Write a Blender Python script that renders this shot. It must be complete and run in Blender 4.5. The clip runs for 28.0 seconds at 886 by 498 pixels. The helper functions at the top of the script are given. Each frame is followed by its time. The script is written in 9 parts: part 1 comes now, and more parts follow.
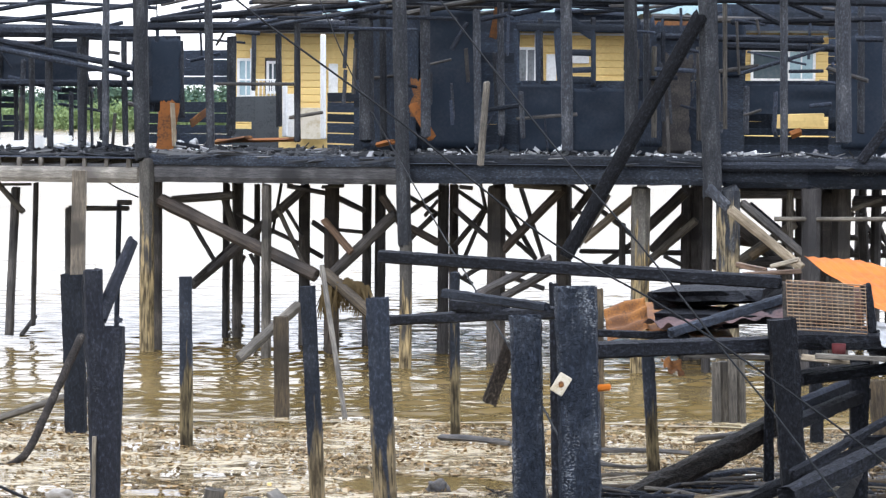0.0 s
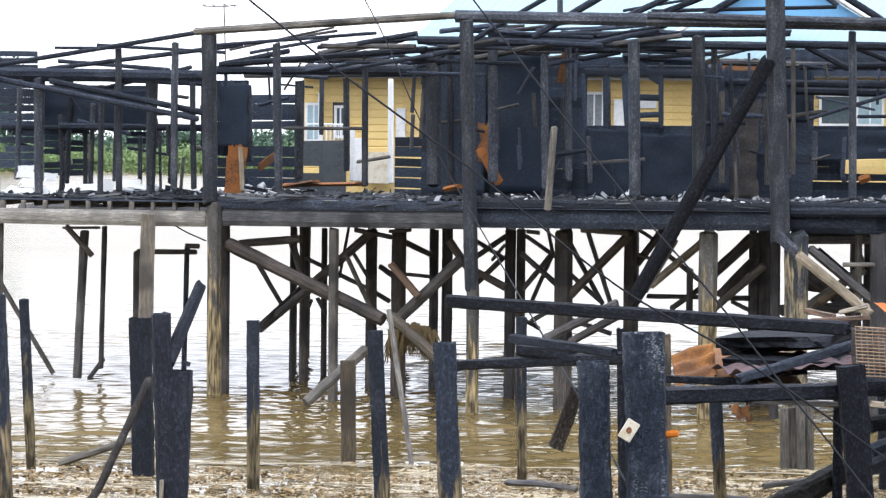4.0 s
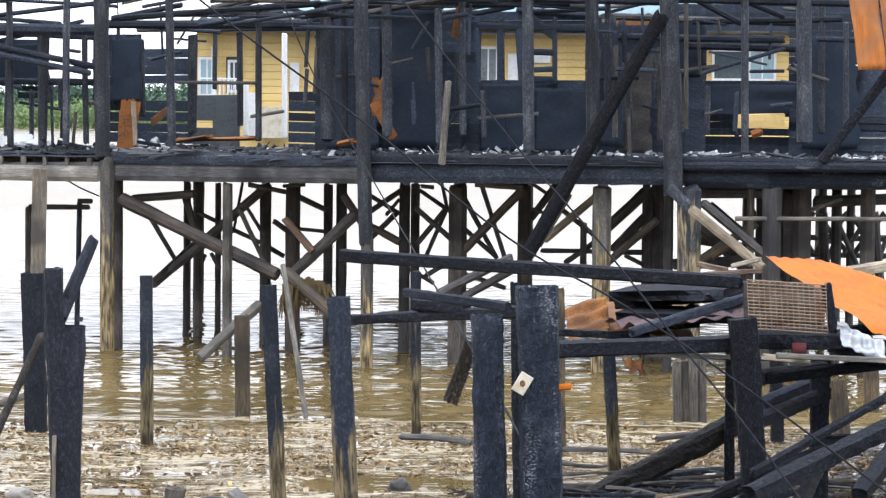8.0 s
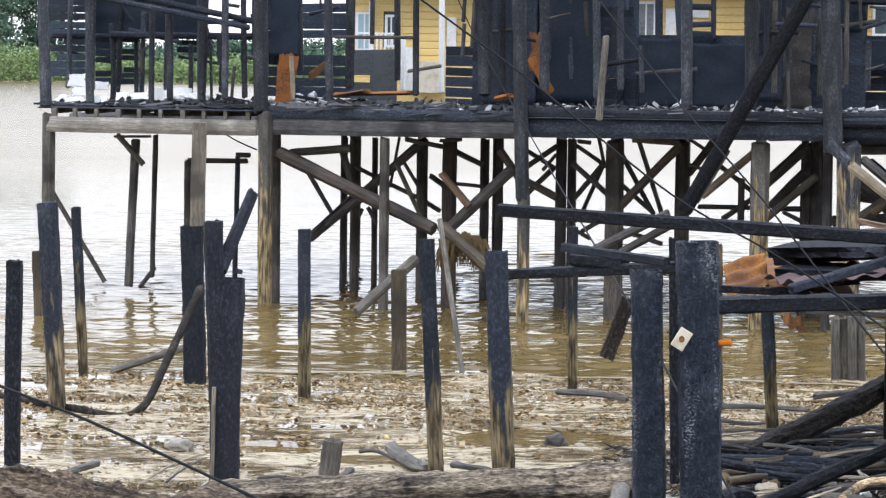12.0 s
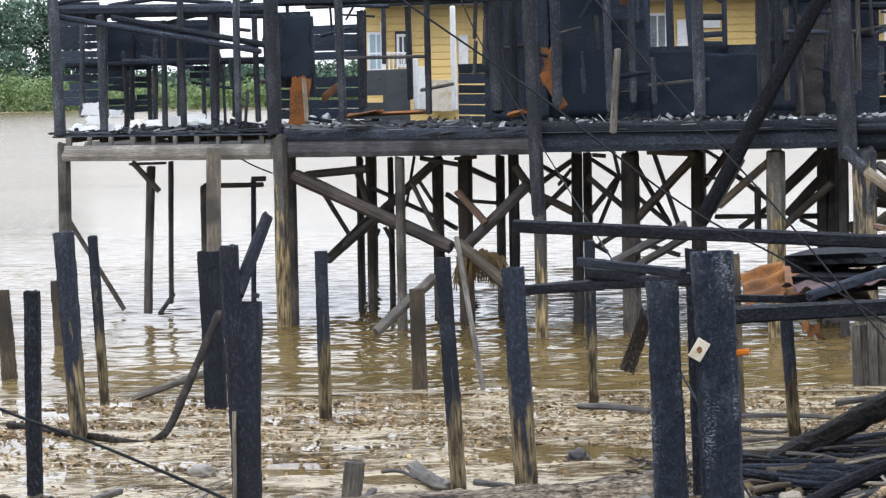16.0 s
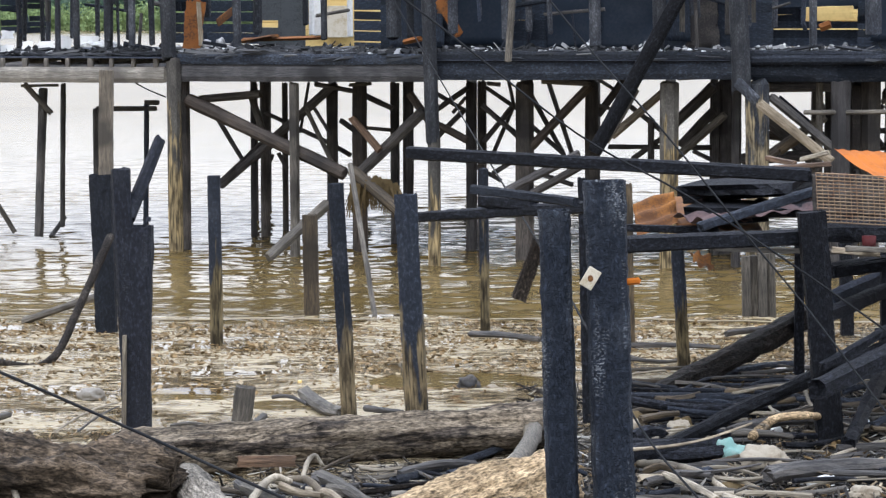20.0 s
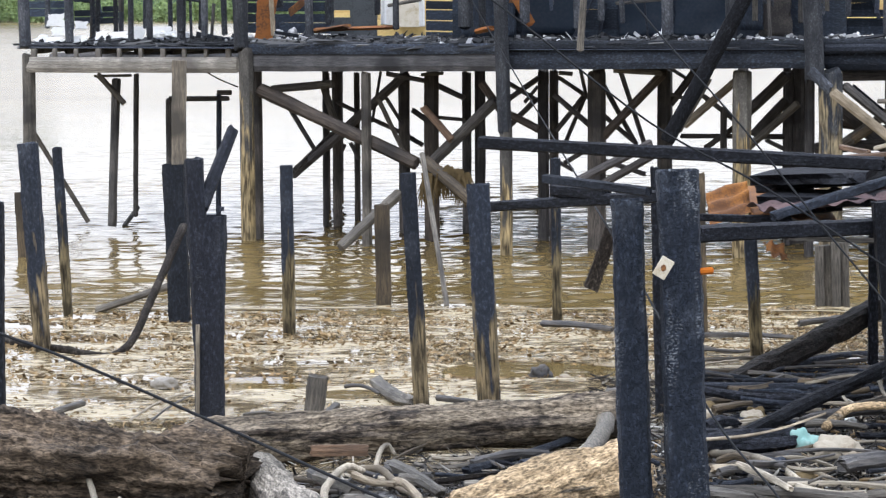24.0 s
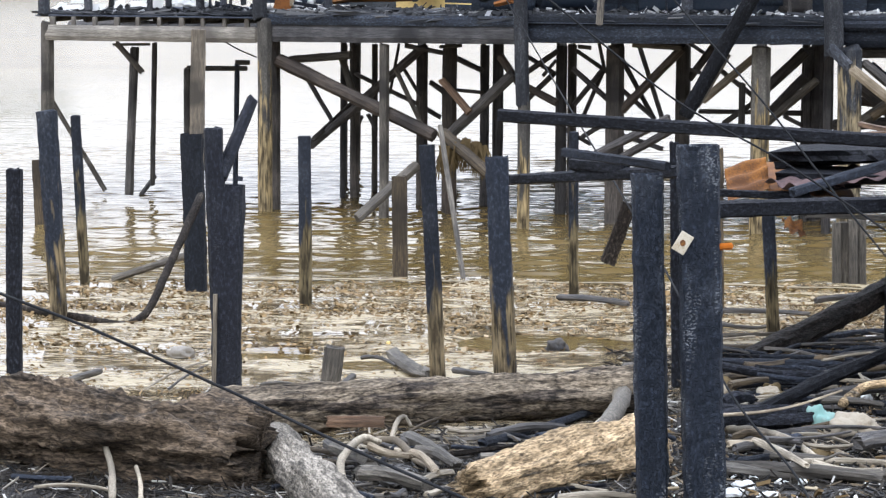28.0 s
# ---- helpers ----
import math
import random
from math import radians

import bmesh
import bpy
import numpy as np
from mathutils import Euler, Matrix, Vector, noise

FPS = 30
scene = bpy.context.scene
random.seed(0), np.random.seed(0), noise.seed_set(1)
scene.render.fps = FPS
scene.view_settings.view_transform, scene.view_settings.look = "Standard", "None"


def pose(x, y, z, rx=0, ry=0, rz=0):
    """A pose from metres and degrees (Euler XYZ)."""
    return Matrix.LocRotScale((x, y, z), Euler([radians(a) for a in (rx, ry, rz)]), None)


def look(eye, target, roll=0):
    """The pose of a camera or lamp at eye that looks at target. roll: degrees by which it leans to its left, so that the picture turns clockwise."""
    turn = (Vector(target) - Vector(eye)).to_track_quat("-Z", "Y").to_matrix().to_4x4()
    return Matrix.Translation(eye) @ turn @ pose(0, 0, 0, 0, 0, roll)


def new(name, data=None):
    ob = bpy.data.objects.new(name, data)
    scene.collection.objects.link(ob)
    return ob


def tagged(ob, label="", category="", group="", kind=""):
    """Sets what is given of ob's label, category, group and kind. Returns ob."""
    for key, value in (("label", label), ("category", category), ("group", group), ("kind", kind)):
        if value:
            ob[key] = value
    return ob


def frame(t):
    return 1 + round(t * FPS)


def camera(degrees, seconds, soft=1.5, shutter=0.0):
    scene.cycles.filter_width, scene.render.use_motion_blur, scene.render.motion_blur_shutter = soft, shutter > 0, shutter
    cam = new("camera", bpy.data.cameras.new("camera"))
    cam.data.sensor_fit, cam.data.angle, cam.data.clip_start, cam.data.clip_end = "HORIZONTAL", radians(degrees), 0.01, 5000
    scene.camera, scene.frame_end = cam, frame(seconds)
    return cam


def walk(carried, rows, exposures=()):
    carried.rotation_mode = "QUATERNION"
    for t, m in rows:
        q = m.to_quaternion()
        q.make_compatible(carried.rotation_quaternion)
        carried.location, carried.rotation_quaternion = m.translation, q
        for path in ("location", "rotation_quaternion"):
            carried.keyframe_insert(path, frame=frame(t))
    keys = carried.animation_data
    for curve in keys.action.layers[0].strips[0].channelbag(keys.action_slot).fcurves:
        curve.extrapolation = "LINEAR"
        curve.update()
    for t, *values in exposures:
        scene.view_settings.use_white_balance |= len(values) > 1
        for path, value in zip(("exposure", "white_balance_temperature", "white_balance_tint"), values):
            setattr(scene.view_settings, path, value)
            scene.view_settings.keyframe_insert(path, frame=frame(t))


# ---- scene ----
cam = camera(20.0, 28.0, soft=1.3)
walk(cam, [
    (0, look((0.006, -0.030, 3.964), (0.006, 39.906, 1.688), 0.422)),
    (0.5, look((0.002, -0.028, 3.967), (-0.294, 39.911, 1.785), 0.147)),
    (1, look((-0.004, -0.027, 3.968), (-0.567, 39.925, 2.089), -0.071)),
    (1.5, look((-0.005, -0.033, 3.973), (-1.023, 39.932, 2.633), 0.549)),
    (2, look((-0.004, -0.035, 3.973), (-1.060, 39.933, 2.749), 0.438)),
    (2.5, look((-0.009, -0.031, 3.973), (-1.003, 39.935, 2.634), 0.730)),
    (4.5, look((-0.004, -0.029, 3.971), (-1.038, 39.920, 2.227), 0.437)),
    (5, look((-0.003, -0.035, 3.971), (-0.734, 39.912, 2.041), 0.547)),
    (5.5, look((0.002, -0.032, 3.966), (-0.410, 39.919, 2.021), 0.354)),
    (6, look((0.002, -0.030, 3.964), (-0.147, 39.919, 1.935), 0.247)),
    (6.5, look((0.009, -0.017, 3.964), (0.521, 39.925, 1.868), 0.394)),
    (7, look((0.009, -0.017, 3.961), (0.986, 39.918, 1.883), 0.427)),
    (7.5, look((0.003, -0.023, 3.959), (0.855, 39.907, 1.746), 0.596)),
    (8, look((0.003, -0.020, 3.962), (0.623, 39.910, 1.681), 0.545)),
    (8.5, look((0.004, -0.013, 3.959), (0.541, 39.909, 1.514), 0.734)),
    (9, look((-0.004, -0.009, 3.955), (0.124, 39.897, 1.218), 0.664)),
    (9.5, look((-0.007, 0.016, 3.952), (-0.156, 39.884, 0.705), 0.648)),
    (10, look((-0.012, 0.020, 3.955), (-0.514, 39.891, 0.795), 0.722)),
    (10.5, look((-0.014, 0.018, 3.955), (-0.924, 39.886, 0.838), 0.792)),
    (11, look((-0.016, 0.013, 3.955), (-1.128, 39.887, 0.975), 0.791)),
    (11.5, look((-0.023, 0.009, 3.952), (-1.304, 39.883, 1.040), 0.860)),
    (12, look((-0.031, -0.003, 3.950), (-1.855, 39.842, 0.941), 0.654)),
    (12.5, look((-0.012, -0.006, 3.947), (-1.350, 39.848, 0.810), -0.544)),
    (14.5, look((0.020, 0.009, 3.944), (-0.977, 39.792, -0.091), -1.019)),
    (15, look((0.004, 0.013, 3.947), (-1.579, 39.867, 0.926), -0.803)),
    (15.5, look((0.004, 0.021, 3.950), (-2.039, 39.863, 1.043), -1.014)),
    (16, look((0.006, 0.006, 3.950), (-2.137, 39.856, 1.227), -1.092)),
    (16.5, look((0.009, -0.005, 3.946), (-2.177, 39.837, 1.149), -1.098)),
    (17, look((0.004, -0.008, 3.950), (-2.260, 39.817, 0.988), -1.065)),
    (17.5, look((0.007, -0.009, 3.947), (-2.286, 39.818, 1.025), -0.843)),
    (18, look((0.008, -0.005, 3.945), (-1.981, 39.830, 0.899), -0.688)),
    (18.5, look((0.010, -0.002, 3.941), (-1.358, 39.843, 0.694), -0.634)),
    (19, look((0.018, 0.001, 3.940), (-0.660, 39.837, 0.384), -0.617)),
    (19.5, look((0.016, 0.007, 3.935), (-0.622, 39.826, 0.195), -0.417)),
    (20, look((0.012, 0.016, 3.936), (-0.448, 39.825, 0.053), -0.173)),
    (20.5, look((0.016, 0.027, 3.937), (-0.329, 39.830, -0.007), -0.096)),
    (21, look((0.017, 0.032, 3.930), (-0.447, 39.826, -0.097), -0.272)),
    (21.5, look((0.013, 0.028, 3.934), (-0.517, 39.815, -0.151), -0.233)),
    (22, look((0.007, 0.026, 3.938), (-1.154, 39.833, 0.183), 0.009)),
    (22.5, look((0.004, 0.021, 3.936), (-1.581, 39.805, 0.099), -0.330)),
    (24.5, look((0.003, 0.018, 3.936), (-1.592, 39.780, -0.119), -0.346)),
    (25, look((0.004, 0.018, 3.936), (-1.454, 39.791, -0.065), -0.402)),
    (25.5, look((0.012, 0.027, 3.931), (-0.910, 39.818, -0.045), -0.740)),
    (26, look((0.004, 0.025, 3.938), (-0.977, 39.811, -0.079), -0.388)),
    (26.5, look((-0.012, 0.027, 3.934), (-1.591, 39.775, -0.264), 0.103)),
    (27, look((-0.017, 0.016, 3.936), (-1.729, 39.746, -0.380), 0.317)),
    (27.5, look((-0.029, 0.021, 3.935), (-1.790, 39.739, -0.458), 0.457)),
    (28, look((-0.030, 0.018, 3.934), (-1.849, 39.725, -0.543), 0.301)),
], exposures=[(0, 0.05), (2.5, 0.02), (5, 0.0), (10.5, -0.04), (12, -0.17), (15, -0.2), (16, -0.33), (19, -0.4), (20.5, -0.22), (22, -0.1), (25, -0.18), (28, -0.14)])

# ---- light ----
world = bpy.data.worlds.new("overcast_sky")
scene.world = world
world.use_nodes = True
wn, wl = world.node_tree.nodes, world.node_tree.links
sky = wn.new("ShaderNodeTexSky")
sky.sky_type = "NISHITA"
sky.sun_disc = False
sky.sun_elevation, sky.sun_rotation = radians(55), radians(200)
sky.dust_density, sky.air_density = 4.0, 1.0
soft_sky = wn.new("ShaderNodeMixRGB")
soft_sky.inputs[0].default_value = 0.86
# an overcast dome: three times as bright overhead as at the horizon
way = wn.new("ShaderNodeTexCoord")
part_z = wn.new("ShaderNodeSeparateXYZ")
dome = wn.new("ShaderNodeValToRGB")
dome.color_ramp.elements[0].position, dome.color_ramp.elements[0].color = 0.0, (0.445, 0.452, 0.475, 1)
dome.color_ramp.elements[1].position, dome.color_ramp.elements[1].color = 1.0, (0.87, 0.97, 1.2, 1)
cloud = wn.new("ShaderNodeVectorMath")
cloud.operation = "SCALE"
cloud.inputs["Scale"].default_value = 42.0
wl.new(way.outputs["Generated"], part_z.inputs[0])
wl.new(part_z.outputs[2], dome.inputs[0])
wl.new(dome.outputs[0], cloud.inputs[0])
wl.new(cloud.outputs[0], soft_sky.inputs[2])
wl.new(sky.outputs[0], soft_sky.inputs[1])
wl.new(soft_sky.outputs[0], wn["Background"].inputs[0])
wn["Background"].inputs[1].default_value = 0.1
sun_data = bpy.data.lights.new("sun", "SUN")
sun_data.energy, sun_data.angle, sun_data.color = 1.2, radians(14), (1, 0.98, 0.94)
sun = new("sun", sun_data)
sun.matrix_world = look((0, 0, 60), (16, 44, 0))


# ---- materials ----
def material(name):
    m = bpy.data.materials.new(name)
    m.use_nodes = True
    n, l = m.node_tree.nodes, m.node_tree.links
    return m, n, l, n["Principled BSDF"]


def tex(n, l, kind, scale, coords, detail=4.0, stretch=(1, 1, 1)):
    """A noise or voronoi texture at real size, stretched along the axes."""
    t = n.new("ShaderNodeTex" + kind)
    t.inputs["Scale"].default_value = scale
    if kind == "Noise":
        t.inputs["Detail"].default_value = detail
    mp = n.new("ShaderNodeMapping")
    mp.inputs["Scale"].default_value = stretch
    l.new(coords, mp.inputs[0])
    l.new(mp.outputs[0], t.inputs["Vector"])
    return t


def ramp(n, l, fac, *stops):
    r = n.new("ShaderNodeValToRGB")
    e = r.color_ramp.elements
    while len(e) < len(stops):
        e.new(0.5)
    for s, (p, c) in zip(e, stops):
        s.position, s.color = p, (*c, 1) if len(c) == 3 else c
    l.new(fac, r.inputs[0])
    return r


def bump(n, l, b, height, strength=0.5, distance=0.02):
    k = n.new("ShaderNodeBump")
    k.inputs["Strength"].default_value, k.inputs["Distance"].default_value = strength, distance
    l.new(height, k.inputs["Height"])
    l.new(k.outputs[0], b.inputs["Normal"])
    return k


def mix(n, l, fac, a, b):
    k = n.new("ShaderNodeMixRGB")
    for sock, v in ((k.inputs[0], fac), (k.inputs[1], a), (k.inputs[2], b)):
        if isinstance(v, (int, float)):
            sock.default_value = v
        elif isinstance(v, tuple):
            sock.default_value = (*v, 1)
        else:
            l.new(v, sock)
    return k


def wood_material(name, dark, light, rough=0.75, grain=(18, 18, 1.6), checks=0.35, stain=None):
    """Timber whose grain runs along the local z axis, with a little difference from piece to piece."""
    m, n, l, b = material(name)
    co = n.new("ShaderNodeTexCoord").outputs["Object"]
    info = n.new("ShaderNodeObjectInfo")
    g = tex(n, l, "Noise", 3.0, co, 6, grain)
    big = tex(n, l, "Noise", 1.3, co, 3)
    f = tex(n, l, "Noise", 11.0, co, 5, grain)
    gm = mix(n, l, 0.45, g.outputs[0], f.outputs[0])
    r = ramp(n, l, gm.outputs[0], (0.4, dark), (0.6, light))
    v = n.new("ShaderNodeHueSaturation")
    mr = n.new("ShaderNodeMapRange")
    mr.inputs[3].default_value, mr.inputs[4].default_value = 0.65, 1.3
    l.new(info.outputs["Random"], mr.inputs[0])
    l.new(mr.outputs[0], v.inputs["Value"])
    l.new(r.outputs[0], v.inputs["Color"])
    s = ramp(n, l, big.outputs[0], (0.42, (0, 0, 0)), (0.6, (1, 1, 1)))
    c = mix(n, l, s.outputs[0], v.outputs[0], stain or tuple(0.45 * x for x in dark))
    l.new(c.outputs[0], b.inputs["Base Color"])
    b.inputs["Roughness"].default_value = rough
    bump(n, l, b, gm.outputs[0], checks, 0.04)
    return m


def log_material(name, dark, light, bark, grain, cover, cracks, depth):
    """A stranded trunk: fibrous streaks, thin rags of bark left on it and dark splits along the grain."""
    m, n, l, b = material(name)
    co = n.new("ShaderNodeTexCoord").outputs["Object"]
    wave = mix(n, l, 0.05, co, tex(n, l, "Noise", 3.0, co, 4).outputs["Color"])
    g = tex(n, l, "Noise", 9.0, wave.outputs[0], 9, grain)
    f = tex(n, l, "Noise", 40.0, wave.outputs[0], 6, (0.22, 1, 1))
    broad = tex(n, l, "Noise", 1.7, co, 5, (0.6, 1.4, 1.4))
    gm = mix(n, l, 0.45, g.outputs[0], f.outputs[0])
    mid = tuple(0.42 * (x + y) for x, y in zip(dark, light))
    r = ramp(n, l, gm.outputs[0], (0.36, dark), (0.47, mid), (0.62, light))
    tint = ramp(n, l, broad.outputs[0], (0.36, (0.55, 0.53, 0.5)), (0.62, (1.25, 1.2, 1.15)))
    r = mix(n, l, 1.0, r.outputs[0], tint.outputs[0])
    r.blend_type = "MULTIPLY"
    rag = tex(n, l, "Noise", 5.0, wave.outputs[0], 12, (0.22, 1.6, 1.6))
    rags = ramp(n, l, rag.outputs[0], (cover - 0.01, (0, 0, 0)), (cover + 0.03, (1, 1, 1)))
    flake = ramp(n, l, f.outputs[0], (0.38, tuple(0.3 * x for x in bark)), (0.62, tuple(1.9 * x for x in bark)))
    c = mix(n, l, rags.outputs[0], r.outputs[0], flake.outputs[0])
    fibre = tex(n, l, "Noise", 75.0, wave.outputs[0], 8, (0.3, 1, 1))
    fine = ramp(n, l, fibre.outputs[0], (0.36, (0.42, 0.42, 0.42)), (0.5, (1, 1, 1)), (0.64, (1.55, 1.55, 1.55)))
    c = mix(n, l, 1.0, c.outputs[0], fine.outputs[0])
    c.blend_type = "MULTIPLY"
    warp = mix(n, l, 0.12, co, tex(n, l, "Noise", 6.0, co, 8).outputs["Color"])
    v = tex(n, l, "Voronoi", cracks, warp.outputs[0], stretch=(0.16, 1, 1))
    v.feature = "DISTANCE_TO_EDGE"
    line = ramp(n, l, v.outputs[0], (0.0, (depth,) * 3), (0.03, (1, 1, 1)))
    c = mix(n, l, 1.0, c.outputs[0], line.outputs[0])
    c.blend_type = "MULTIPLY"
    l.new(c.outputs[0], b.inputs["Base Color"])
    b.inputs["Roughness"].default_value = 0.85
    b.inputs["Specular IOR Level"].default_value = 0.2
    h = mix(n, l, 0.35, gm.outputs[0], rags.outputs[0])
    h = mix(n, l, 0.3, h.outputs[0], line.outputs[0])
    h = mix(n, l, 0.35, h.outputs[0], fibre.outputs[0])
    bump(n, l, b, h.outputs[0], 0.9, 0.04)
    return m


def char_material(name, base=(0.022, 0.027, 0.038), ash=(0.085, 0.095, 0.115), cells=55.0, ashy=0.68, wood=None, level=0.5, gloss=0.2, relief=0.7, contrast=1.0, speck=0.0):
    """Burnt timber, cracked into small blocks and dusted with ash; with wood given, bare below that part of its height."""
    m, n, l, b = material(name)
    tc = n.new("ShaderNodeTexCoord")
    co = tc.outputs["Object"]
    warp = mix(n, l, 0.06, co, tex(n, l, "Noise", 9.0, co, 3).outputs["Color"])
    crack = tex(n, l, "Voronoi", cells, warp.outputs[0], stretch=(1.25, 1.25, 0.8))
    crack.feature = "DISTANCE_TO_EDGE"
    fleck = tex(n, l, "Noise", 34.0, co, 8, (1.3, 1.3, 0.7))
    big = tex(n, l, "Noise", 2.3, co, 9, (2.6, 2.6, 0.8))
    dust = ramp(n, l, big.outputs[0], (ashy - 0.16, base), (ashy + 0.18, ash))
    low, high = 1 - 0.55 * contrast, 1 + 1.6 * contrast
    tone = ramp(n, l, fleck.outputs[0], (0.36, (low,) * 3), (0.55, (1.0, 1.0, 1.0)), (0.7, (high,) * 3))
    mul = mix(n, l, 1.0, dust.outputs[0], tone.outputs[0])
    mul.blend_type = "MULTIPLY"
    info = n.new("ShaderNodeObjectInfo")
    piece = ramp(n, l, info.outputs["Random"], (0.0, (0.55, 0.55, 0.55)), (1.0, (1.45, 1.45, 1.45)))
    mul = mix(n, l, 1.0, mul.outputs[0], piece.outputs[0])
    mul.blend_type = "MULTIPLY"
    edge = ramp(n, l, crack.outputs[0], (0.0, (0, 0, 0)), (0.12, (1, 1, 1)))
    gap = ramp(n, l, crack.outputs[0], (0.0, (1 - 0.28 * contrast,) * 3), (0.12, (1, 1, 1)))
    mul = mix(n, l, 1.0, mul.outputs[0], gap.outputs[0])
    mul.blend_type = "MULTIPLY"
    if speck:
        # crumbs of white ash cling in patches along the length
        crumb = tex(n, l, "Noise", 55.0, co, 6, (0.8, 0.8, 1.5))
        crumbs = ramp(n, l, crumb.outputs[0], (0.5, (0, 0, 0)), (0.66, (1, 1, 1)))
        patch = tex(n, l, "Noise", 2.4, co, 7, (3.0, 3.0, 0.5))
        patches = ramp(n, l, patch.outputs[0], (0.53, (0.0,) * 3), (0.66, (speck,) * 3))
        f = mix(n, l, 1.0, crumbs.outputs[0], patches.outputs[0])
        f.blend_type = "MULTIPLY"
        mul = mix(n, l, f.outputs[0], mul.outputs[0], (0.3, 0.32, 0.34))
    c = mul
    height = edge.outputs[0]
    if wood:
        z = n.new("ShaderNodeSeparateXYZ")
        l.new(tc.outputs["Generated"], z.inputs[0])
        wob = n.new("ShaderNodeMath")
        wob.operation = "MULTIPLY_ADD"
        l.new(tex(n, l, "Noise", 13.0, co, 7, (1, 1, 0.12)).outputs[0], wob.inputs[0])
        wob.inputs[1].default_value = 0.8
        half = n.new("ShaderNodeMath")
        half.operation = "MULTIPLY"
        half.inputs[1].default_value = 0.5
        l.new(z.outputs[2], half.inputs[0])
        l.new(half.outputs[0], wob.inputs[2])
        st = ramp(n, l, wob.outputs[0], (0.5 * level + 0.37, (1, 1, 1)), (0.5 * level + 0.43, (0, 0, 0)))
        g = tex(n, l, "Noise", 3.0, co, 6, (16, 16, 1.2))
        wr = ramp(n, l, g.outputs[0], (0.36, tuple(0.2 * x for x in wood)), (0.48, tuple(0.7 * x for x in wood)), (0.64, wood))
        # scorch blotches and silt on the bare part
        blot = ramp(n, l, tex(n, l, "Noise", 4.5, co, 8, (2.2, 2.2, 0.7)).outputs[0], (0.4, (0.28, 0.27, 0.26)), (0.5, (0.85, 0.85, 0.85)), (0.64, (1.3, 1.25, 1.15)))
        wr = mix(n, l, 1.0, wr.outputs[0], blot.outputs[0])
        wr.blend_type = "MULTIPLY"
        c = mix(n, l, st.outputs[0], mul.outputs[0], wr.outputs[0])
    l.new(c.outputs[0], b.inputs["Base Color"])
    b.inputs["Roughness"].default_value = 0.72
    b.inputs["Specular IOR Level"].default_value = gloss
    both = mix(n, l, 0.6, height, fleck.outputs[0])
    bump(n, l, b, both.outputs[0], relief, 0.02)
    return m


def plain_material(name, color, rough=0.7, spots=(0.5, 0.5, 0.5), amount=0.35, scale=2.0, metal=0.0):
    """Paint, plastic or cloth with grime at two scales."""
    m, n, l, b = material(name)
    co = n.new("ShaderNodeTexCoord").outputs["Object"]
    a = tex(n, l, "Noise", scale, co, 6)
    f = tex(n, l, "Noise", scale * 14, co, 3)
    add = mix(n, l, 0.4, a.outputs[0], f.outputs[0])
    s = ramp(n, l, add.outputs[0], (0.46, (0, 0, 0)), (0.66, (amount,) * 3))
    c = mix(n, l, s.outputs[0], color, spots)
    l.new(c.outputs[0], b.inputs["Base Color"])
    b.inputs["Roughness"].default_value, b.inputs["Metallic"].default_value = rough, metal
    b.inputs["Specular IOR Level"].default_value = 0.2 if rough > 0.6 else 0.45
    bump(n, l, b, f.outputs[0], 0.15, 0.01)
    return m


CHAR = char_material("charred_timber", contrast=0.6)
# haze over the house is put into this base colour: lifted and bluer
CHAR_FINE = char_material("hazed_charred_board", base=(0.0351, 0.0442, 0.065), ash=(0.075, 0.087, 0.108), cells=60, ashy=0.7, gloss=0.3, contrast=0.45)
CHAR_RIM = char_material("charred_deck_edge", base=(0.019, 0.0245, 0.036), ash=(0.055, 0.064, 0.08), cells=40, ashy=0.64, gloss=0.3, contrast=0.8)
CHAR_WALL = char_material("sooty_wall_board", base=(0.0247, 0.0338, 0.0507), ash=(0.048, 0.056, 0.07), cells=14, ashy=0.66, gloss=0.3, relief=0.2, contrast=0.45)
CHAR_POST = char_material("scorched_house_post", base=(0.034, 0.038, 0.047), ash=(0.12, 0.125, 0.135), cells=38, ashy=0.62, gloss=0.3, contrast=0.65, speck=0.25)
CHAR_ASH = char_material("ashy_charred_timber", base=(0.0137, 0.0182, 0.0273), ash=(0.06, 0.068, 0.082), cells=48, ashy=0.68, relief=1.0, contrast=0.5, speck=0.9)
# darker copy of CHAR: shade on near timbers is put into its base colour
CHAR_DARK = char_material("darker_charred_timber", base=(0.0123, 0.0137, 0.0182), ash=(0.034, 0.036, 0.041), cells=45, ashy=0.72, gloss=0.15)
CHAR_NEAR = char_material("smooth_charred_post", base=(0.0143, 0.0163, 0.0234), ash=(0.04, 0.044, 0.055), cells=42, ashy=0.66, gloss=0.22, relief=0.45, contrast=0.7, speck=0.12)
CHAR_BROWN = char_material("brown_charred_pole", base=(0.016, 0.0125, 0.01), ash=(0.05, 0.042, 0.034), cells=50, ashy=0.62, gloss=0.12)
SCORCHED_LOG = char_material("scorched_log", base=(0.017, 0.014, 0.012), ash=(0.055, 0.045, 0.037), cells=30, ashy=0.6)
HALF = char_material("half_burnt_post", contrast=0.6, wood=(0.24, 0.19, 0.115), level=0.42)
THIRD = char_material("post_burnt_at_the_top", contrast=0.6, wood=(0.2, 0.16, 0.09), level=0.5)
PALE_BEAM = wood_material("pale_grey_beam", (0.13, 0.118, 0.1), (0.33, 0.305, 0.26), stain=(0.1, 0.09, 0.078))
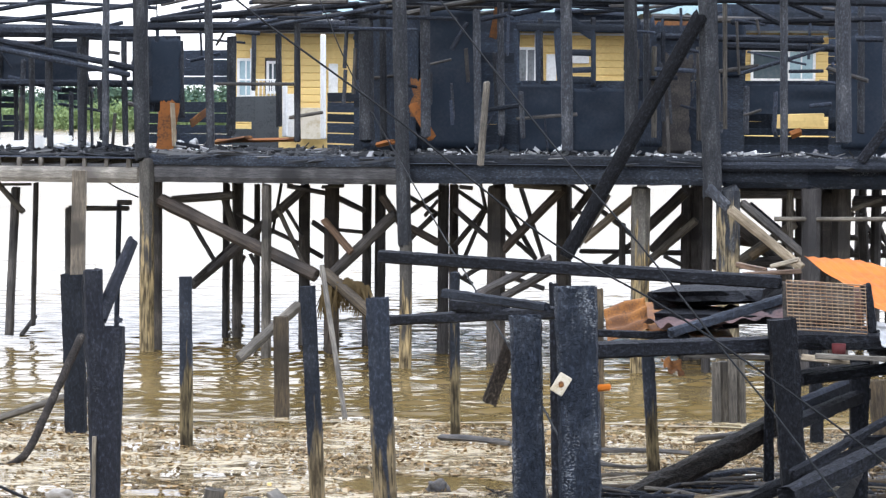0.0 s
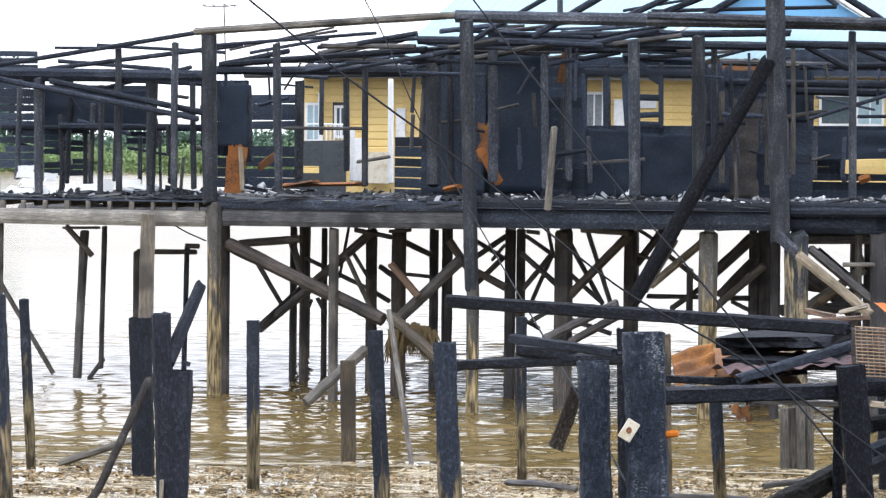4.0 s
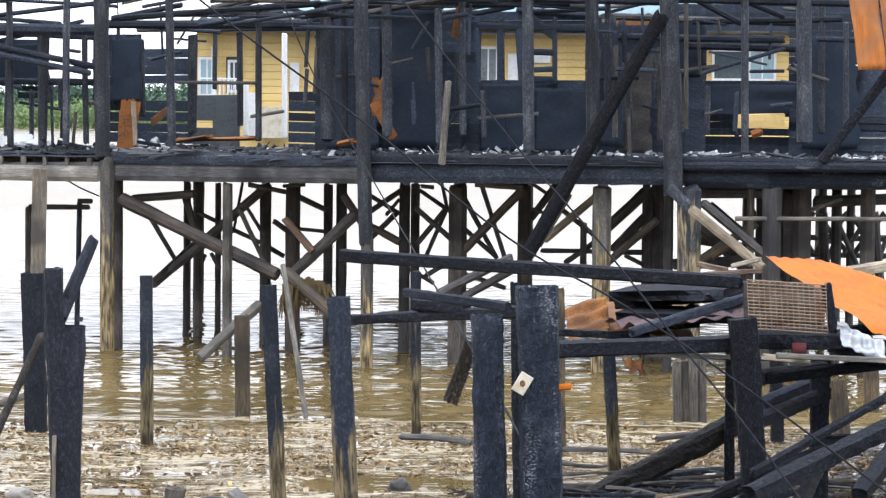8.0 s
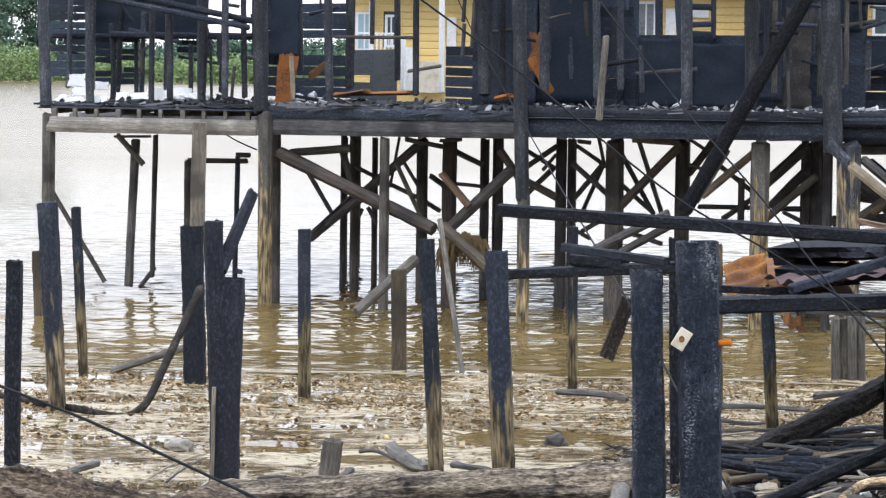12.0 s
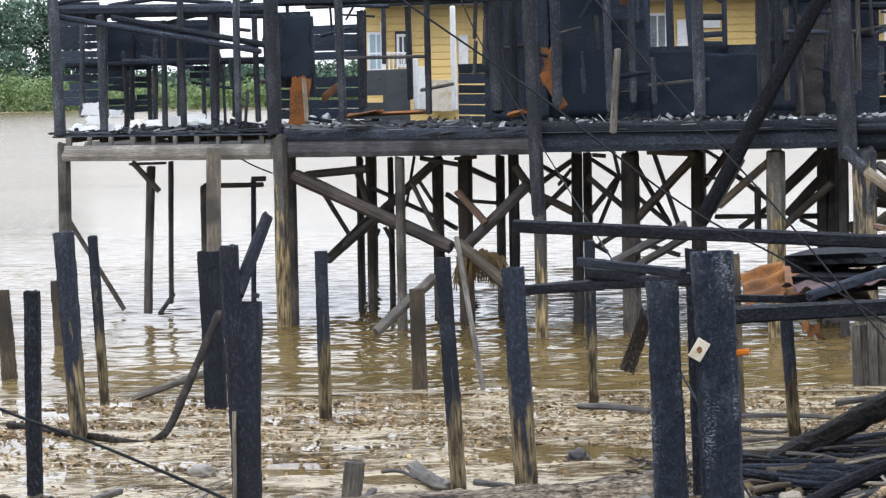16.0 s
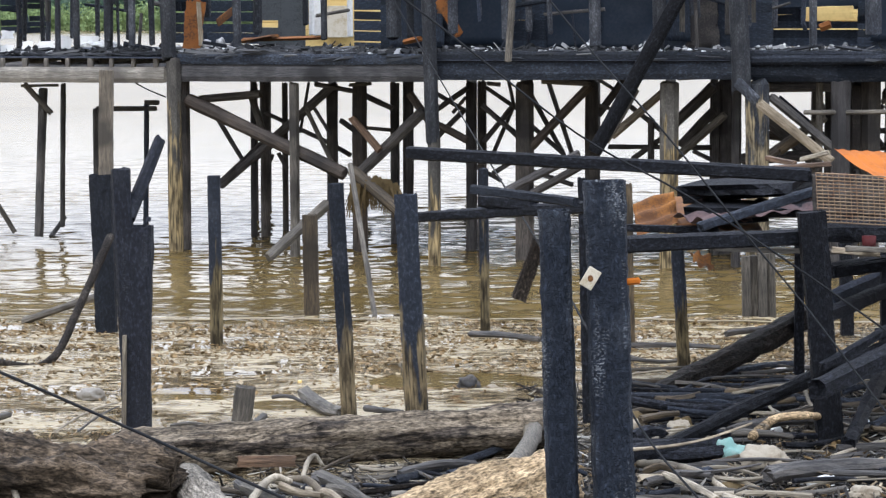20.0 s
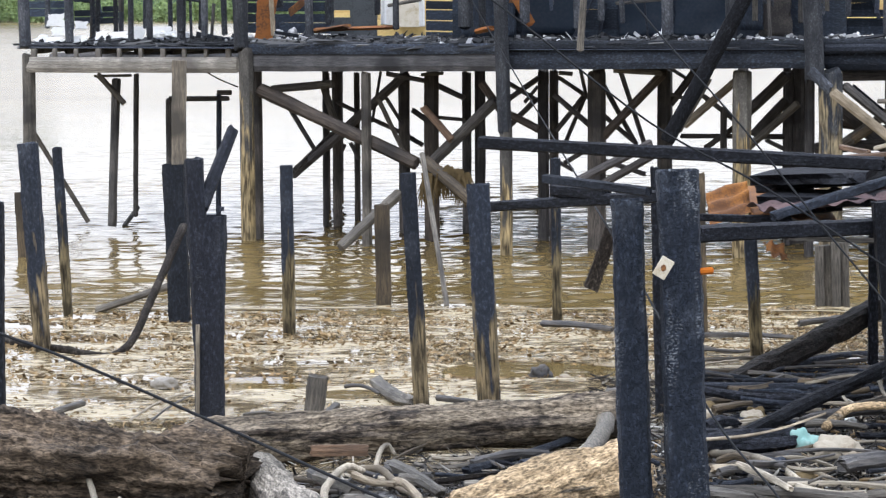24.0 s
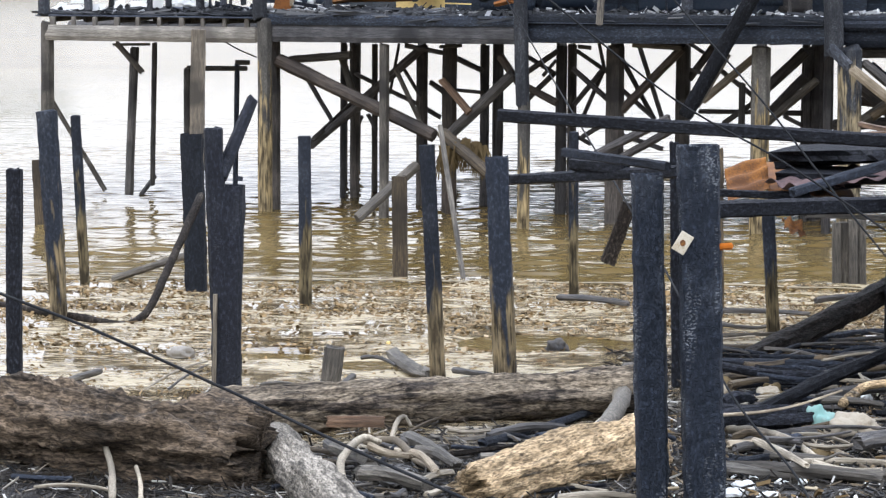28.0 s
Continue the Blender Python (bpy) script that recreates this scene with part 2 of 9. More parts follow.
SILTED = char_material("silt_stained_post_smoked_above", base=(0.06, 0.056, 0.052), ash=(0.16, 0.15, 0.13), cells=30, ashy=0.58, relief=0.3, contrast=0.35, wood=(0.36, 0.28, 0.155), level=0.62)
STUMP_SILTED = char_material("silt_stained_column_charred_above", base=(0.03, 0.034, 0.042), ash=(0.1, 0.1, 0.1), cells=38, ashy=0.62, relief=0.4, contrast=0.5, wood=(0.3, 0.25, 0.165), level=0.78)
PALE_POST = wood_material("pale_weathered_post", (0.09, 0.075, 0.055), (0.27, 0.23, 0.17))
GREY_WOOD = wood_material("weathered_grey_timber", (0.05, 0.044, 0.037), (0.16, 0.142, 0.115))
BROWN_WOOD = wood_material("wet_brown_timber", (0.035, 0.025, 0.014), (0.125, 0.09, 0.05))
TAN_WOOD = wood_material("bleached_tan_timber", (0.2, 0.155, 0.1), (0.42, 0.35, 0.25))
SMOKED_BROWN = wood_material("smoked_brown_timber", (0.028, 0.021, 0.017), (0.095, 0.072, 0.055))
UNDER_DARK = wood_material("smoked_underfloor_timber", (0.03, 0.028, 0.03), (0.105, 0.096, 0.092))
UNDER_BROWN = wood_material("wet_smoked_stilt", (0.036, 0.031, 0.028), (0.13, 0.11, 0.092))
SMOKED_BEAM = wood_material("smoke_greyed_beam", (0.026, 0.026, 0.03), (0.085, 0.082, 0.082))
TAN_GREY = wood_material("half_smoked_tan_timber", (0.1, 0.085, 0.066), (0.27, 0.22, 0.16))
RUSTY_WOOD = wood_material("reddish_brown_timber", (0.07, 0.042, 0.026), (0.2, 0.12, 0.07))
DARK_WOOD = wood_material("smoke_stained_timber", (0.026, 0.025, 0.026), (0.1, 0.09, 0.08))
BARK = log_material("rotting_brown_log", (0.024, 0.0185, 0.0135), (0.165, 0.128, 0.092), (0.05, 0.039, 0.029), (0.35, 1.6, 1.6), 0.6, 3.0, 0.35)
PALE_LOG = log_material("barked_pale_log", (0.2, 0.145, 0.085), (0.45, 0.345, 0.215), (0.12, 0.1, 0.075), (0.7, 1.2, 1.2), 0.64, 3.0, 0.4)
STREAKY_LOG = log_material("streaky_brown_log", (0.028, 0.022, 0.0165), (0.21, 0.178, 0.135), (0.045, 0.036, 0.028), (0.12, 2.2, 2.2), 0.56, 4.0, 0.35)
GREY_LOG = log_material("silvered_log", (0.05, 0.045, 0.038), (0.27, 0.25, 0.215), (0.08, 0.07, 0.058), (0.25, 2.0, 2.0), 0.57, 6.0, 0.65)
STICK = wood_material("dry_stick", (0.19, 0.16, 0.115), (0.43, 0.375, 0.285))
ORANGE = plain_material("rusted_orange_sheet", (0.42, 0.12, 0.012), 0.85, (0.24, 0.07, 0.015), 0.95, 2.6, 0.0)
STREAKED_ORANGE = wood_material("streaked_orange_sheet", (0.27, 0.095, 0.025), (0.42, 0.135, 0.02), 0.85, (5, 5, 0.8), 0.1, (0.24, 0.12, 0.06))
RUST = plain_material("rusted_brown_sheet", (0.12, 0.058, 0.03), 0.85, (0.34, 0.14, 0.03), 0.85, 4.0, 0.0)
SOOT_SHEET = plain_material("sooty_blue_black_sheet", (0.016, 0.0245, 0.039), 0.7, (0.03, 0.037, 0.05), 0.9, 1.6)
SCORCHED_PANEL = plain_material("scorched_grey_brown_panel", (0.045, 0.042, 0.042), 0.75, (0.13, 0.115, 0.1), 0.75, 3.2)
PURPLE_RUST = plain_material("purple_rusted_sheet", (0.1, 0.062, 0.06), 0.85, (0.03, 0.024, 0.026), 0.9, 2.4)
RUSTY_WIRE = plain_material("rust_tan_wire", (0.28, 0.2, 0.13), 0.8, (0.16, 0.07, 0.03), 0.9, 5.0)
ZINC = plain_material("zinc_sheet", (0.34, 0.35, 0.36), 0.45, (0.2, 0.19, 0.18), 0.7, 3.0, 0.6)
YELLOW = plain_material("yellow_painted_board", (0.72, 0.52, 0.2), 0.6, (0.4, 0.25, 0.07), 0.4, 1.2)
CREAM = plain_material("yellowed_cream_paint", (0.55, 0.5, 0.4), 0.6, (0.3, 0.22, 0.1), 0.8, 9.0)
SOOT_GREY = plain_material("soot_blackened_paint", (0.075, 0.083, 0.088), 0.6, (0.02, 0.021, 0.024), 0.95, 2.5)
WHITE = plain_material("white_paint", (0.74, 0.74, 0.72), 0.55, (0.4, 0.38, 0.34), 0.5, 1.6)
GREY_PAINT = plain_material("sooty_grey_paint", (0.2, 0.215, 0.22), 0.6, (0.06, 0.06, 0.065), 0.9, 1.5)
TEAL_ROOF = plain_material("pale_teal_roof_sheet", (0.27, 0.38, 0.41), 0.6, (0.22, 0.31, 0.34), 0.5, 0.6)
BLUE = plain_material("blue_gable_board", (0.14, 0.36, 0.62), 0.6, (0.1, 0.24, 0.42), 0.4, 1.0)
STEEL = plain_material("dull_wire", (0.2, 0.2, 0.19), 0.5, (0.16, 0.09, 0.05), 0.6, 5.0, 0.7)
CABLE = plain_material("black_cable_sheath", (0.012, 0.013, 0.015), 0.9, (0.03, 0.03, 0.03), 0.5, 9.0)
TEAL_CLOTH = plain_material("teal_cloth", (0.2, 0.36, 0.33), 0.9, (0.3, 0.36, 0.33), 0.8, 9.0)
SACK = plain_material("muddy_sack", (0.31, 0.275, 0.215), 0.9, (0.2, 0.15, 0.1), 0.8, 5.0)
PLASTIC = plain_material("white_plastic", (0.72, 0.74, 0.74), 0.35, (0.4, 0.36, 0.3), 0.5, 5.0)
FOAM = plain_material("river_foam", (0.24, 0.2, 0.13), 0.5, (0.13, 0.095, 0.05), 0.8, 5.0)
SCORCHED = plain_material("scorched_plywood", (0.23, 0.085, 0.022), 0.7, (0.03, 0.022, 0.018), 0.95, 2.2)
STRAW = plain_material("brown_fibre", (0.115, 0.083, 0.04), 0.9, (0.05, 0.036, 0.018), 0.8, 12.0)
STONE = plain_material("muddy_stone", (0.22, 0.2, 0.17), 0.6, (0.1, 0.085, 0.06), 0.8, 5.0)
DARK_GLASS = plain_material("sooty_window_pane", (0.07, 0.095, 0.105), 0.12, (0.15, 0.16, 0.16), 0.5, 1.0)
PALE_GLASS = plain_material("pale_window_pane", (0.35, 0.47, 0.5), 0.12, (0.2, 0.28, 0.3), 0.5, 1.0)


def leaf_material(name, a, b_, *more):
    m, n, l, b = material(name)
    g = n.new("ShaderNodeNewGeometry")
    r = ramp(n, l, g.outputs["Random Per Island"], (0.0, a), (0.8 if more else 1.0, b_), *more)
    l.new(r.outputs[0], b.inputs["Base Color"])
    b.inputs["Roughness"].default_value = 0.8
    b.inputs["Specular IOR Level"].default_value = 0.25
    return m


# distance haze is put into the leaf colour: a paler, bluer green
LEAVES = leaf_material("hazed_mangrove_leaves", (0.05, 0.095, 0.07), (0.115, 0.175, 0.115))
BUSHES = leaf_material("bush_leaves", (0.12, 0.18, 0.08), (0.26, 0.34, 0.14))
LITTER = leaf_material("floating_chips", (0.055, 0.036, 0.016), (0.25, 0.165, 0.075), (0.95, (0.34, 0.28, 0.19)))
TWIGS = leaf_material("charred_twigs", (0.005, 0.006, 0.008), (0.05, 0.043, 0.034), (0.92, (0.2, 0.155, 0.1)), (0.98, (0.4, 0.39, 0.36)))
ASHES = leaf_material("pale_ash", (0.1, 0.1, 0.105), (0.45, 0.455, 0.46), (0.95, (0.75, 0.76, 0.77)))
CHARRED_LATH = leaf_material("charred_lath", (0.012, 0.014, 0.018), (0.06, 0.064, 0.072), (0.93, (0.14, 0.14, 0.14)))
RUBBLE = leaf_material("burnt_rubble", (0.008, 0.009, 0.011), (0.05, 0.052, 0.055), (0.9, (0.12, 0.12, 0.125)), (0.98, (0.4, 0.41, 0.42)))


def water_material(name, still=False):
    m, n, l, b = material(name)
    co = n.new("ShaderNodeTexCoord").outputs["Object"]
    silt = tex(n, l, "Noise", 0.12, co, 4, (1, 2.2, 1))
    r = ramp(n, l, silt.outputs[0], (0.35, (0.105, 0.073, 0.026)), (0.7, (0.16, 0.115, 0.05)))
    l.new(r.outputs[0], b.inputs["Base Color"])
    b.inputs["IOR"].default_value = 1.33
    # small wavelets blur the mirror along the shore and far out in the wind
    far = n.new("ShaderNodeSeparateXYZ")
    l.new(co, far.inputs[0])
    reach = n.new("ShaderNodeMath")
    reach.operation = "MULTIPLY"
    reach.inputs[1].default_value = 0.01
    l.new(far.outputs[1], reach.inputs[0])
    blur = ramp(n, l, reach.outputs[0], (0.305, (0.16,) * 3), (0.335, (0.1,) * 3), (0.365, (0.06,) * 3), (0.55, (0.05,) * 3), (0.95, (0.25,) * 3))
    if still:
        b.inputs["Roughness"].default_value, b.inputs["Specular IOR Level"].default_value = 0.08, 0.2
    else:
        l.new(blur.outputs[0], b.inputs["Roughness"])
    w1 = tex(n, l, "Noise", 1.1, co, 3, (0.45, 1.6, 1))
    w2 = tex(n, l, "Noise", 5.0, co, 2, (0.5, 1.5, 1))
    k1 = bump(n, l, b, w1.outputs[0], 0.25, 0.05)
    k2 = n.new("ShaderNodeBump")
    k2.inputs["Strength"].default_value, k2.inputs["Distance"].default_value = 0.4, 0.02
    l.new(w2.outputs[0], k2.inputs["Height"])
    l.new(k1.outputs[0], k2.inputs["Normal"])
    l.new(k2.outputs[0], b.inputs["Normal"])
    return m


def mud_material():
    """Silt with a film of water lying in its hollows."""
    m, n, l, b = material("wet_river_mud")
    co = n.new("ShaderNodeTexCoord").outputs["Object"]
    big = tex(n, l, "Noise", 0.8, co, 7, (0.7, 1.7, 1))
    fine = tex(n, l, "Noise", 8.0, co, 6, (0.6, 1.3, 1))
    both = mix(n, l, 0.45, big.outputs[0], fine.outputs[0])
    r = ramp(n, l, both.outputs[0], (0.39, (0.075, 0.052, 0.026)), (0.48, (0.21, 0.162, 0.093)), (0.58, (0.38, 0.31, 0.19)))
    # charcoal washed out of the burnt timbers lies over the silt on one side
    xyz = n.new("ShaderNodeSeparateXYZ")
    l.new(co, xyz.inputs[0])
    side = n.new("ShaderNodeMath")
    side.operation = "MULTIPLY_ADD"
    l.new(xyz.outputs[1], side.inputs[0])
    side.inputs[1].default_value = -0.55
    l.new(xyz.outputs[0], side.inputs[2])
    blot = n.new("ShaderNodeMath")
    blot.operation = "MULTIPLY_ADD"
    l.new(big.outputs[0], blot.inputs[0])
    blot.inputs[1].default_value = 5.0
    l.new(side.outputs[0], blot.inputs[2])
    soot = n.new("ShaderNodeMapRange")
    soot.inputs[1].default_value, soot.inputs[2].default_value = -10.0, -7.8
    l.new(blot.outputs[0], soot.inputs[0])
    # and it darkens towards the near shore, round the stranded logs
    near_dark = n.new("ShaderNodeMapRange")
    near_dark.inputs[1].default_value, near_dark.inputs[2].default_value = -19.8, -18.6
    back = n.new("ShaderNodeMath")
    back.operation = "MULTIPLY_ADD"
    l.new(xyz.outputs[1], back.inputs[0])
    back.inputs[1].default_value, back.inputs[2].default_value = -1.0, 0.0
    l.new(back.outputs[0], near_dark.inputs[0])
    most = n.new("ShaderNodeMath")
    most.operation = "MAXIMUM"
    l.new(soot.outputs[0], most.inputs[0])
    l.new(near_dark.outputs[0], most.inputs[1])
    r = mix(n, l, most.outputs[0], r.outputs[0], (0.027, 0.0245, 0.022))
    l.new(r.outputs[0], b.inputs["Base Color"])
    dry = ramp(n, l, both.outputs[0], (0.47, (0.045, 0.045, 0.045)), (0.58, (0.36, 0.36, 0.36)))
    l.new(dry.outputs[0], b.inputs["Roughness"])
    relief = ramp(n, l, both.outputs[0], (0.48, (0, 0, 0)), (0.7, (1, 1, 1)))
    bump(n, l, b, relief.outputs[0], 0.7, 0.08)
    return m


WATER, MUD = water_material("silty_river_water"), mud_material()
PUDDLE = water_material("muddy_puddle_water", True)


# ---- builders ----
def tidy(bm, name, mat, parent=None, label="", smooth=False):
    me = bpy.data.meshes.new(name)
    bmesh.ops.recalc_face_normals(bm, faces=bm.faces[:])
    bm.to_mesh(me)
    bm.free()
    me.materials.append(mat)
    if smooth:
        me.polygons.foreach_set("use_smooth", [True] * len(me.polygons))
    ob = new(name, me)
    ob.parent = parent
    if label:
        tagged(ob, label=label)
    return ob


def thing(name, at, label, category, group="", kind=""):
    """An empty at a thing's base, which its parts hang from."""
    ob = new(name)
    ob.location = at
    ob.empty_display_size = 0.2
    bpy.context.view_layer.update()
    return tagged(ob, label, category, group, kind)


def along(p, q):
    """The pose whose z axis runs from p to q."""
    d = Vector(q) - Vector(p)
    z = d.normalized()
    x = Vector((1, 0, 0)) if abs(z.z) > 0.8 else Vector((0, 0, 1))
    y = z.cross(x).normalized()
    x = y.cross(z)
    m = Matrix((x, y, z)).transposed().to_4x4()
    m.translation = p
    return m, d.length


def ragged(length, w, d, wear=0.08, ends=0.5, sides=8, taper=1.0, square=True, step=None, bow=0.0, grit=0.0):
    """A worn timber along z from 0 to length: uneven faces, eaten edges and broken ends."""
    bm = bmesh.new()
    step = step or max(0.12, min(0.4, 1.6 * max(w, d)))
    count = max(2, min(130, int(length / step)))
    seed = random.random() * 90
    rings = []
    tip = min(0.3 / count, 0.3 * w / length)
    steps = [0.0, tip] + [k / count for k in range(1, count)] + [1 - tip, 1.0]
    count = len(steps) - 1
    for k, f in enumerate(steps):
        size = 1 + (taper - 1) * f
        ring = []
        for s in range(sides):
            a = 2 * math.pi * (s + 0.5) / sides
            c, e = math.cos(a), math.sin(a)
            if square:
                g = 1 / max(abs(c), abs(e))
                g = min(g, 1.28)
            else:
                g = 1.0
            rub = 1 + wear * (1.5 * noise.noise((seed + c * 1.7, e * 1.7, f * length * 1.3)) + 1.1 * noise.noise((seed + c * 3, e * 3, f * length * 7))) + grit * (random.random() - 0.6)
            z = f * length
            if k in (0, count):
                z += (1 if k == 0 else -1) * ends * w * random.random()
                rub *= random.uniform(0.6, 0.95)
            ring.append(bm.verts.new((c * g * rub * size * w / 2 + bow * math.sin(math.pi * f), e * g * rub * size * d / 2, z)))
        rings.append(ring)
    for a, b in zip(rings, rings[1:]):
        for s in range(sides):
            bm.faces.new((a[s], a[(s + 1) % sides], b[(s + 1) % sides], b[s]))
    bm.faces.new(rings[0][::-1])
    bm.faces.new(rings[-1])
    return bm


def stick(name, parent, p, q, w, d=None, mat=None, label="", **shape):
    """A timber from p to q. With no parent it is a thing of its own."""
    m, length = along(p, q)
    ob = tidy(ragged(length, w, d or w, **shape), name, mat or CHAR, None, label)
    if parent is not None:
        ob.parent = parent
        ob.matrix_basis = Matrix.Translation(-parent.location) @ m
    else:
        ob.matrix_basis = m
    return ob


def tube_mesh(path, radius, sides=6, wear=0.0, taper=1.0):
    """A bent pole through the points of path."""
    bm = bmesh.new()
    pts = [Vector(p) for p in path]
    rings = []
    seed = random.random() * 50
    for k, p in enumerate(pts):
        t = (pts[min(k + 1, len(pts) - 1)] - pts[max(k - 1, 0)]).normalized()
        x = t.cross(Vector((0.13, 0.2, 0.97)))
        x = x.normalized() if x.length > 0.05 else Vector((1, 0, 0))
        y = t.cross(x)
        r = radius * (1 + (taper - 1) * k / (len(pts) - 1))
        ring = []
        for s in range(sides):
            a = 2 * math.pi * s / sides
            g = r * (1 + wear * noise.noise((seed + s, k * 0.7, 0)))
            ring.append(bm.verts.new(p + g * (math.cos(a) * x + math.sin(a) * y)))
        rings.append(ring)
    for a, b in zip(rings, rings[1:]):
        for s in range(sides):
            bm.faces.new((a[s], a[(s + 1) % sides], b[(s + 1) % sides], b[s]))
    bm.faces.new(rings[0][::-1])
    bm.faces.new(rings[-1])
    return bm


def curve_points(points, per=6):
    """A smooth line through a few points."""
    p = [Vector(a) for a in points]
    p = [2 * p[0] - p[1]] + p + [2 * p[-1] - p[-2]]
    out = []
    for i in range(1, len(p) - 2):
        for k in range(per):
            t = k / per
            out.append(0.5 * (2 * p[i] + (p[i + 1] - p[i - 1]) * t + (2 * p[i - 1] - 5 * p[i] + 4 * p[i + 1] - p[i + 2]) * t * t
                              + (3 * p[i] - p[i - 1] - 3 * p[i + 1] + p[i + 2]) * t ** 3))
    out.append(p[-2])
    return out


def bent(name, parent, points, radius, mat, label="", wear=0.3, taper=0.8, sides=7):
    base = Vector(points[0]) if parent is None else parent.location
    ob = tidy(tube_mesh([a - base for a in curve_points(points)], radius, sides, wear, taper), name, mat, None, label, True)
    if parent is None:
        ob.location = base
    else:
        ob.parent = parent
    return ob


def block(name, parent, x0, x1, y0, y1, z0, z1, mat, label="", soft=0.006):
    """A bevelled slab between two corners."""
    bm = bmesh.new()
    bmesh.ops.create_cube(bm, size=1)
    bmesh.ops.scale(bm, vec=(abs(x1 - x0), abs(y1 - y0), abs(z1 - z0)), verts=bm.verts[:])
    if soft:
        bmesh.ops.bevel(bm, geom=bm.edges[:], offset=min(soft, 0.3 * min(abs(x1 - x0), abs(y1 - y0), abs(z1 - z0))), segments=1, affect="EDGES")
    ob = tidy(bm, name, mat, None, label)
    at = Vector(((x0 + x1) / 2, (y0 + y1) / 2, (z0 + z1) / 2))
    if parent is None:
        ob.location = at
    else:
        ob.parent = parent
        ob.location = at - parent.location
    return ob


def cladding(parent, a, b, z0, z1, n, mat, keep=0.9, thick=0.025, name="wall_board", droop=0.03, chew=0.15, cover=(1.1, 1.26)):
    """Overlapping horizontal boards between the plan points a and b; fire has taken some of them."""
    h = (z1 - z0) / n
    a, b = Vector((a[0], a[1], 0)), Vector((b[0], b[1], 0))
    for k in range(n):
        if random.random() > keep:
            continue
        f0, f1 = 0.0, 1.0
        if random.random() < chew:
            if random.random() < 0.5:
                f0 = random.uniform(0.1, 0.6)
            else:
                f1 = random.uniform(0.4, 0.9)
        p, q = a.lerp(b, f0), a.lerp(b, f1)
        z = z0 + (k + 0.5) * h
        p.z, q.z = z + random.uniform(-droop, droop) * 0.4, z + random.uniform(-droop, droop) * 0.4
        m, length = along(p, q)
        ob = tidy(ragged(length, thick, h * random.uniform(*cover), 0.03, 0.6, 4, step=0.5), name, mat)
        side = Vector((q - p)).normalized()
        y = Vector((0, 0, 1))
        x = y.cross(side).normalized()
        mm = Matrix((x, side.cross(x).normalized(), side)).transposed().to_4x4()
        mm.translation = p
        ob.parent = parent
        ob.matrix_basis = Matrix.Translation(-parent.location) @ mm


def sheet(name, parent, corner, along_x, along_y, waves, depth, mat, label="", crumple=0.03, nx=40, ny=14):
    """A corrugated metal sheet of real thickness: its ridges run along the second edge."""
    bm = bmesh.new()
    ex, ey = Vector(along_x), Vector(along_y)
    up = ex.cross(ey).normalized()
    seed = random.random() * 40
    layers = []
    for side in (0, 1):
        grid = []
        for j in range(ny + 1):
            row = []
            for i in range(nx + 1):
                u, v = i / nx, j / ny
                h = depth * math.sin(2 * math.pi * waves * u) + crumple * 3 * noise.noise((u * 3 + seed, v * 3, 0)) - side * 0.004
                e = 0.012 * noise.noise((u * 7, seed, 3)) if j in (0, ny) else 0
                row.append(bm.verts.new(ex * u + ey * (v + e) + up * h))
            grid.append(row)
        layers.append(grid)
        for j in range(ny):
            for i in range(nx):
                f = (grid[j][i], grid[j][i + 1], grid[j + 1][i + 1], grid[j + 1][i])
                bm.faces.new(f if side == 0 else f[::-1])
    t, u = layers
    rim = [(j, 0) for j in range(ny)] + [(ny, i) for i in range(nx)] + [(j, nx) for j in range(ny, 0, -1)] + [(0, i) for i in range(nx, 0, -1)]
    for (j, i), (j2, i2) in zip(rim, rim[1:] + rim[:1]):
        bm.faces.new((t[j][i], t[j2][i2], u[j2][i2], u[j][i]))
    ob = tidy(bm, name, mat, None, label, True)
    if parent is None:
        ob.location = corner
    else:
        ob.parent = parent
        ob.location = Vector(corner) - parent.location
    return ob


PUDDLES = ((-0.12, 25.42, 0.95, 0.58), (-2.89, 24.21, 0.65, 0.26), (-1.86, 23.74, 0.42, 0.28))


def bed(x, y):
    """The height of the river bed and the shore."""
    z = 0.02 * (31.4 - y)
    if y > 31.4:
        z *= 3
    if y < 18:
        z += 0.012 * (18 - y) ** 2 * (0.55 if y > 6 else 0.4)
    z = max(-2.2, min(2.3, z))
    for px, py, rx, ry in PUDDLES:
        z -= 0.115 * math.exp(-(((x - px) / rx) ** 2 + ((y - py) / ry) ** 2) ** 2)
    if y < 33:
        z += 0.05 * noise.noise((x * 0.55, y * 0.8, 2.0)) + 0.025 * noise.noise((x * 2.1, y * 2.6, 5.0))
    return z


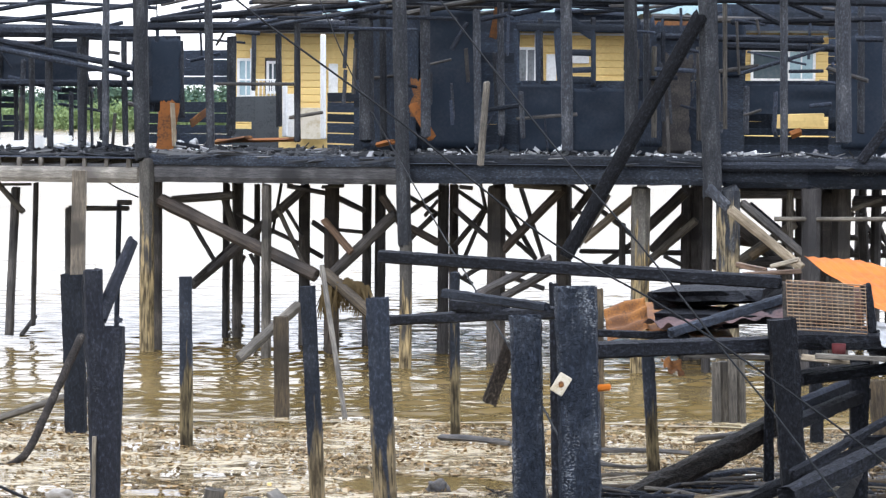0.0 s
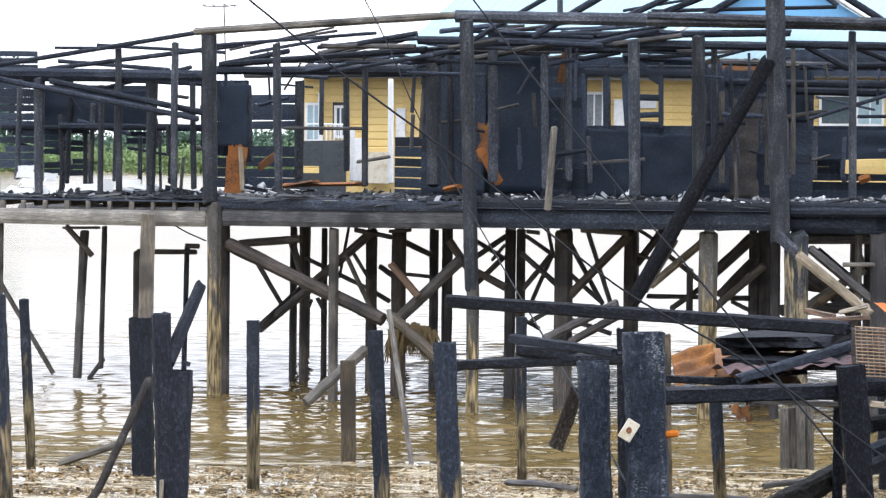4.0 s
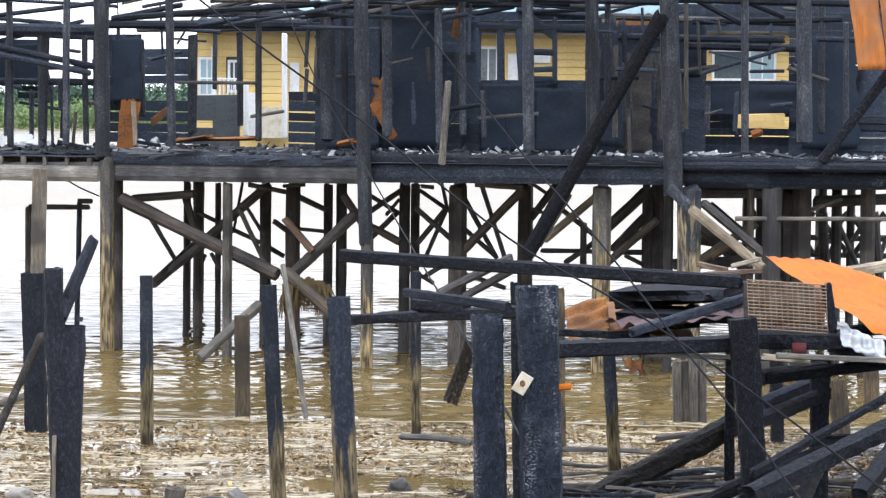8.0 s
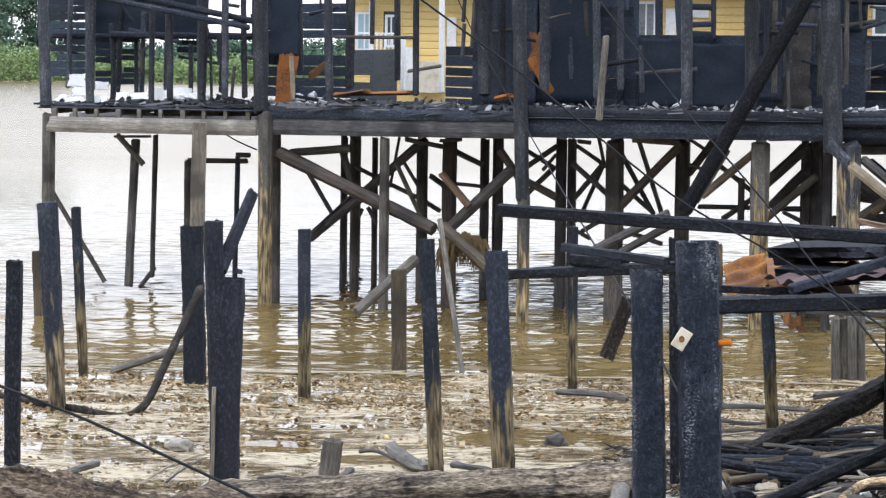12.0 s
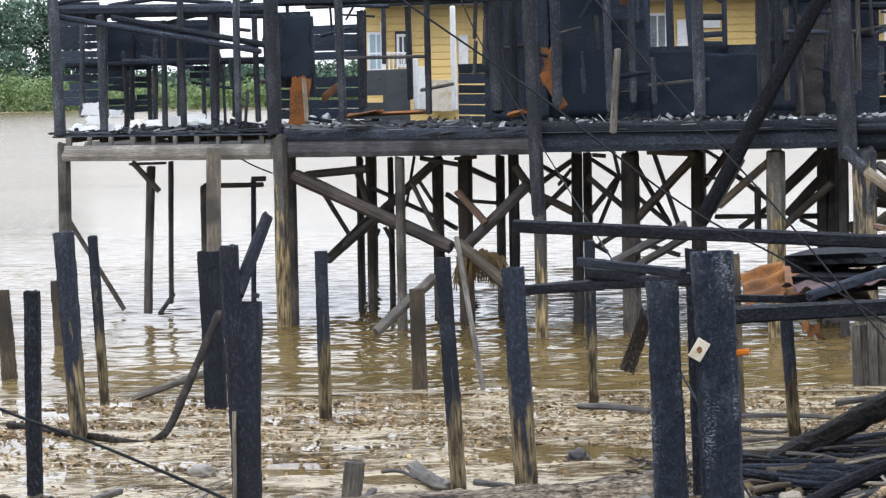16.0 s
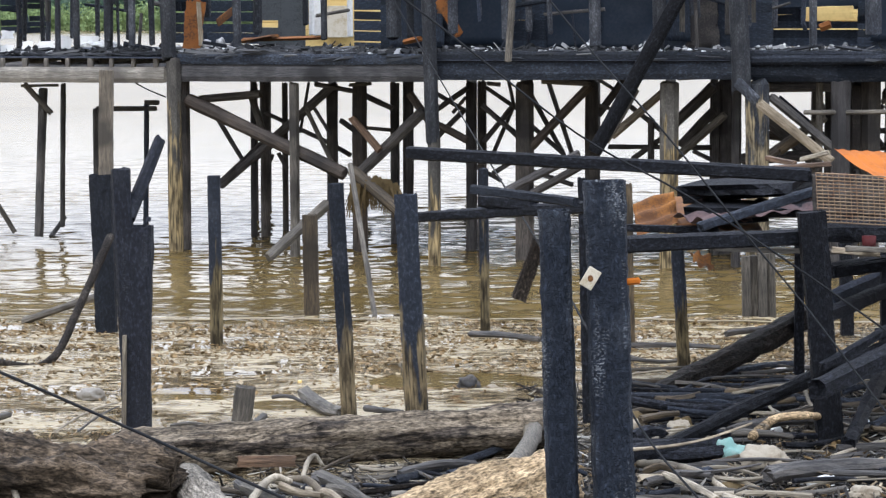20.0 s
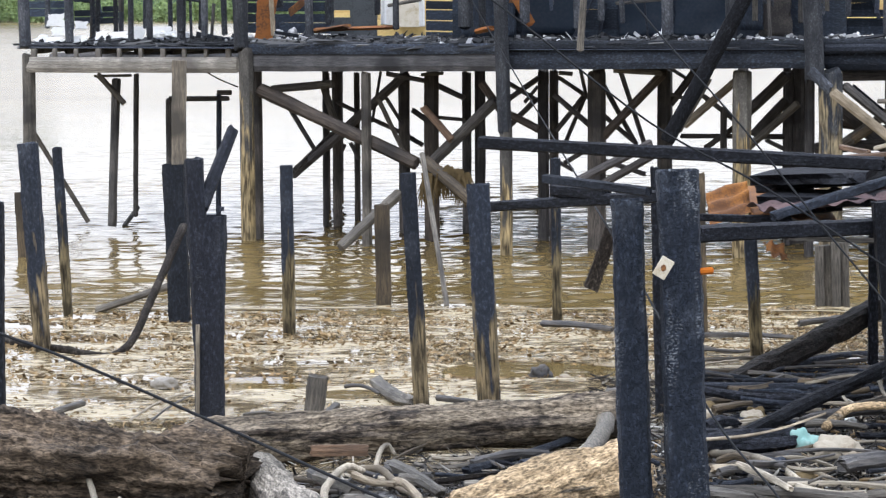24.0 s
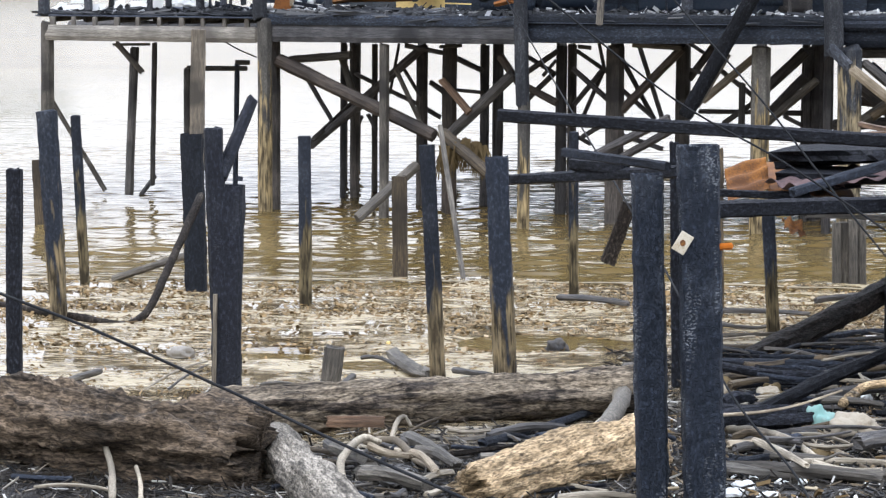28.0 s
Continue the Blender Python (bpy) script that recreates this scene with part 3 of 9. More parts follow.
def torn_panel(name, p, q, side, label, mat, category="panel", thick=0.02, bite=0.25):
    """A thin board from p up to q, as wide as side, with a burnt and broken outline."""
    p, q, side = Vector(p), Vector(q), Vector(side)
    up = q - p
    out = up.cross(side).normalized() * thick
    seed = random.random() * 60
    rim = []
    for k in range(56):
        f = 4 * k / 56
        i, g = int(f), f - int(f)
        u, v = ((g, 0), (1, g), (1 - g, 1), (0, 1 - g))[i]
        cut = bite * (0.5 + noise.noise((u * 2.5 + seed, v * 2.5, 0)) + 0.5 * noise.noise((u * 8 + seed, v * 8, 3)))
        cut = max(0, cut) * (0.3 if i == 0 else 1)
        rim.append(side * (u + (0.5 - u) * cut) + up * (v + (0.5 - v) * cut))
    bm = bmesh.new()
    front = [bm.verts.new(c) for c in rim]
    back = [bm.verts.new(c + out) for c in rim]
    bm.faces.new(front)
    bm.faces.new(back[::-1])
    for k in range(56):
        bm.faces.new((front[k], front[(k + 1) % 56], back[(k + 1) % 56], back[k]))
    ob = tidy(bm, name, mat)
    ob.location = p
    return tagged(ob, label, category)


# ---- small heaps ----
def heap(at, w, h, mat, label, name="scrap"):
    """A crumpled lump resting on the ground."""
    bm = bmesh.new()
    bmesh.ops.create_icosphere(bm, subdivisions=4, radius=0.5)
    seed = random.random() * 70
    for v in bm.verts:
        g = 1 + 0.45 * noise.noise(v.co * 2.6 + Vector((seed, 0, 0))) + 0.3 * abs(noise.noise(v.co * 6 + Vector((seed, 2, 0)))) + 0.1 * noise.noise(v.co * 17 + Vector((seed, 5, 0)))
        v.co = Vector((v.co.x * w * g, v.co.y * w * 0.75 * g, max(-0.12, v.co.z) * h * 1.5 * g))
    ob = tidy(bm, name, mat, smooth=True)
    ob.location = Vector(at) + Vector((0, 0, 0.02))
    return tagged(ob, label, "scrap")


# ---- ground and water ----
def ground_sheet():
    xs = list(np.linspace(-14, 14, 113))
    ys = list(np.linspace(-6, 34, 134))
    xs = [-3000, -600, -160, -60, -28] + xs + [28, 60, 160, 600, 3000]
    ys = [-2500, -400, -60] + ys + [38, 44, 60, 120, 340, 356, 364, 390, 900, 4000]
    verts, faces = [], []
    for y in ys:
        for x in xs:
            z = bed(x, y)
            if y > 330:
                z = -1.0 if y < 350 else (-0.2 if y < 360 else (0.2 if y < 370 else 1.0))
            verts.append((x, y, z))
    nx = len(xs)
    for j in range(len(ys) - 1):
        for i in range(nx - 1):
            k = j * nx + i
            faces.append((k, k + 1, k + 1 + nx, k + nx))
    me = bpy.data.meshes.new("ground")
    me.from_pydata(verts, [], faces)
    me.polygons.foreach_set("use_smooth", [True] * len(faces))
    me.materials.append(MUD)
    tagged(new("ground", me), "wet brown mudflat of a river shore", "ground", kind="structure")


def water_sheet():
    """The river, with real ripples where the camera looks at it closely."""
    xs = [-3000, -700, -200, -80, -40, -20] + list(np.linspace(-12, 12, 201)) + [20, 40, 80, 200, 700, 3000]
    ys = list(np.linspace(29.5, 64, 620)) + list(np.linspace(64.3, 120, 160)) + [150, 220, 300, 368]
    verts, faces = [], []
    for y in ys:
        calm = 2.5 * (1 if y < 44 else max(0.4, 1 - (y - 44) / 28)) if y < 64 else max(0.15, 0.66 - (y - 64) / 60)
        for x in xs:
            h = 0.0
            if abs(x) <= 12 and y < 119:
                bend = 1.3 * noise.noise((x * 0.16, y * 0.2, 0))
                h = 0.002 * math.sin(9 * y + 1.5 * x + 8 * bend) + 0.014 * noise.noise((x * 2.2 + 5, y * 4.4, 1)) + 0.01 * noise.noise((x * 3.4, y * 8.5, 7))
                h = 0.95 * (h * (0.5 + 0.9 * abs(bend)) + 0.014 * noise.noise((x * 0.7, y * 2.2, 4))) * calm
            verts.append((x, y, h))
    nx = len(xs)
    for j in range(len(ys) - 1):
        for i in range(nx - 1):
            k = j * nx + i
            faces.append((k, k + 1, k + 1 + nx, k + nx))
    me = bpy.data.meshes.new("water")
    me.from_pydata(verts, [], faces)
    me.polygons.foreach_set("use_smooth", [True] * len(faces))
    me.materials.append(WATER)
    tagged(new("water", me), "silty brown river water with small ripples", "water", kind="structure")


ground_sheet()
water_sheet()


def far_woods(label, mat, seed, count, step, y0, deep, low, high, tall, leaf, sprays):
    """A belt of growth along the far bank: trunks and leaf sprays."""
    rng = np.random.default_rng(seed)
    parts = []
    each = 46
    for n in range(count):
        x = -140 + n * step + rng.normal(0, 0.7)
        y = y0 + rng.uniform(0, deep)
        top = rng.uniform(low, high) + (tall if x < -76 else 0)
        r = 0.16
        for s in range(3):
            parts.append(np.array([((x - r, y, 0), (x + r, y, 0), (x + r * 0.5 + s - 1, y + 0.2, top * 0.7), (x - r * 0.5 + s - 1, y + 0.2, top * 0.7))]))
        h = rng.uniform(0.02, 1, sprays) * top
        wide = 2.6 * np.sin(np.minimum(1, 0.35 + h / top) * 2.6) + 0.5
        hub = np.stack((x + rng.normal(0, 1, sprays) * wide * 0.6, y + rng.normal(0, 1, sprays) * wide * 0.4, h), 1)
        size = rng.uniform(0.5, 1.2, (sprays, 1, 1))
        p = (hub[:, None, :] + rng.normal(0, 1, (sprays, each, 3)) * size * np.array((1, 1, 0.7))).reshape(-1, 3)
        a, b = rng.normal(0, 1, p.shape), rng.normal(0, 1, p.shape)
        a *= leaf / np.linalg.norm(a, axis=1, keepdims=True)
        b *= 0.75 * leaf / np.linalg.norm(b, axis=1, keepdims=True)
        parts.append(np.stack((p - a, p + b, p + a, p - b), 1))
    quads = np.concatenate(parts)
    me = bpy.data.meshes.new("far_woods")
    me.from_pydata(quads.reshape(-1, 3).tolist(), [], np.arange(len(quads) * 4).reshape(-1, 4).tolist())
    me.materials.append(mat)
    tagged(new("far_woods", me), label, "woods", kind="stuff")


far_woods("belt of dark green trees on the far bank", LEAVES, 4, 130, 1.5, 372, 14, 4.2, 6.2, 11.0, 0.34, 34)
far_woods("low bright green bushes along the far bank", BUSHES, 7, 150, 1.3, 364, 4, 2.0, 3.8, 1.5, 0.2, 18)


# ---- posts on the shore and in the shallows ----
def old_post(p, q, w, mat, label, d=None, name="wooden_post", **shape):
    shape = {"sides": 14, "step": 0.06, "grit": 0.05, **shape}
    ob = stick(name, None, p, q, w, d, mat, **shape)
    return tagged(ob, label, "post", "old stilts on the shore")


old_post((-7.63, 33.38, -0.90), (-7.75, 33.38, 1.22), 0.225, BROWN_WOOD, "split brown wooden post standing in shallow water", taper=0.7)
old_post((-5.04, 22.78, -0.18), (-5.01, 22.78, 2.08), 0.133, CHAR_DARK, "thin black charred post standing on the mud")
old_post((-7.83, 37.53, -0.90), (-7.89, 37.53, 1.01), 0.143, BROWN_WOOD, "short wet brown post standing in water")
old_post((-5.40, 26.78, -0.26), (-5.53, 26.78, 2.38), 0.163, HALF, "slanting post charred above and brown below", taper=1.25)
old_post((-5.85, 30.62, -0.33), (-5.96, 30.62, 2.10), 0.110, THIRD, "thin leaning post with a charred top")
old_post((-4.35, 29.84, -0.32), (-4.41, 29.84, 1.95), 0.242, CHAR, "black charred post in the shallows", taper=1.05)
old_post((-4.40, 29.96, -0.32), (-4.34, 29.96, 3.18), 0.162, TAN_GREY, "tall pale unburnt timber post in the shallows", wear=0.04)
old_post((-2.90, 28.47, -0.29), (-2.92, 28.47, 2.02), 0.141, THIRD, "slim post with a charred top at the waterline", wear=0.05)
old_post((-2.01, 31.71, -0.90), (-2.04, 31.71, 1.30), 0.185, BROWN_WOOD, "short wet brown post standing in water")
old_post((-1.06, 22.13, -0.16), (-1.19, 22.13, 2.38), 0.134, HALF, "leaning post charred black above bare brown wood", wear=0.06)
old_post((-0.48, 22.76, -0.18), (-0.59, 22.76, 2.23), 0.205, HALF, "thick post with a charred head and split brown base")
old_post((0.17, 29.71, -0.32), (0.15, 29.71, 2.01), 0.114, THIRD, "thin brown post standing in the shallows")
old_post((0.64, 16.68, -0.06), (0.56, 16.68, 2.58), 0.210, CHAR_ASH, "thick charred post crazed with grey ash", step=0.035, wear=0.09, sides=18, grit=0.06)
old_post((0.98, 16.60, -0.05), (0.89, 16.60, 2.78), 0.269, CHAR_ASH, "broad charred post crazed with grey ash, carrying a plaque", step=0.035, wear=0.08, sides=20, grit=0.05)
old_post((1.05, 22.26, -0.17), (0.99, 22.26, 2.41), 0.080, CHAR_DARK, "thin charred post behind the broad ones")
old_post((1.79, 28.09, -0.28), (1.74, 28.09, 1.94), 0.126, BROWN_WOOD, "brown timber post standing at the waterline")
old_post((2.26, 26.22, -0.25), (2.16, 26.22, 1.42), 0.130, THIRD, "dark leaning prop under a charred beam")
old_post((3.49, 31.55, -0.35), (3.46, 31.55, 0.78), 0.106, GREY_WOOD, "weathered grey post in a tight cluster in the water", wear=0.05)
old_post((3.62, 31.61, -0.90), (3.57, 31.61, 0.78), 0.107, GREY_WOOD, "weathered grey post in a tight cluster in the water", wear=0.05)
old_post((3.69, 31.50, -0.35), (3.66, 31.50, 0.82), 0.106, GREY_WOOD, "weathered grey post in a tight cluster in the water", wear=0.05)
old_post((3.81, 31.56, -0.35), (3.77, 31.56, 0.82), 0.106, GREY_WOOD, "weathered grey post in a tight cluster in the water", wear=0.05)
old_post((3.11, 21.30, -0.15), (2.89, 21.30, 2.19), 0.220, CHAR_DARK, "leaning charred post among fallen timbers")
old_post((3.37, 25.61, -0.23), (3.36, 25.61, 1.49), 0.098, CHAR_DARK, "thin charred post among fallen timbers")
old_post((3.92, 23.37, -0.19), (3.91, 23.37, 1.66), 0.168, CHAR_DARK, "charred post under the burnt platform")
old_post((4.46, 29.52, -0.31), (4.39, 29.52, 1.45), 0.146, CHAR_DARK, "short charred post under the burnt platform")
old_post((5.26, 29.55, -0.31), (5.14, 29.55, 0.78), 0.199, BROWN_WOOD, "brown broken post by the fallen timbers")
old_post((6.20, 32.77, -0.90), (6.15, 32.77, 0.81), 0.177, BROWN_WOOD, "wet brown post standing in water")
old_post((-2.07, 21.66, -0.15), (-1.96, 21.66, 0.64), 0.170, GREY_WOOD, "short weathered stump leaning on the mud")
old_post((0.57, 30.2, 0.36), (0.84, 30.2, 1.12), 0.17, CHAR_BROWN, "broken dark post leaning in the shallows")
twin = thing("burnt_twin_post", (-2.87, 21.39, 0.20), "two black charred posts standing side by side with a slanting limb", "post", "old stilts on the shore")
stick("post", twin, (-2.880, 21.39, -0.07), (-2.860, 21.39, 2.07), 0.235, 0.22, CHAR_NEAR, sides=18, step=0.05, grit=0.03, wear=0.06, taper=1.14)
stick("post", twin, (-2.880, 21.40, -0.05), (-2.980, 21.34, 2.56), 0.17, 0.2, CHAR_NEAR, sides=16, step=0.05, grit=0.03, wear=0.06, taper=0.9)
stick("limb", twin, (-2.93, 21.34, 2.10), (-2.67, 21.69, 2.81), 0.116, None, CHAR_NEAR, taper=0.8)
stick("splinter", twin, (-2.97, 21.23, 0.03), (-2.95, 21.23, 1.14), 0.034, None, PALE_POST)
stick("splinter", twin, (-2.77, 21.39, 2.09), (-2.76, 21.39, 2.14), 0.067, None, CHAR_NEAR)
tagged(bent("driftwood_pole", None, [(-4.17, 28.90, 1.27), (-4.33, 27.80, 0.68), (-4.55, 26.70, 0.11), (-5.26, 26.77, 0.14), (-6.50, 28.11, 0.10)], 0.05, CHAR_BROWN), "bent black pole leaning from a post down to the mud", "driftwood")
stick("driftwood_branch", None, (-5.60, 31.04, 0.01), (-4.46, 30.60, 0.42), 0.090, None, GREY_WOOD, label="grey branch lying in the shallows")
stick("driftwood_branch", None, (-3.06, 37.50, 0.14), (-2.19, 38.50, 0.90), 0.154, None, GREY_WOOD, label="fallen timber leaning out of the water")
stick("thin_pole", None, (-1.59, 33.00, 1.86), (-1.20, 31.50, -0.07), 0.065, None, GREY_WOOD, label="thin leaning pole standing in water")
stick("thin_pole", None, (-8.81, 42.50, 1.87), (-7.75, 42.50, 0.07), 0.076, None, GREY_WOOD, label="slanting thin pole leaning over the water")
stick("thin_pole", None, (-7.15, 42.50, 0.01), (-7.07, 43.50, 0.26), 0.077, None, DARK_WOOD, label="thin stick poking out of the water")
stick("driftwood_branch", None, (-4.14, 41.50, 1.02), (-3.50, 42.50, 1.64), 0.085, None, DARK_WOOD, label="broken dark branch caught under the house")

# ---- the burnt house on stilts ----
house = thing("burnt_house", (-2.5, 42.0, 3.1), "fire-gutted timber house on stilts, charred black, roofless", "house")


def deck():
    """Floor planks laid along the house, broken at the ends, over a run of joists."""
    front = ((-8.42, 40.8), (-4.76, 40.2), (-0.57, 38.0), (3.91, 36.8), (6.51, 36.4), (8.08, 36.2))

    def front_y(x):
        return float(np.interp(x, [p[0] for p in front], [p[1] for p in front]))

    for k in range(15):
        for (xa, xb) in ((-8.42, -4.76), (-4.76, -0.57), (-0.57, 3.91), (3.91, 6.51), (6.51, 8.08)):
            if random.random() < 0.06:
                continue
            off = 0.1 + k * 0.62
            pa = (xa + random.uniform(-0.1, 0.1), front_y(xa) + off, 3.1 + random.uniform(-0.012, 0.012))
            pb = (xb + random.uniform(-0.1, 0.1), front_y(xb) + off, 3.1 + random.uniform(-0.012, 0.012))
            stick("floor_plank", house, pa, pb, 0.035, 0.6, CHAR_FINE, sides=6, wear=0.02)
    x = -8.34
    while x < 8.08:
        y = front_y(x)
        left = x < -4.76
        stick("joist", house, (x, y + (0.14 if left else -0.02), 3.05 if left else 3.0), (x + random.uniform(-0.05, 0.05), y + 8.4, 3.0), 0.12 if left else 0.14, 0.07, DARK_WOOD if left else CHAR, wear=0.05)
        x += random.uniform(0.5, 0.62)


deck()

stick("floor_beam", house, (-8.36, 40.44, 2.835), (-4.81, 40.11, 2.820), 0.25, 0.100, PALE_BEAM, wear=0.04)
stick("floor_beam", house, (-4.72, 40.09, 2.86), (-0.62, 37.92, 2.91), 0.281, 0.100, SMOKED_BEAM, wear=0.04)
stick("floor_beam", house, (-0.63, 37.93, 2.95), (3.94, 36.69, 2.98), 0.302, 0.120, CHAR_RIM, wear=0.05)
stick("floor_beam", house, (3.92, 36.70, 2.96), (5.38, 36.47, 2.95), 0.263, 0.120, CHAR_RIM, wear=0.05)
stick("floor_beam", house, (4.05, 36.68, 2.92), (7.56, 36.16, 2.93), 0.246, 0.120, CHAR_ASH, wear=0.05)
stick("floor_beam", house, (4.03, 36.53, 3.11), (7.53, 36.01, 3.13), 0.131, 0.120, CHAR, wear=0.05)
stick("floor_beam", house, (-8.50, 43.11, 2.74), (5.78, 39.17, 2.98), 0.204, None, DARK_WOOD)
stick("floor_beam", house, (-9.01, 45.71, 2.73), (6.16, 41.77, 2.98), 0.216, None, DARK_WOOD)
stick("floor_beam", house, (-9.53, 48.31, 2.73), (6.54, 44.37, 3.00), 0.229, None, DARK_WOOD)
stick("rim_board", house, (-4.72, 40.03, 3.07), (-0.60, 37.85, 3.11), 0.158, 0.050, CHAR_RIM, wear=0.1)
stick("rim_board", house, (-0.63, 37.87, 3.15), (3.93, 36.63, 3.16), 0.151, 0.050, CHAR_RIM, wear=0.1)
stick("rim_board", house, (3.91, 36.64, 3.18), (6.47, 36.24, 3.16), 0.148, 0.050, CHAR_RIM, wear=0.1)
stick("batten", house, (-1.16, 40.45, 4.40), (-0.63, 40.17, 4.45), 0.054, None, DARK_WOOD)
stick("batten", house, (-1.70, 40.83, 5.35), (-0.80, 40.37, 5.54), 0.055, None, CHAR)
stick("batten", house, (-8.64, 43.56, 5.19), (-8.74, 43.57, 4.18), 0.078, None, CHAR)
stick("batten", house, (1.58, 39.36, 3.82), (1.63, 39.35, 3.31), 0.035, None, CHAR)
stick("batten", house, (2.58, 40.02, 3.84), (2.55, 40.03, 3.22), 0.054, None, DARK_WOOD)
stick("batten", house, (-0.75, 38.51, 5.52), (-0.04, 38.28, 5.63), 0.069, None, CHAR_FINE)
stick("batten", house, (3.13, 38.79, 5.42), (3.70, 38.64, 5.57), 0.052, None, CHAR)
stick("batten", house, (-0.59, 41.06, 4.97), (-0.10, 40.94, 4.88), 0.046, None, CHAR_FINE)
stick("batten", house, (0.80, 39.40, 3.86), (0.46, 39.49, 3.21), 0.035, None, CHAR_FINE)
stick("batten", house, (1.00, 40.46, 3.79), (0.90, 40.49, 3.20), 0.055, None, CHAR_FINE)
stick("batten", house, (5.66, 38.93, 4.00), (6.01, 38.87, 4.04), 0.070, None, CHAR_FINE)
stick("batten", house, (-4.51, 42.44, 5.44), (-4.18, 42.28, 5.42), 0.057, None, DARK_WOOD)
stick("batten", house, (-1.83, 40.56, 5.48), (-1.32, 40.30, 5.33), 0.073, None, CHAR)
stick("batten", house, (-5.65, 43.26, 3.81), (-5.71, 43.26, 3.09), 0.058, None, DARK_WOOD)
stick("batten", house, (0.97, 38.10, 5.35), (0.96, 38.10, 4.72), 0.043, None, CHAR_FINE)
stick("batten", house, (2.97, 38.80, 4.41), (3.60, 38.63, 4.42), 0.070, None, CHAR)
stick("batten", house, (-0.75, 39.71, 4.32), (-0.41, 39.59, 4.25), 0.045, None, CHAR)
stick("batten", house, (4.01, 39.05, 5.21), (4.01, 39.05, 4.57), 0.070, None, CHAR)
stick("batten", house, (0.02, 40.74, 4.37), (0.01, 40.74, 3.83), 0.073, None, CHAR_FINE)
stick("batten", house, (-5.87, 41.42, 4.51), (-5.11, 41.35, 4.54), 0.056, None, CHAR_FINE)
stick("batten", house, (4.21, 39.32, 4.52), (4.92, 39.22, 4.62), 0.071, None, DARK_WOOD)
stick("batten", house, (6.11, 39.68, 4.69), (6.25, 39.66, 4.45), 0.054, None, CHAR_FINE)
stick("batten", house, (3.15, 38.96, 4.04), (3.29, 38.92, 3.66), 0.035, None, CHAR)
stick("batten", house, (-8.75, 43.67, 5.02), (-8.77, 43.67, 4.59), 0.049, None, CHAR_FINE)
stick("batten", house, (-0.10, 39.70, 5.59), (0.67, 39.51, 5.72), 0.036, None, CHAR_FINE)
stick("batten", house, (3.65, 39.83, 4.71), (4.27, 39.68, 4.75), 0.072, None, CHAR)
stick("batten", house, (5.64, 37.87, 4.38), (6.10, 37.80, 4.31), 0.043, None, CHAR_FINE)
stick("batten", house, (-6.99, 42.40, 5.13), (-6.73, 42.38, 5.20), 0.038, None, DARK_WOOD)
stick("batten", house, (3.44, 37.65, 4.87), (3.92, 37.52, 4.77), 0.051, None, CHAR)
stick("batten", house, (5.38, 39.32, 4.54), (5.93, 39.24, 4.55), 0.053, None, CHAR_FINE)
stick("batten", house, (-5.70, 42.99, 4.30), (-5.15, 42.94, 4.34), 0.048, None, DARK_WOOD)
stick("batten", house, (2.73, 38.50, 5.14), (3.22, 38.37, 5.10), 0.043, None, CHAR_FINE)
stick("batten", house, (0.65, 40.72, 4.57), (1.10, 40.62, 4.43), 0.055, None, DARK_WOOD)
stick("batten", house, (-7.72, 43.22, 4.28), (-7.58, 43.21, 3.49), 0.058, None, CHAR_FINE)
stick("batten", house, (-4.02, 42.41, 5.05), (-3.32, 42.07, 4.99), 0.038, None, CHAR)
stick("batten", house, (4.36, 37.87, 5.29), (4.82, 37.80, 5.21), 0.043, None, CHAR_FINE)
stick("batten", house, (-5.67, 41.89, 4.83), (-5.38, 41.87, 4.79), 0.057, None, DARK_WOOD)
stick("batten", house, (-4.82, 41.48, 4.64), (-4.78, 41.46, 3.82), 0.056, None, CHAR_FINE)
stick("batten", house, (-6.34, 41.08, 5.12), (-5.63, 41.01, 5.20), 0.074, None, DARK_WOOD)
stick("batten", house, (0.35, 38.40, 5.25), (0.11, 38.46, 4.81), 0.069, None, CHAR_FINE)
stick("batten", house, (-4.80, 42.14, 5.28), (-4.79, 42.14, 4.40), 0.057, None, CHAR_FINE)
stick("batten", house, (-6.47, 42.90, 4.92), (-5.96, 42.86, 4.16), 0.058, None, CHAR_FINE)
stick("batten", house, (4.92, 37.27, 4.22), (4.90, 37.27, 3.60), 0.067, None, CHAR_FINE)
stick("batten", house, (5.75, 37.89, 4.58), (6.38, 37.79, 4.38), 0.068, None, DARK_WOOD)
stick("batten", house, (-7.34, 42.29, 4.40), (-6.40, 42.21, 4.18), 0.076, None, CHAR_FINE)
stick("batten", house, (-2.02, 39.69, 5.35), (-1.56, 39.45, 5.40), 0.053, None, DARK_WOOD)
stick("batten", house, (-4.24, 42.01, 4.68), (-3.69, 41.74, 4.81), 0.057, None, CHAR_FINE)
stick("batten", house, (3.54, 37.73, 5.46), (3.55, 37.73, 5.10), 0.042, None, CHAR_FINE)
stick("batten", house, (6.08, 38.85, 5.23), (6.06, 38.86, 4.69), 0.070, None, CHAR_FINE)
stick("batten", house, (4.00, 39.92, 4.26), (4.00, 39.92, 3.78), 0.045, None, CHAR_FINE)
stick("batten", house, (-2.91, 40.37, 5.46), (-2.39, 40.11, 5.43), 0.036, None, CHAR_FINE)
stick("batten", house, (-6.62, 43.20, 3.95), (-5.73, 43.12, 3.81), 0.049, None, CHAR)
stick("batten", house, (5.85, 39.12, 5.52), (6.21, 39.06, 5.49), 0.053, None, DARK_WOOD)
stick("batten", house, (-5.25, 42.43, 4.69), (-5.18, 42.43, 4.15), 0.057, None, DARK_WOOD)
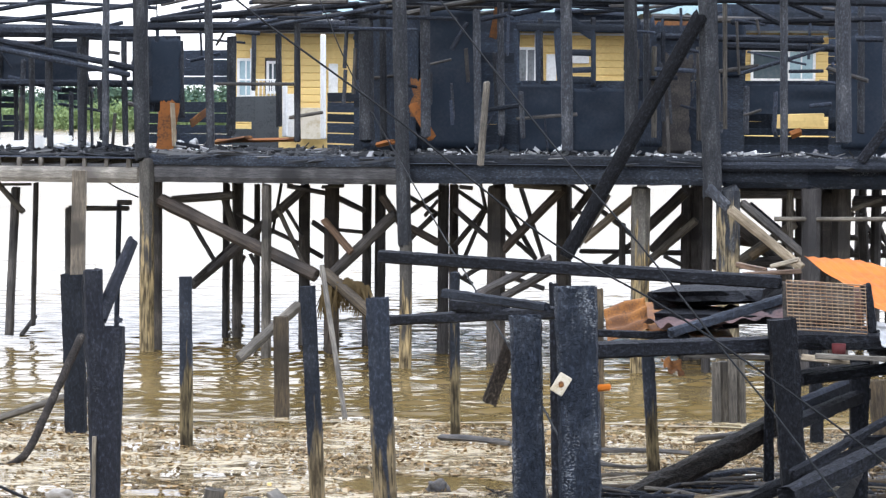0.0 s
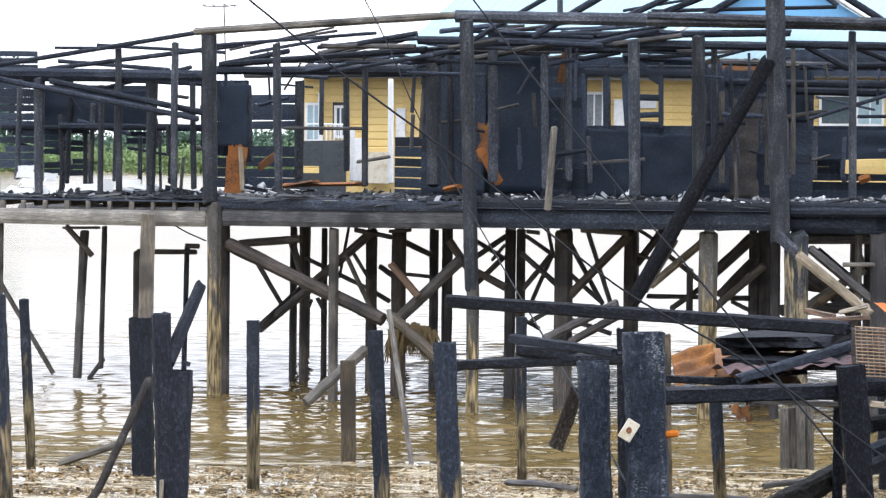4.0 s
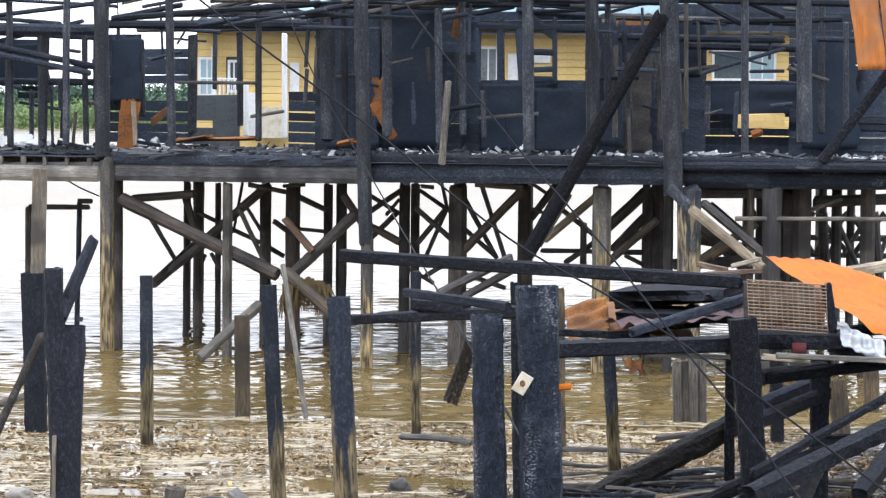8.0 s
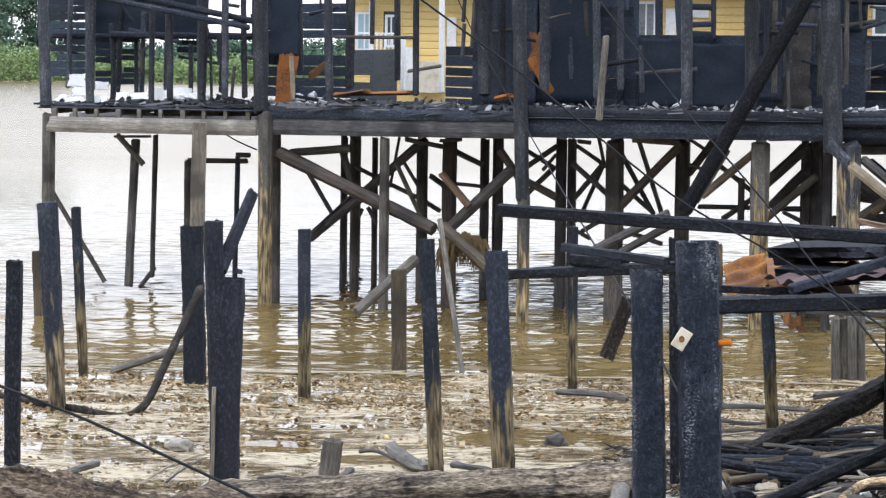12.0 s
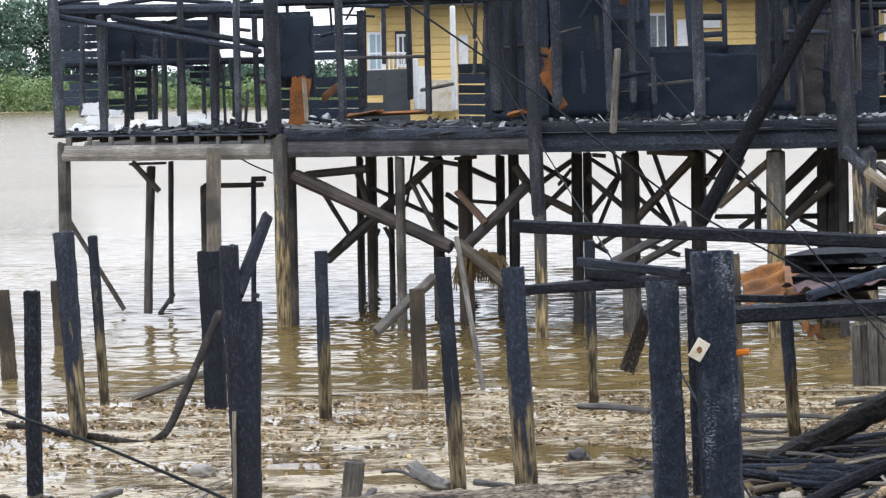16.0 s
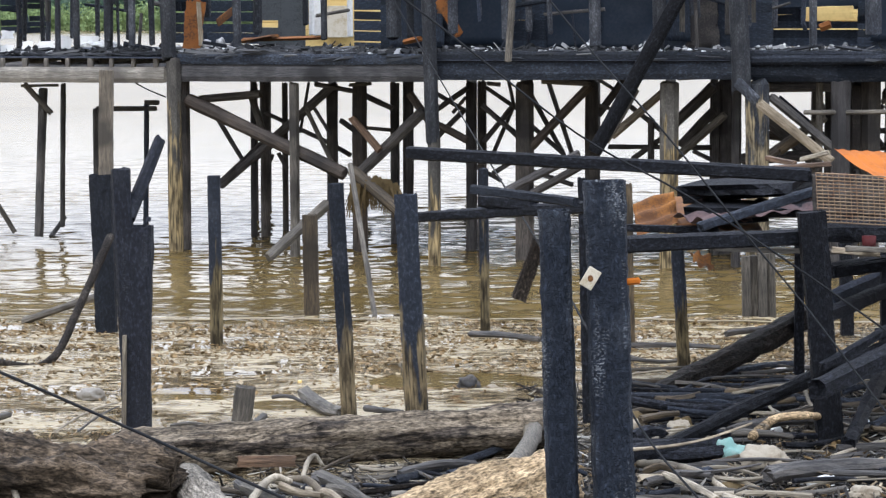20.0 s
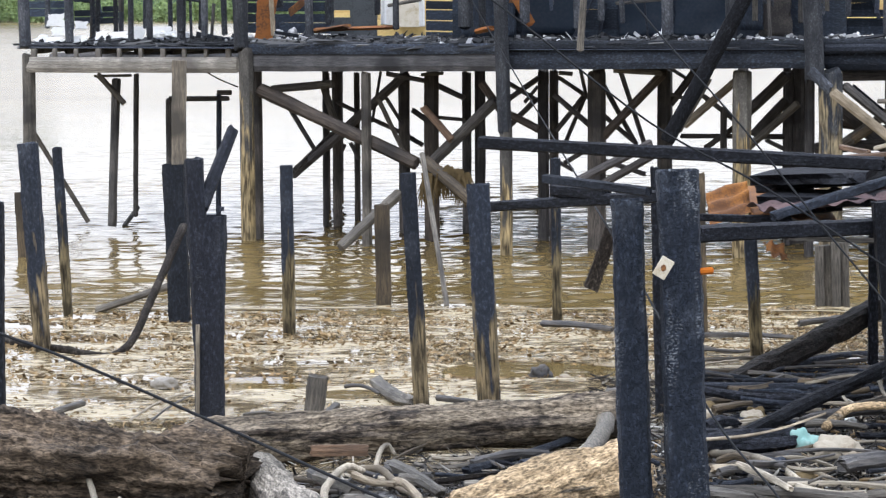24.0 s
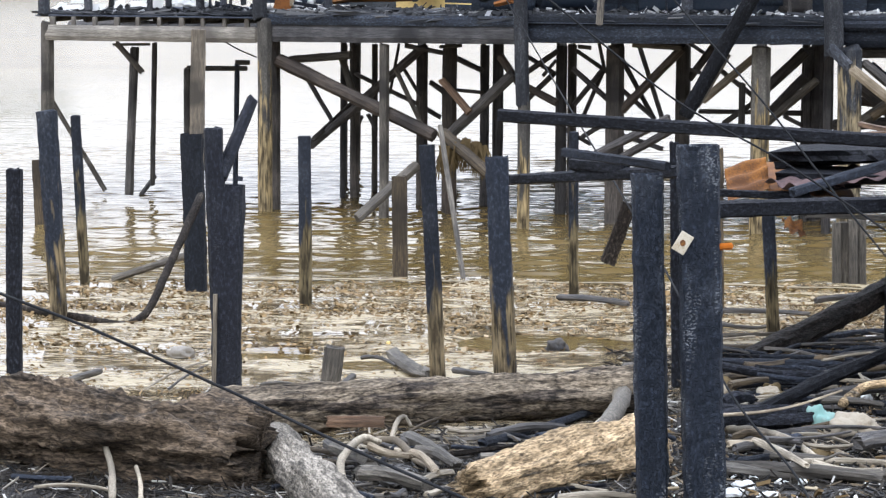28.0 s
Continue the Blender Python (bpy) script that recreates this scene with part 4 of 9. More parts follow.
stick("batten", house, (5.10, 39.57, 4.06), (5.24, 39.55, 3.49), 0.071, None, CHAR_FINE)
stick("batten", house, (-0.57, 40.74, 4.38), (-0.54, 40.73, 3.76), 0.046, None, CHAR_FINE)
stick("batten", house, (0.54, 38.63, 5.28), (0.97, 38.51, 5.37), 0.069, None, CHAR_FINE)
stick("batten", house, (4.64, 37.43, 5.29), (4.69, 37.42, 5.04), 0.042, None, DARK_WOOD)
stick("batten", house, (3.38, 37.99, 3.84), (3.41, 37.99, 3.26), 0.051, None, DARK_WOOD)
stick("batten", house, (-6.12, 42.34, 4.84), (-5.91, 42.32, 4.04), 0.076, None, DARK_WOOD)
stick("batten", house, (4.01, 39.08, 5.40), (4.39, 39.01, 5.46), 0.035, None, CHAR)
stick("batten", house, (-8.55, 42.31, 4.10), (-8.25, 42.28, 4.11), 0.038, None, CHAR_FINE)
stick("batten", house, (-7.39, 41.18, 4.97), (-7.05, 41.14, 4.51), 0.037, None, CHAR)
stick("batten", house, (-8.48, 42.10, 4.06), (-8.01, 42.05, 3.94), 0.047, None, CHAR)
stick("batten", house, (4.49, 37.33, 4.80), (5.36, 37.19, 4.61), 0.034, None, CHAR_FINE)
stick("batten", house, (-4.84, 40.51, 5.01), (-4.84, 40.51, 4.05), 0.055, None, CHAR)
stick("batten", house, (3.66, 38.98, 4.00), (4.22, 38.85, 3.85), 0.044, None, CHAR_FINE)
stick("batten", house, (-8.15, 43.44, 3.88), (-7.71, 43.40, 3.82), 0.049, None, CHAR)
stick("batten", house, (-2.06, 39.96, 5.48), (-1.65, 39.75, 5.53), 0.036, None, CHAR_FINE)
stick("batten", house, (-8.49, 42.95, 4.74), (-8.09, 42.91, 4.81), 0.039, None, CHAR_FINE)
stick("batten", house, (-4.12, 42.34, 5.61), (-4.07, 42.32, 4.72), 0.038, None, CHAR)
stick("batten", house, (0.11, 39.36, 4.06), (0.14, 39.35, 3.66), 0.053, None, CHAR_FINE)
stick("batten", house, (-7.83, 42.57, 4.45), (-7.49, 42.54, 4.50), 0.077, None, CHAR)
stick("batten", house, (-3.42, 41.11, 5.42), (-3.74, 41.27, 4.92), 0.037, None, DARK_WOOD)
stick("batten", house, (3.21, 38.50, 4.55), (3.86, 38.32, 4.52), 0.069, None, CHAR_FINE)
stick("batten", house, (0.50, 38.84, 3.88), (1.22, 38.65, 3.99), 0.070, None, CHAR)
stick("batten", house, (-5.51, 43.06, 3.98), (-4.69, 42.83, 3.84), 0.077, None, DARK_WOOD)
stick("batten", house, (-0.04, 40.69, 5.06), (0.26, 40.62, 4.97), 0.037, None, CHAR_FINE)
stick("batten", house, (3.35, 38.54, 5.14), (3.35, 38.54, 4.39), 0.069, None, CHAR)
stick("batten", house, (-0.24, 39.46, 4.61), (0.12, 39.37, 4.69), 0.035, None, DARK_WOOD)
stick("batten", house, (1.00, 38.91, 5.55), (0.99, 38.91, 4.97), 0.044, None, CHAR_FINE)
stick("batten", house, (5.65, 38.87, 5.44), (5.63, 38.87, 4.71), 0.044, None, CHAR_FINE)
stick("batten", house, (4.56, 38.28, 3.85), (4.84, 38.24, 3.94), 0.043, None, DARK_WOOD)
stick("batten", house, (0.88, 38.81, 5.37), (1.09, 38.76, 5.31), 0.052, None, CHAR_FINE)
stick("batten", house, (-7.73, 40.90, 4.27), (-7.67, 40.90, 3.38), 0.074, None, CHAR_FINE)
stick("batten", house, (-6.93, 41.21, 4.07), (-6.92, 41.21, 3.66), 0.074, None, DARK_WOOD)
stick("batten", house, (-1.49, 41.24, 5.07), (-0.60, 40.79, 4.93), 0.074, None, CHAR_FINE)
stick("batten", house, (-6.87, 42.49, 4.80), (-6.91, 42.49, 4.49), 0.057, None, CHAR_FINE)
stick("batten", house, (-4.53, 42.45, 5.70), (-2.89, 41.65, 5.92), 0.047, None, DARK_WOOD)
stick("batten", house, (-1.76, 39.62, 5.15), (-0.82, 39.12, 5.13), 0.035, None, CHAR_FINE)
stick("batten", house, (-0.87, 41.00, 5.83), (-0.13, 40.76, 5.75), 0.046, None, DARK_WOOD)
stick("batten", house, (-1.65, 39.55, 5.53), (-0.26, 38.91, 5.57), 0.044, None, CHAR_FINE)
stick("batten", house, (1.52, 38.25, 5.59), (2.57, 37.97, 5.72), 0.077, None, DARK_WOOD)
stick("batten", house, (-3.18, 41.04, 5.51), (-1.81, 40.34, 5.78), 0.082, None, DARK_WOOD)
stick("batten", house, (0.26, 40.21, 5.38), (1.37, 39.94, 5.56), 0.063, None, DARK_WOOD)
stick("batten", house, (-0.13, 40.53, 5.89), (1.65, 40.09, 5.94), 0.045, None, CHAR_FINE)
stick("batten", house, (0.34, 39.34, 5.63), (1.36, 39.08, 5.72), 0.053, None, CHAR_FINE)
stick("batten", house, (-0.12, 39.47, 5.71), (1.32, 39.10, 5.59), 0.035, None, CHAR)
stick("batten", house, (-0.68, 39.48, 5.88), (0.20, 39.25, 5.91), 0.044, None, DARK_WOOD)
stick("batten", house, (0.77, 40.07, 5.85), (1.76, 39.82, 5.73), 0.081, None, CHAR)
stick("batten", house, (-1.14, 39.31, 5.81), (-0.07, 38.89, 5.92), 0.079, None, CHAR_FINE)
stick("batten", house, (-4.95, 42.40, 5.28), (-3.03, 41.47, 5.13), 0.066, None, CHAR_FINE)
stick("batten", house, (-3.08, 42.13, 5.27), (-2.35, 41.77, 5.33), 0.057, None, CHAR_FINE)
stick("batten", house, (-0.43, 39.83, 5.86), (0.38, 39.63, 5.87), 0.054, None, CHAR)
stick("batten", house, (-1.55, 39.12, 5.37), (-0.87, 38.75, 5.50), 0.079, None, CHAR_FINE)
stick("batten", house, (1.36, 39.89, 5.72), (2.59, 39.58, 5.63), 0.045, None, CHAR_FINE)
stick("batten", house, (-2.70, 41.45, 5.23), (-0.91, 40.54, 5.17), 0.065, None, CHAR_FINE)
stick("batten", house, (-0.68, 39.40, 5.37), (0.81, 39.01, 5.63), 0.062, None, DARK_WOOD)
stick("batten", house, (-4.59, 40.76, 5.55), (-2.82, 39.87, 5.89), 0.036, None, DARK_WOOD)
stick("batten", house, (-3.29, 42.15, 5.29), (-2.01, 41.51, 5.53), 0.066, None, CHAR)
stick("batten", house, (1.53, 38.47, 5.50), (3.03, 38.08, 5.43), 0.034, None, CHAR)
stick("batten", house, (1.05, 40.48, 5.85), (2.03, 40.24, 6.06), 0.082, None, CHAR)
stick("batten", house, (-0.08, 39.54, 5.72), (0.49, 39.40, 5.71), 0.062, None, DARK_WOOD)
stick("batten", house, (-1.46, 39.12, 5.35), (0.20, 38.45, 5.29), 0.061, None, CHAR)
stick("batten", house, (-1.03, 39.93, 5.57), (0.52, 39.43, 5.47), 0.062, None, CHAR_FINE)
stick("batten", house, (2.17, 39.37, 5.42), (3.77, 38.96, 5.57), 0.053, None, DARK_WOOD)
stick("batten", house, (1.03, 38.43, 5.56), (2.24, 38.11, 5.82), 0.077, None, CHAR_FINE)
stick("batten", house, (-0.99, 38.56, 5.53), (-0.20, 38.25, 5.65), 0.052, None, DARK_WOOD)
stick("batten", house, (-0.64, 39.31, 5.35), (0.05, 39.13, 5.50), 0.062, None, DARK_WOOD)
stick("batten", house, (-0.62, 38.87, 5.38), (0.69, 38.53, 5.62), 0.078, None, DARK_WOOD)
stick("batten", house, (-0.51, 40.03, 5.58), (0.61, 39.75, 5.51), 0.081, None, CHAR_FINE)
stick("batten", house, (-0.83, 40.63, 5.44), (-0.06, 40.39, 5.50), 0.064, None, DARK_WOOD)
stick("batten", house, (0.24, 38.32, 5.62), (1.38, 38.02, 5.56), 0.077, None, CHAR_FINE)
stick("batten", house, (-0.75, 39.15, 5.69), (0.59, 38.77, 5.60), 0.035, None, DARK_WOOD)
stick("batten", house, (-3.29, 42.04, 5.42), (-1.75, 41.28, 5.52), 0.066, None, CHAR_FINE)
stick("batten", house, (-0.17, 40.68, 5.92), (0.51, 40.52, 5.94), 0.037, None, CHAR)
stick("batten", house, (-4.87, 41.70, 5.34), (-3.63, 41.09, 5.56), 0.084, None, CHAR)
stick("batten", house, (2.15, 40.10, 5.53), (3.07, 39.87, 5.63), 0.036, None, CHAR)
stick("batten", house, (-1.41, 40.85, 5.16), (-0.65, 40.45, 5.23), 0.064, None, CHAR)
stick("batten", house, (-1.63, 38.98, 5.16), (-0.40, 38.37, 5.12), 0.043, None, CHAR_FINE)
stick("batten", house, (0.13, 38.79, 5.63), (0.76, 38.63, 5.67), 0.035, None, CHAR_FINE)
stick("batten", house, (-2.87, 39.69, 5.18), (-1.21, 38.82, 5.42), 0.053, None, CHAR)
stick("batten", house, (-0.82, 40.12, 5.64), (0.66, 39.70, 5.62), 0.045, None, DARK_WOOD)
stick("batten", house, (1.65, 40.00, 5.80), (2.45, 39.80, 5.96), 0.081, None, CHAR)
stick("batten", house, (-0.02, 38.81, 5.79), (1.68, 38.37, 5.58), 0.061, None, CHAR_FINE)
stick("batten", house, (1.76, 40.55, 5.52), (2.92, 40.26, 5.43), 0.082, None, CHAR_FINE)
stick("batten", house, (-3.05, 40.05, 5.60), (-1.49, 39.24, 5.57), 0.080, None, DARK_WOOD)
stick("batten", house, (-2.42, 39.28, 5.61), (-1.45, 38.77, 5.76), 0.079, None, CHAR_FINE)
stick("batten", house, (1.31, 39.43, 5.76), (2.37, 39.16, 5.85), 0.044, None, DARK_WOOD)
stick("batten", house, (-1.47, 39.59, 5.27), (-0.15, 39.01, 5.47), 0.053, None, CHAR)
stick("batten", house, (-4.09, 41.41, 5.26), (-3.36, 41.04, 5.23), 0.083, None, CHAR)
stick("batten", house, (-2.33, 41.21, 5.42), (-0.67, 40.36, 5.30), 0.055, None, CHAR_FINE)
stick("batten", house, (-2.64, 39.88, 5.34), (-1.72, 39.40, 5.33), 0.045, None, CHAR)
stick("batten", house, (1.86, 39.95, 5.88), (2.93, 39.68, 5.83), 0.063, None, CHAR)
stick("batten", house, (1.87, 38.75, 5.41), (3.07, 38.44, 5.46), 0.061, None, CHAR)
stick("batten", house, (-1.38, 40.50, 5.66), (-0.80, 40.20, 5.59), 0.036, None, CHAR_FINE)
stick("batten", house, (-3.33, 40.40, 5.44), (-1.76, 39.59, 5.35), 0.045, None, DARK_WOOD)
stick("batten", house, (-4.24, 40.57, 5.50), (-2.91, 39.90, 5.71), 0.054, None, CHAR_FINE)
stick("batten", house, (-0.87, 39.27, 5.83), (0.29, 38.90, 5.76), 0.062, None, CHAR_FINE)
stick("batten", house, (1.27, 37.74, 5.68), (2.35, 37.45, 5.85), 0.042, None, CHAR)
stick("batten", house, (-0.06, 38.46, 5.75), (1.23, 38.12, 5.68), 0.060, None, CHAR)
stick("batten", house, (1.54, 39.48, 5.56), (2.98, 39.12, 5.53), 0.080, None, DARK_WOOD)
stick("batten", house, (0.43, 40.34, 5.82), (2.13, 39.92, 5.96), 0.045, None, CHAR)
stick("batten", house, (-0.96, 39.76, 5.64), (-0.21, 39.48, 5.62), 0.036, None, CHAR_FINE)
stick("batten", house, (-0.95, 41.35, 5.92), (0.10, 41.02, 5.90), 0.046, None, CHAR_FINE)
stick("batten", house, (-3.35, 40.85, 5.23), (-1.94, 40.12, 5.43), 0.055, None, CHAR_FINE)
stick("batten", house, (1.90, 38.22, 5.77), (3.30, 37.84, 5.77), 0.034, None, CHAR_FINE)
stick("batten", house, (1.01, 40.23, 5.41), (1.74, 40.05, 5.55), 0.081, None, CHAR)
stick("batten", house, (-0.88, 39.32, 5.51), (0.77, 38.82, 5.48), 0.035, None, DARK_WOOD)
stick("batten", house, (-1.15, 38.78, 5.57), (-0.03, 38.33, 5.50), 0.043, None, CHAR_FINE)
stick("batten", house, (-2.99, 41.86, 5.55), (-1.78, 41.26, 5.75), 0.056, None, DARK_WOOD)
stick("batten", house, (-0.24, 39.68, 5.83), (1.22, 39.31, 6.00), 0.044, None, DARK_WOOD)
stick("batten", house, (-1.78, 41.50, 5.61), (-0.16, 40.80, 5.62), 0.037, None, DARK_WOOD)
stick("batten", house, (3.32, 38.48, 4.66), (3.37, 38.47, 3.74), 0.061, None, CHAR_POST)
stick("batten", house, (-7.57, 42.26, 4.14), (-7.62, 42.26, 3.12), 0.038, None, DARK_WOOD)
stick("batten", house, (-5.76, 41.07, 4.19), (-5.74, 41.07, 3.24), 0.046, None, CHAR_POST)
stick("batten", house, (-7.54, 41.80, 4.50), (-7.49, 41.80, 3.56), 0.066, None, CHAR_POST)
stick("batten", house, (-5.61, 40.89, 4.32), (-5.59, 40.89, 3.82), 0.064, None, CHAR_POST)
stick("batten", house, (4.29, 38.46, 4.09), (4.25, 38.46, 3.58), 0.043, None, CHAR_POST)
stick("batten", house, (-1.53, 39.16, 4.52), (-1.56, 39.18, 3.97), 0.062, None, CHAR_POST)
stick("batten", house, (-6.50, 41.20, 4.97), (-6.46, 41.20, 4.43), 0.065, None, DARK_WOOD)
stick("batten", house, (-7.80, 41.47, 4.88), (-7.82, 41.47, 4.14), 0.037, None, CHAR_POST)
stick("batten", house, (4.04, 38.57, 4.69), (4.07, 38.57, 4.12), 0.043, None, DARK_WOOD)
stick("batten", house, (2.98, 38.79, 4.07), (2.95, 38.79, 3.14), 0.044, None, CHAR_POST)
stick("batten", house, (2.93, 38.30, 5.00), (2.94, 38.29, 4.36), 0.034, None, DARK_WOOD)
stick("batten", house, (2.87, 37.82, 5.18), (2.88, 37.82, 4.41), 0.043, None, CHAR_POST)
stick("batten", house, (-7.51, 42.50, 4.42), (-7.56, 42.50, 3.59), 0.038, None, CHAR_POST)
stick("batten", house, (3.37, 37.77, 4.46), (3.42, 37.76, 3.71), 0.042, None, CHAR_POST)
stick("batten", house, (3.00, 38.85, 4.87), (2.99, 38.86, 3.98), 0.035, None, DARK_WOOD)
stick("batten", house, (0.79, 39.45, 4.82), (0.83, 39.45, 3.91), 0.062, None, CHAR_POST)
stick("batten", house, (0.34, 39.34, 4.87), (0.38, 39.33, 4.33), 0.062, None, DARK_WOOD)
stick("batten", house, (4.17, 38.25, 4.49), (4.20, 38.24, 3.74), 0.060, None, DARK_WOOD)
stick("batten", house, (-1.39, 39.47, 4.87), (-1.42, 39.49, 4.12), 0.062, None, DARK_WOOD)
stick("batten", house, (4.40, 37.93, 5.27), (4.45, 37.93, 4.46), 0.043, None, DARK_WOOD)
stick("batten", house, (-5.93, 41.67, 4.72), (-5.89, 41.66, 3.94), 0.047, None, CHAR_POST)
stick("batten", house, (-0.20, 39.19, 4.49), (-0.20, 39.19, 3.97), 0.044, None, CHAR_POST)
stick("batten", house, (3.83, 38.31, 4.83), (3.79, 38.33, 4.10), 0.034, None, CHAR_POST)
stick("batten", house, (-1.54, 39.99, 5.33), (-1.58, 40.01, 4.54), 0.063, None, CHAR_POST)
stick("batten", house, (0.12, 39.80, 4.33), (0.16, 39.78, 3.75), 0.045, None, CHAR_POST)
for k in range(10):
    x = -8.26 + 0.355 * k
    y = 40.39 - 0.0345 * k
    block("joist_end", house, x, x + (0.06 if k % 3 else 0.08), y + 0.02, y + 0.16, 2.945, 3.09, PALE_BEAM)
stick("post", house, (-8.43, 40.50, 5.52), (-8.36, 40.49, 3.09), 0.173, None, CHAR_POST)
stick("post", house, (-4.83, 39.99, 5.83), (-4.79, 39.99, 3.04), 0.225, None, CHAR_POST)
stick("post", house, (-0.69, 37.75, 5.95), (-0.57, 37.70, 1.81), 0.204, None, CHAR_POST)
stick("stilt", house, (-0.55, 37.70, -0.70), (-0.55, 37.70, 1.98), 0.187, None, SILTED, wear=0.05)
stick("post", house, (3.73, 36.47, 7.80), (3.91, 36.44, 2.6), 0.265, None, CHAR_POST)
stick("stilt", house, (4.19, 36.55, -0.70), (4.15, 36.55, 2.86), 0.329, None, STUMP_SILTED, wear=0.05)
stick("stilt", house, (-8.36, 40.54, -0.70), (-8.32, 40.54, 3.05), 0.201, None, GREY_WOOD, wear=0.05)
stick("stilt", house, (-4.72, 39.99, -0.70), (-4.72, 39.99, 3.11), 0.225, None, SILTED, wear=0.05)
stick("stilt", house, (-4.60, 40.40, -0.70), (-4.60, 40.40, 2.98), 0.156, None, UNDER_BROWN, wear=0.05)
stick("stilt", house, (-2.75, 39.13, -0.70), (-2.75, 39.13, 2.75), 0.150, None, GREY_WOOD, wear=0.05)
stick("stilt", house, (-3.48, 42.42, -0.70), (-3.48, 42.42, 2.64), 0.154, None, UNDER_BROWN, wear=0.05)
stick("stilt", house, (-3.24, 43.76, -0.70), (-3.24, 43.76, 2.60), 0.102, None, UNDER_BROWN, wear=0.05)
stick("stilt", house, (-3.91, 45.51, -0.70), (-3.91, 45.51, 2.54), 0.094, None, UNDER_BROWN, wear=0.05)
stick("stilt", house, (-2.28, 41.35, -0.70), (-2.28, 41.35, 2.68), 0.182, None, UNDER_BROWN, wear=0.05)
stick("stilt", house, (-1.78, 40.22, -0.70), (-1.78, 40.22, 2.72), 0.235, None, SMOKED_BROWN, wear=0.05)
stick("stilt", house, (-1.25, 41.33, -0.70), (-1.25, 41.33, 2.69), 0.149, None, UNDER_DARK, wear=0.05)
stick("stilt", house, (-1.12, 43.23, -0.70), (-1.12, 43.23, 2.63), 0.101, None, UNDER_DARK, wear=0.05)
stick("stilt", house, (0.01, 40.05, -0.70), (0.01, 40.05, 2.74), 0.176, None, UNDER_DARK, wear=0.05)
stick("stilt", house, (0.18, 40.41, -0.70), (0.18, 40.41, 2.73), 0.146, None, UNDER_BROWN, wear=0.05)
stick("stilt", house, (0.83, 38.84, -0.70), (0.83, 38.84, 2.78), 0.282, None, UNDER_BROWN, wear=0.05)
stick("stilt", house, (1.89, 39.38, -0.70), (1.89, 39.38, 2.77), 0.204, None, UNDER_BROWN, wear=0.05)
stick("stilt", house, (2.94, 37.27, -0.70), (2.94, 37.27, 2.84), 0.268, None, SILTED, wear=0.05)
stick("stilt", house, (3.95, 40.90, -0.70), (3.95, 40.90, 2.74), 0.127, None, UNDER_DARK, wear=0.05)
stick("stilt", house, (3.98, 39.45, -0.70), (3.98, 39.45, 2.78), 0.184, None, UNDER_DARK, wear=0.05)
stick("stilt", house, (4.38, 41.81, -0.70), (4.38, 41.81, 2.71), 0.172, None, UNDER_DARK, wear=0.05)
stick("stilt", house, (5.18, 37.63, -0.70), (5.18, 37.63, 2.85), 0.155, None, UNDER_BROWN, wear=0.05)
stick("stilt", house, (5.34, 36.38, -0.70), (5.34, 36.38, 2.88), 0.263, None, UNDER_DARK, wear=0.05)
stick("stilt", house, (5.89, 37.11, -0.70), (5.89, 37.11, 2.87), 0.269, None, UNDER_BROWN, wear=0.05)
stick("stilt", house, (6.64, 38.43, -0.70), (6.64, 38.43, 2.83), 0.149, None, UNDER_DARK, wear=0.05)
stick("stilt", house, (6.85, 36.97, -0.70), (6.85, 36.97, 2.88), 0.210, None, UNDER_BROWN, wear=0.05)
stick("stilt", house, (7.38, 37.52, -0.70), (7.38, 37.52, 2.86), 0.175, None, UNDER_BROWN, wear=0.05)
stick("stilt", house, (7.21, 40.40, -0.70), (7.21, 40.40, 2.77), 0.125, None, UNDER_DARK, wear=0.05)
stick("stilt", house, (6.93, 41.46, -0.70), (6.93, 41.46, 2.74), 0.129, None, UNDER_DARK, wear=0.05)
stick("stilt", house, (6.42, 41.53, -0.70), (6.42, 41.53, 2.73), 0.107, None, UNDER_DARK, wear=0.05)
stick("brace", house, (-4.57, 40.20, 2.44), (-1.91, 38.83, 1.30), 0.196, None, SMOKED_BROWN)
stick("brace", house, (-1.86, 39.49, 1.18), (-0.72, 38.88, 2.30), 0.167, None, DARK_WOOD)
stick("brace", house, (4.36, 37.55, 1.61), (5.28, 37.41, 2.27), 0.144, None, GREY_WOOD)
stick("brace", house, (4.72, 38.71, 2.50), (5.63, 38.58, 1.73), 0.087, None, CHAR)
stick("brace", house, (5.50, 39.62, 2.38), (5.87, 39.57, 1.67), 0.071, None, UNDER_DARK)
stick("brace", house, (0.50, 37.93, 1.10), (1.65, 37.62, 1.71), 0.13, None, UNDER_DARK)
stick("brace", house, (6.14, 40.55, 2.30), (6.64, 40.48, 1.62), 0.082, None, UNDER_DARK)
stick("brace", house, (6.68, 40.78, 2.30), (6.20, 40.85, 1.60), 0.083, None, UNDER_DARK)
stick("brace", house, (6.68, 40.48, 2.26), (7.18, 40.41, 1.63), 0.082, None, UNDER_DARK)
stick("brace", house, (7.24, 40.81, 2.30), (6.80, 40.87, 1.65), 0.083, None, UNDER_DARK)
stick("brace", house, (7.22, 40.40, 2.27), (7.72, 40.35, 1.55), 0.082, None, UNDER_DARK)
stick("brace", house, (7.79, 40.54, 2.31), (7.31, 40.60, 1.62), 0.082, None, UNDER_DARK)
stick("brace", house, (7.76, 40.34, 2.28), (8.26, 40.28, 1.64), 0.082, None, UNDER_DARK)
stick("brace", house, (8.33, 40.68, 2.31), (7.89, 40.73, 1.66), 0.082, None, UNDER_DARK)
stick("brace", house, (6.19, 41.16, 1.86), (8.38, 40.88, 1.84), 0.092, None, UNDER_DARK)
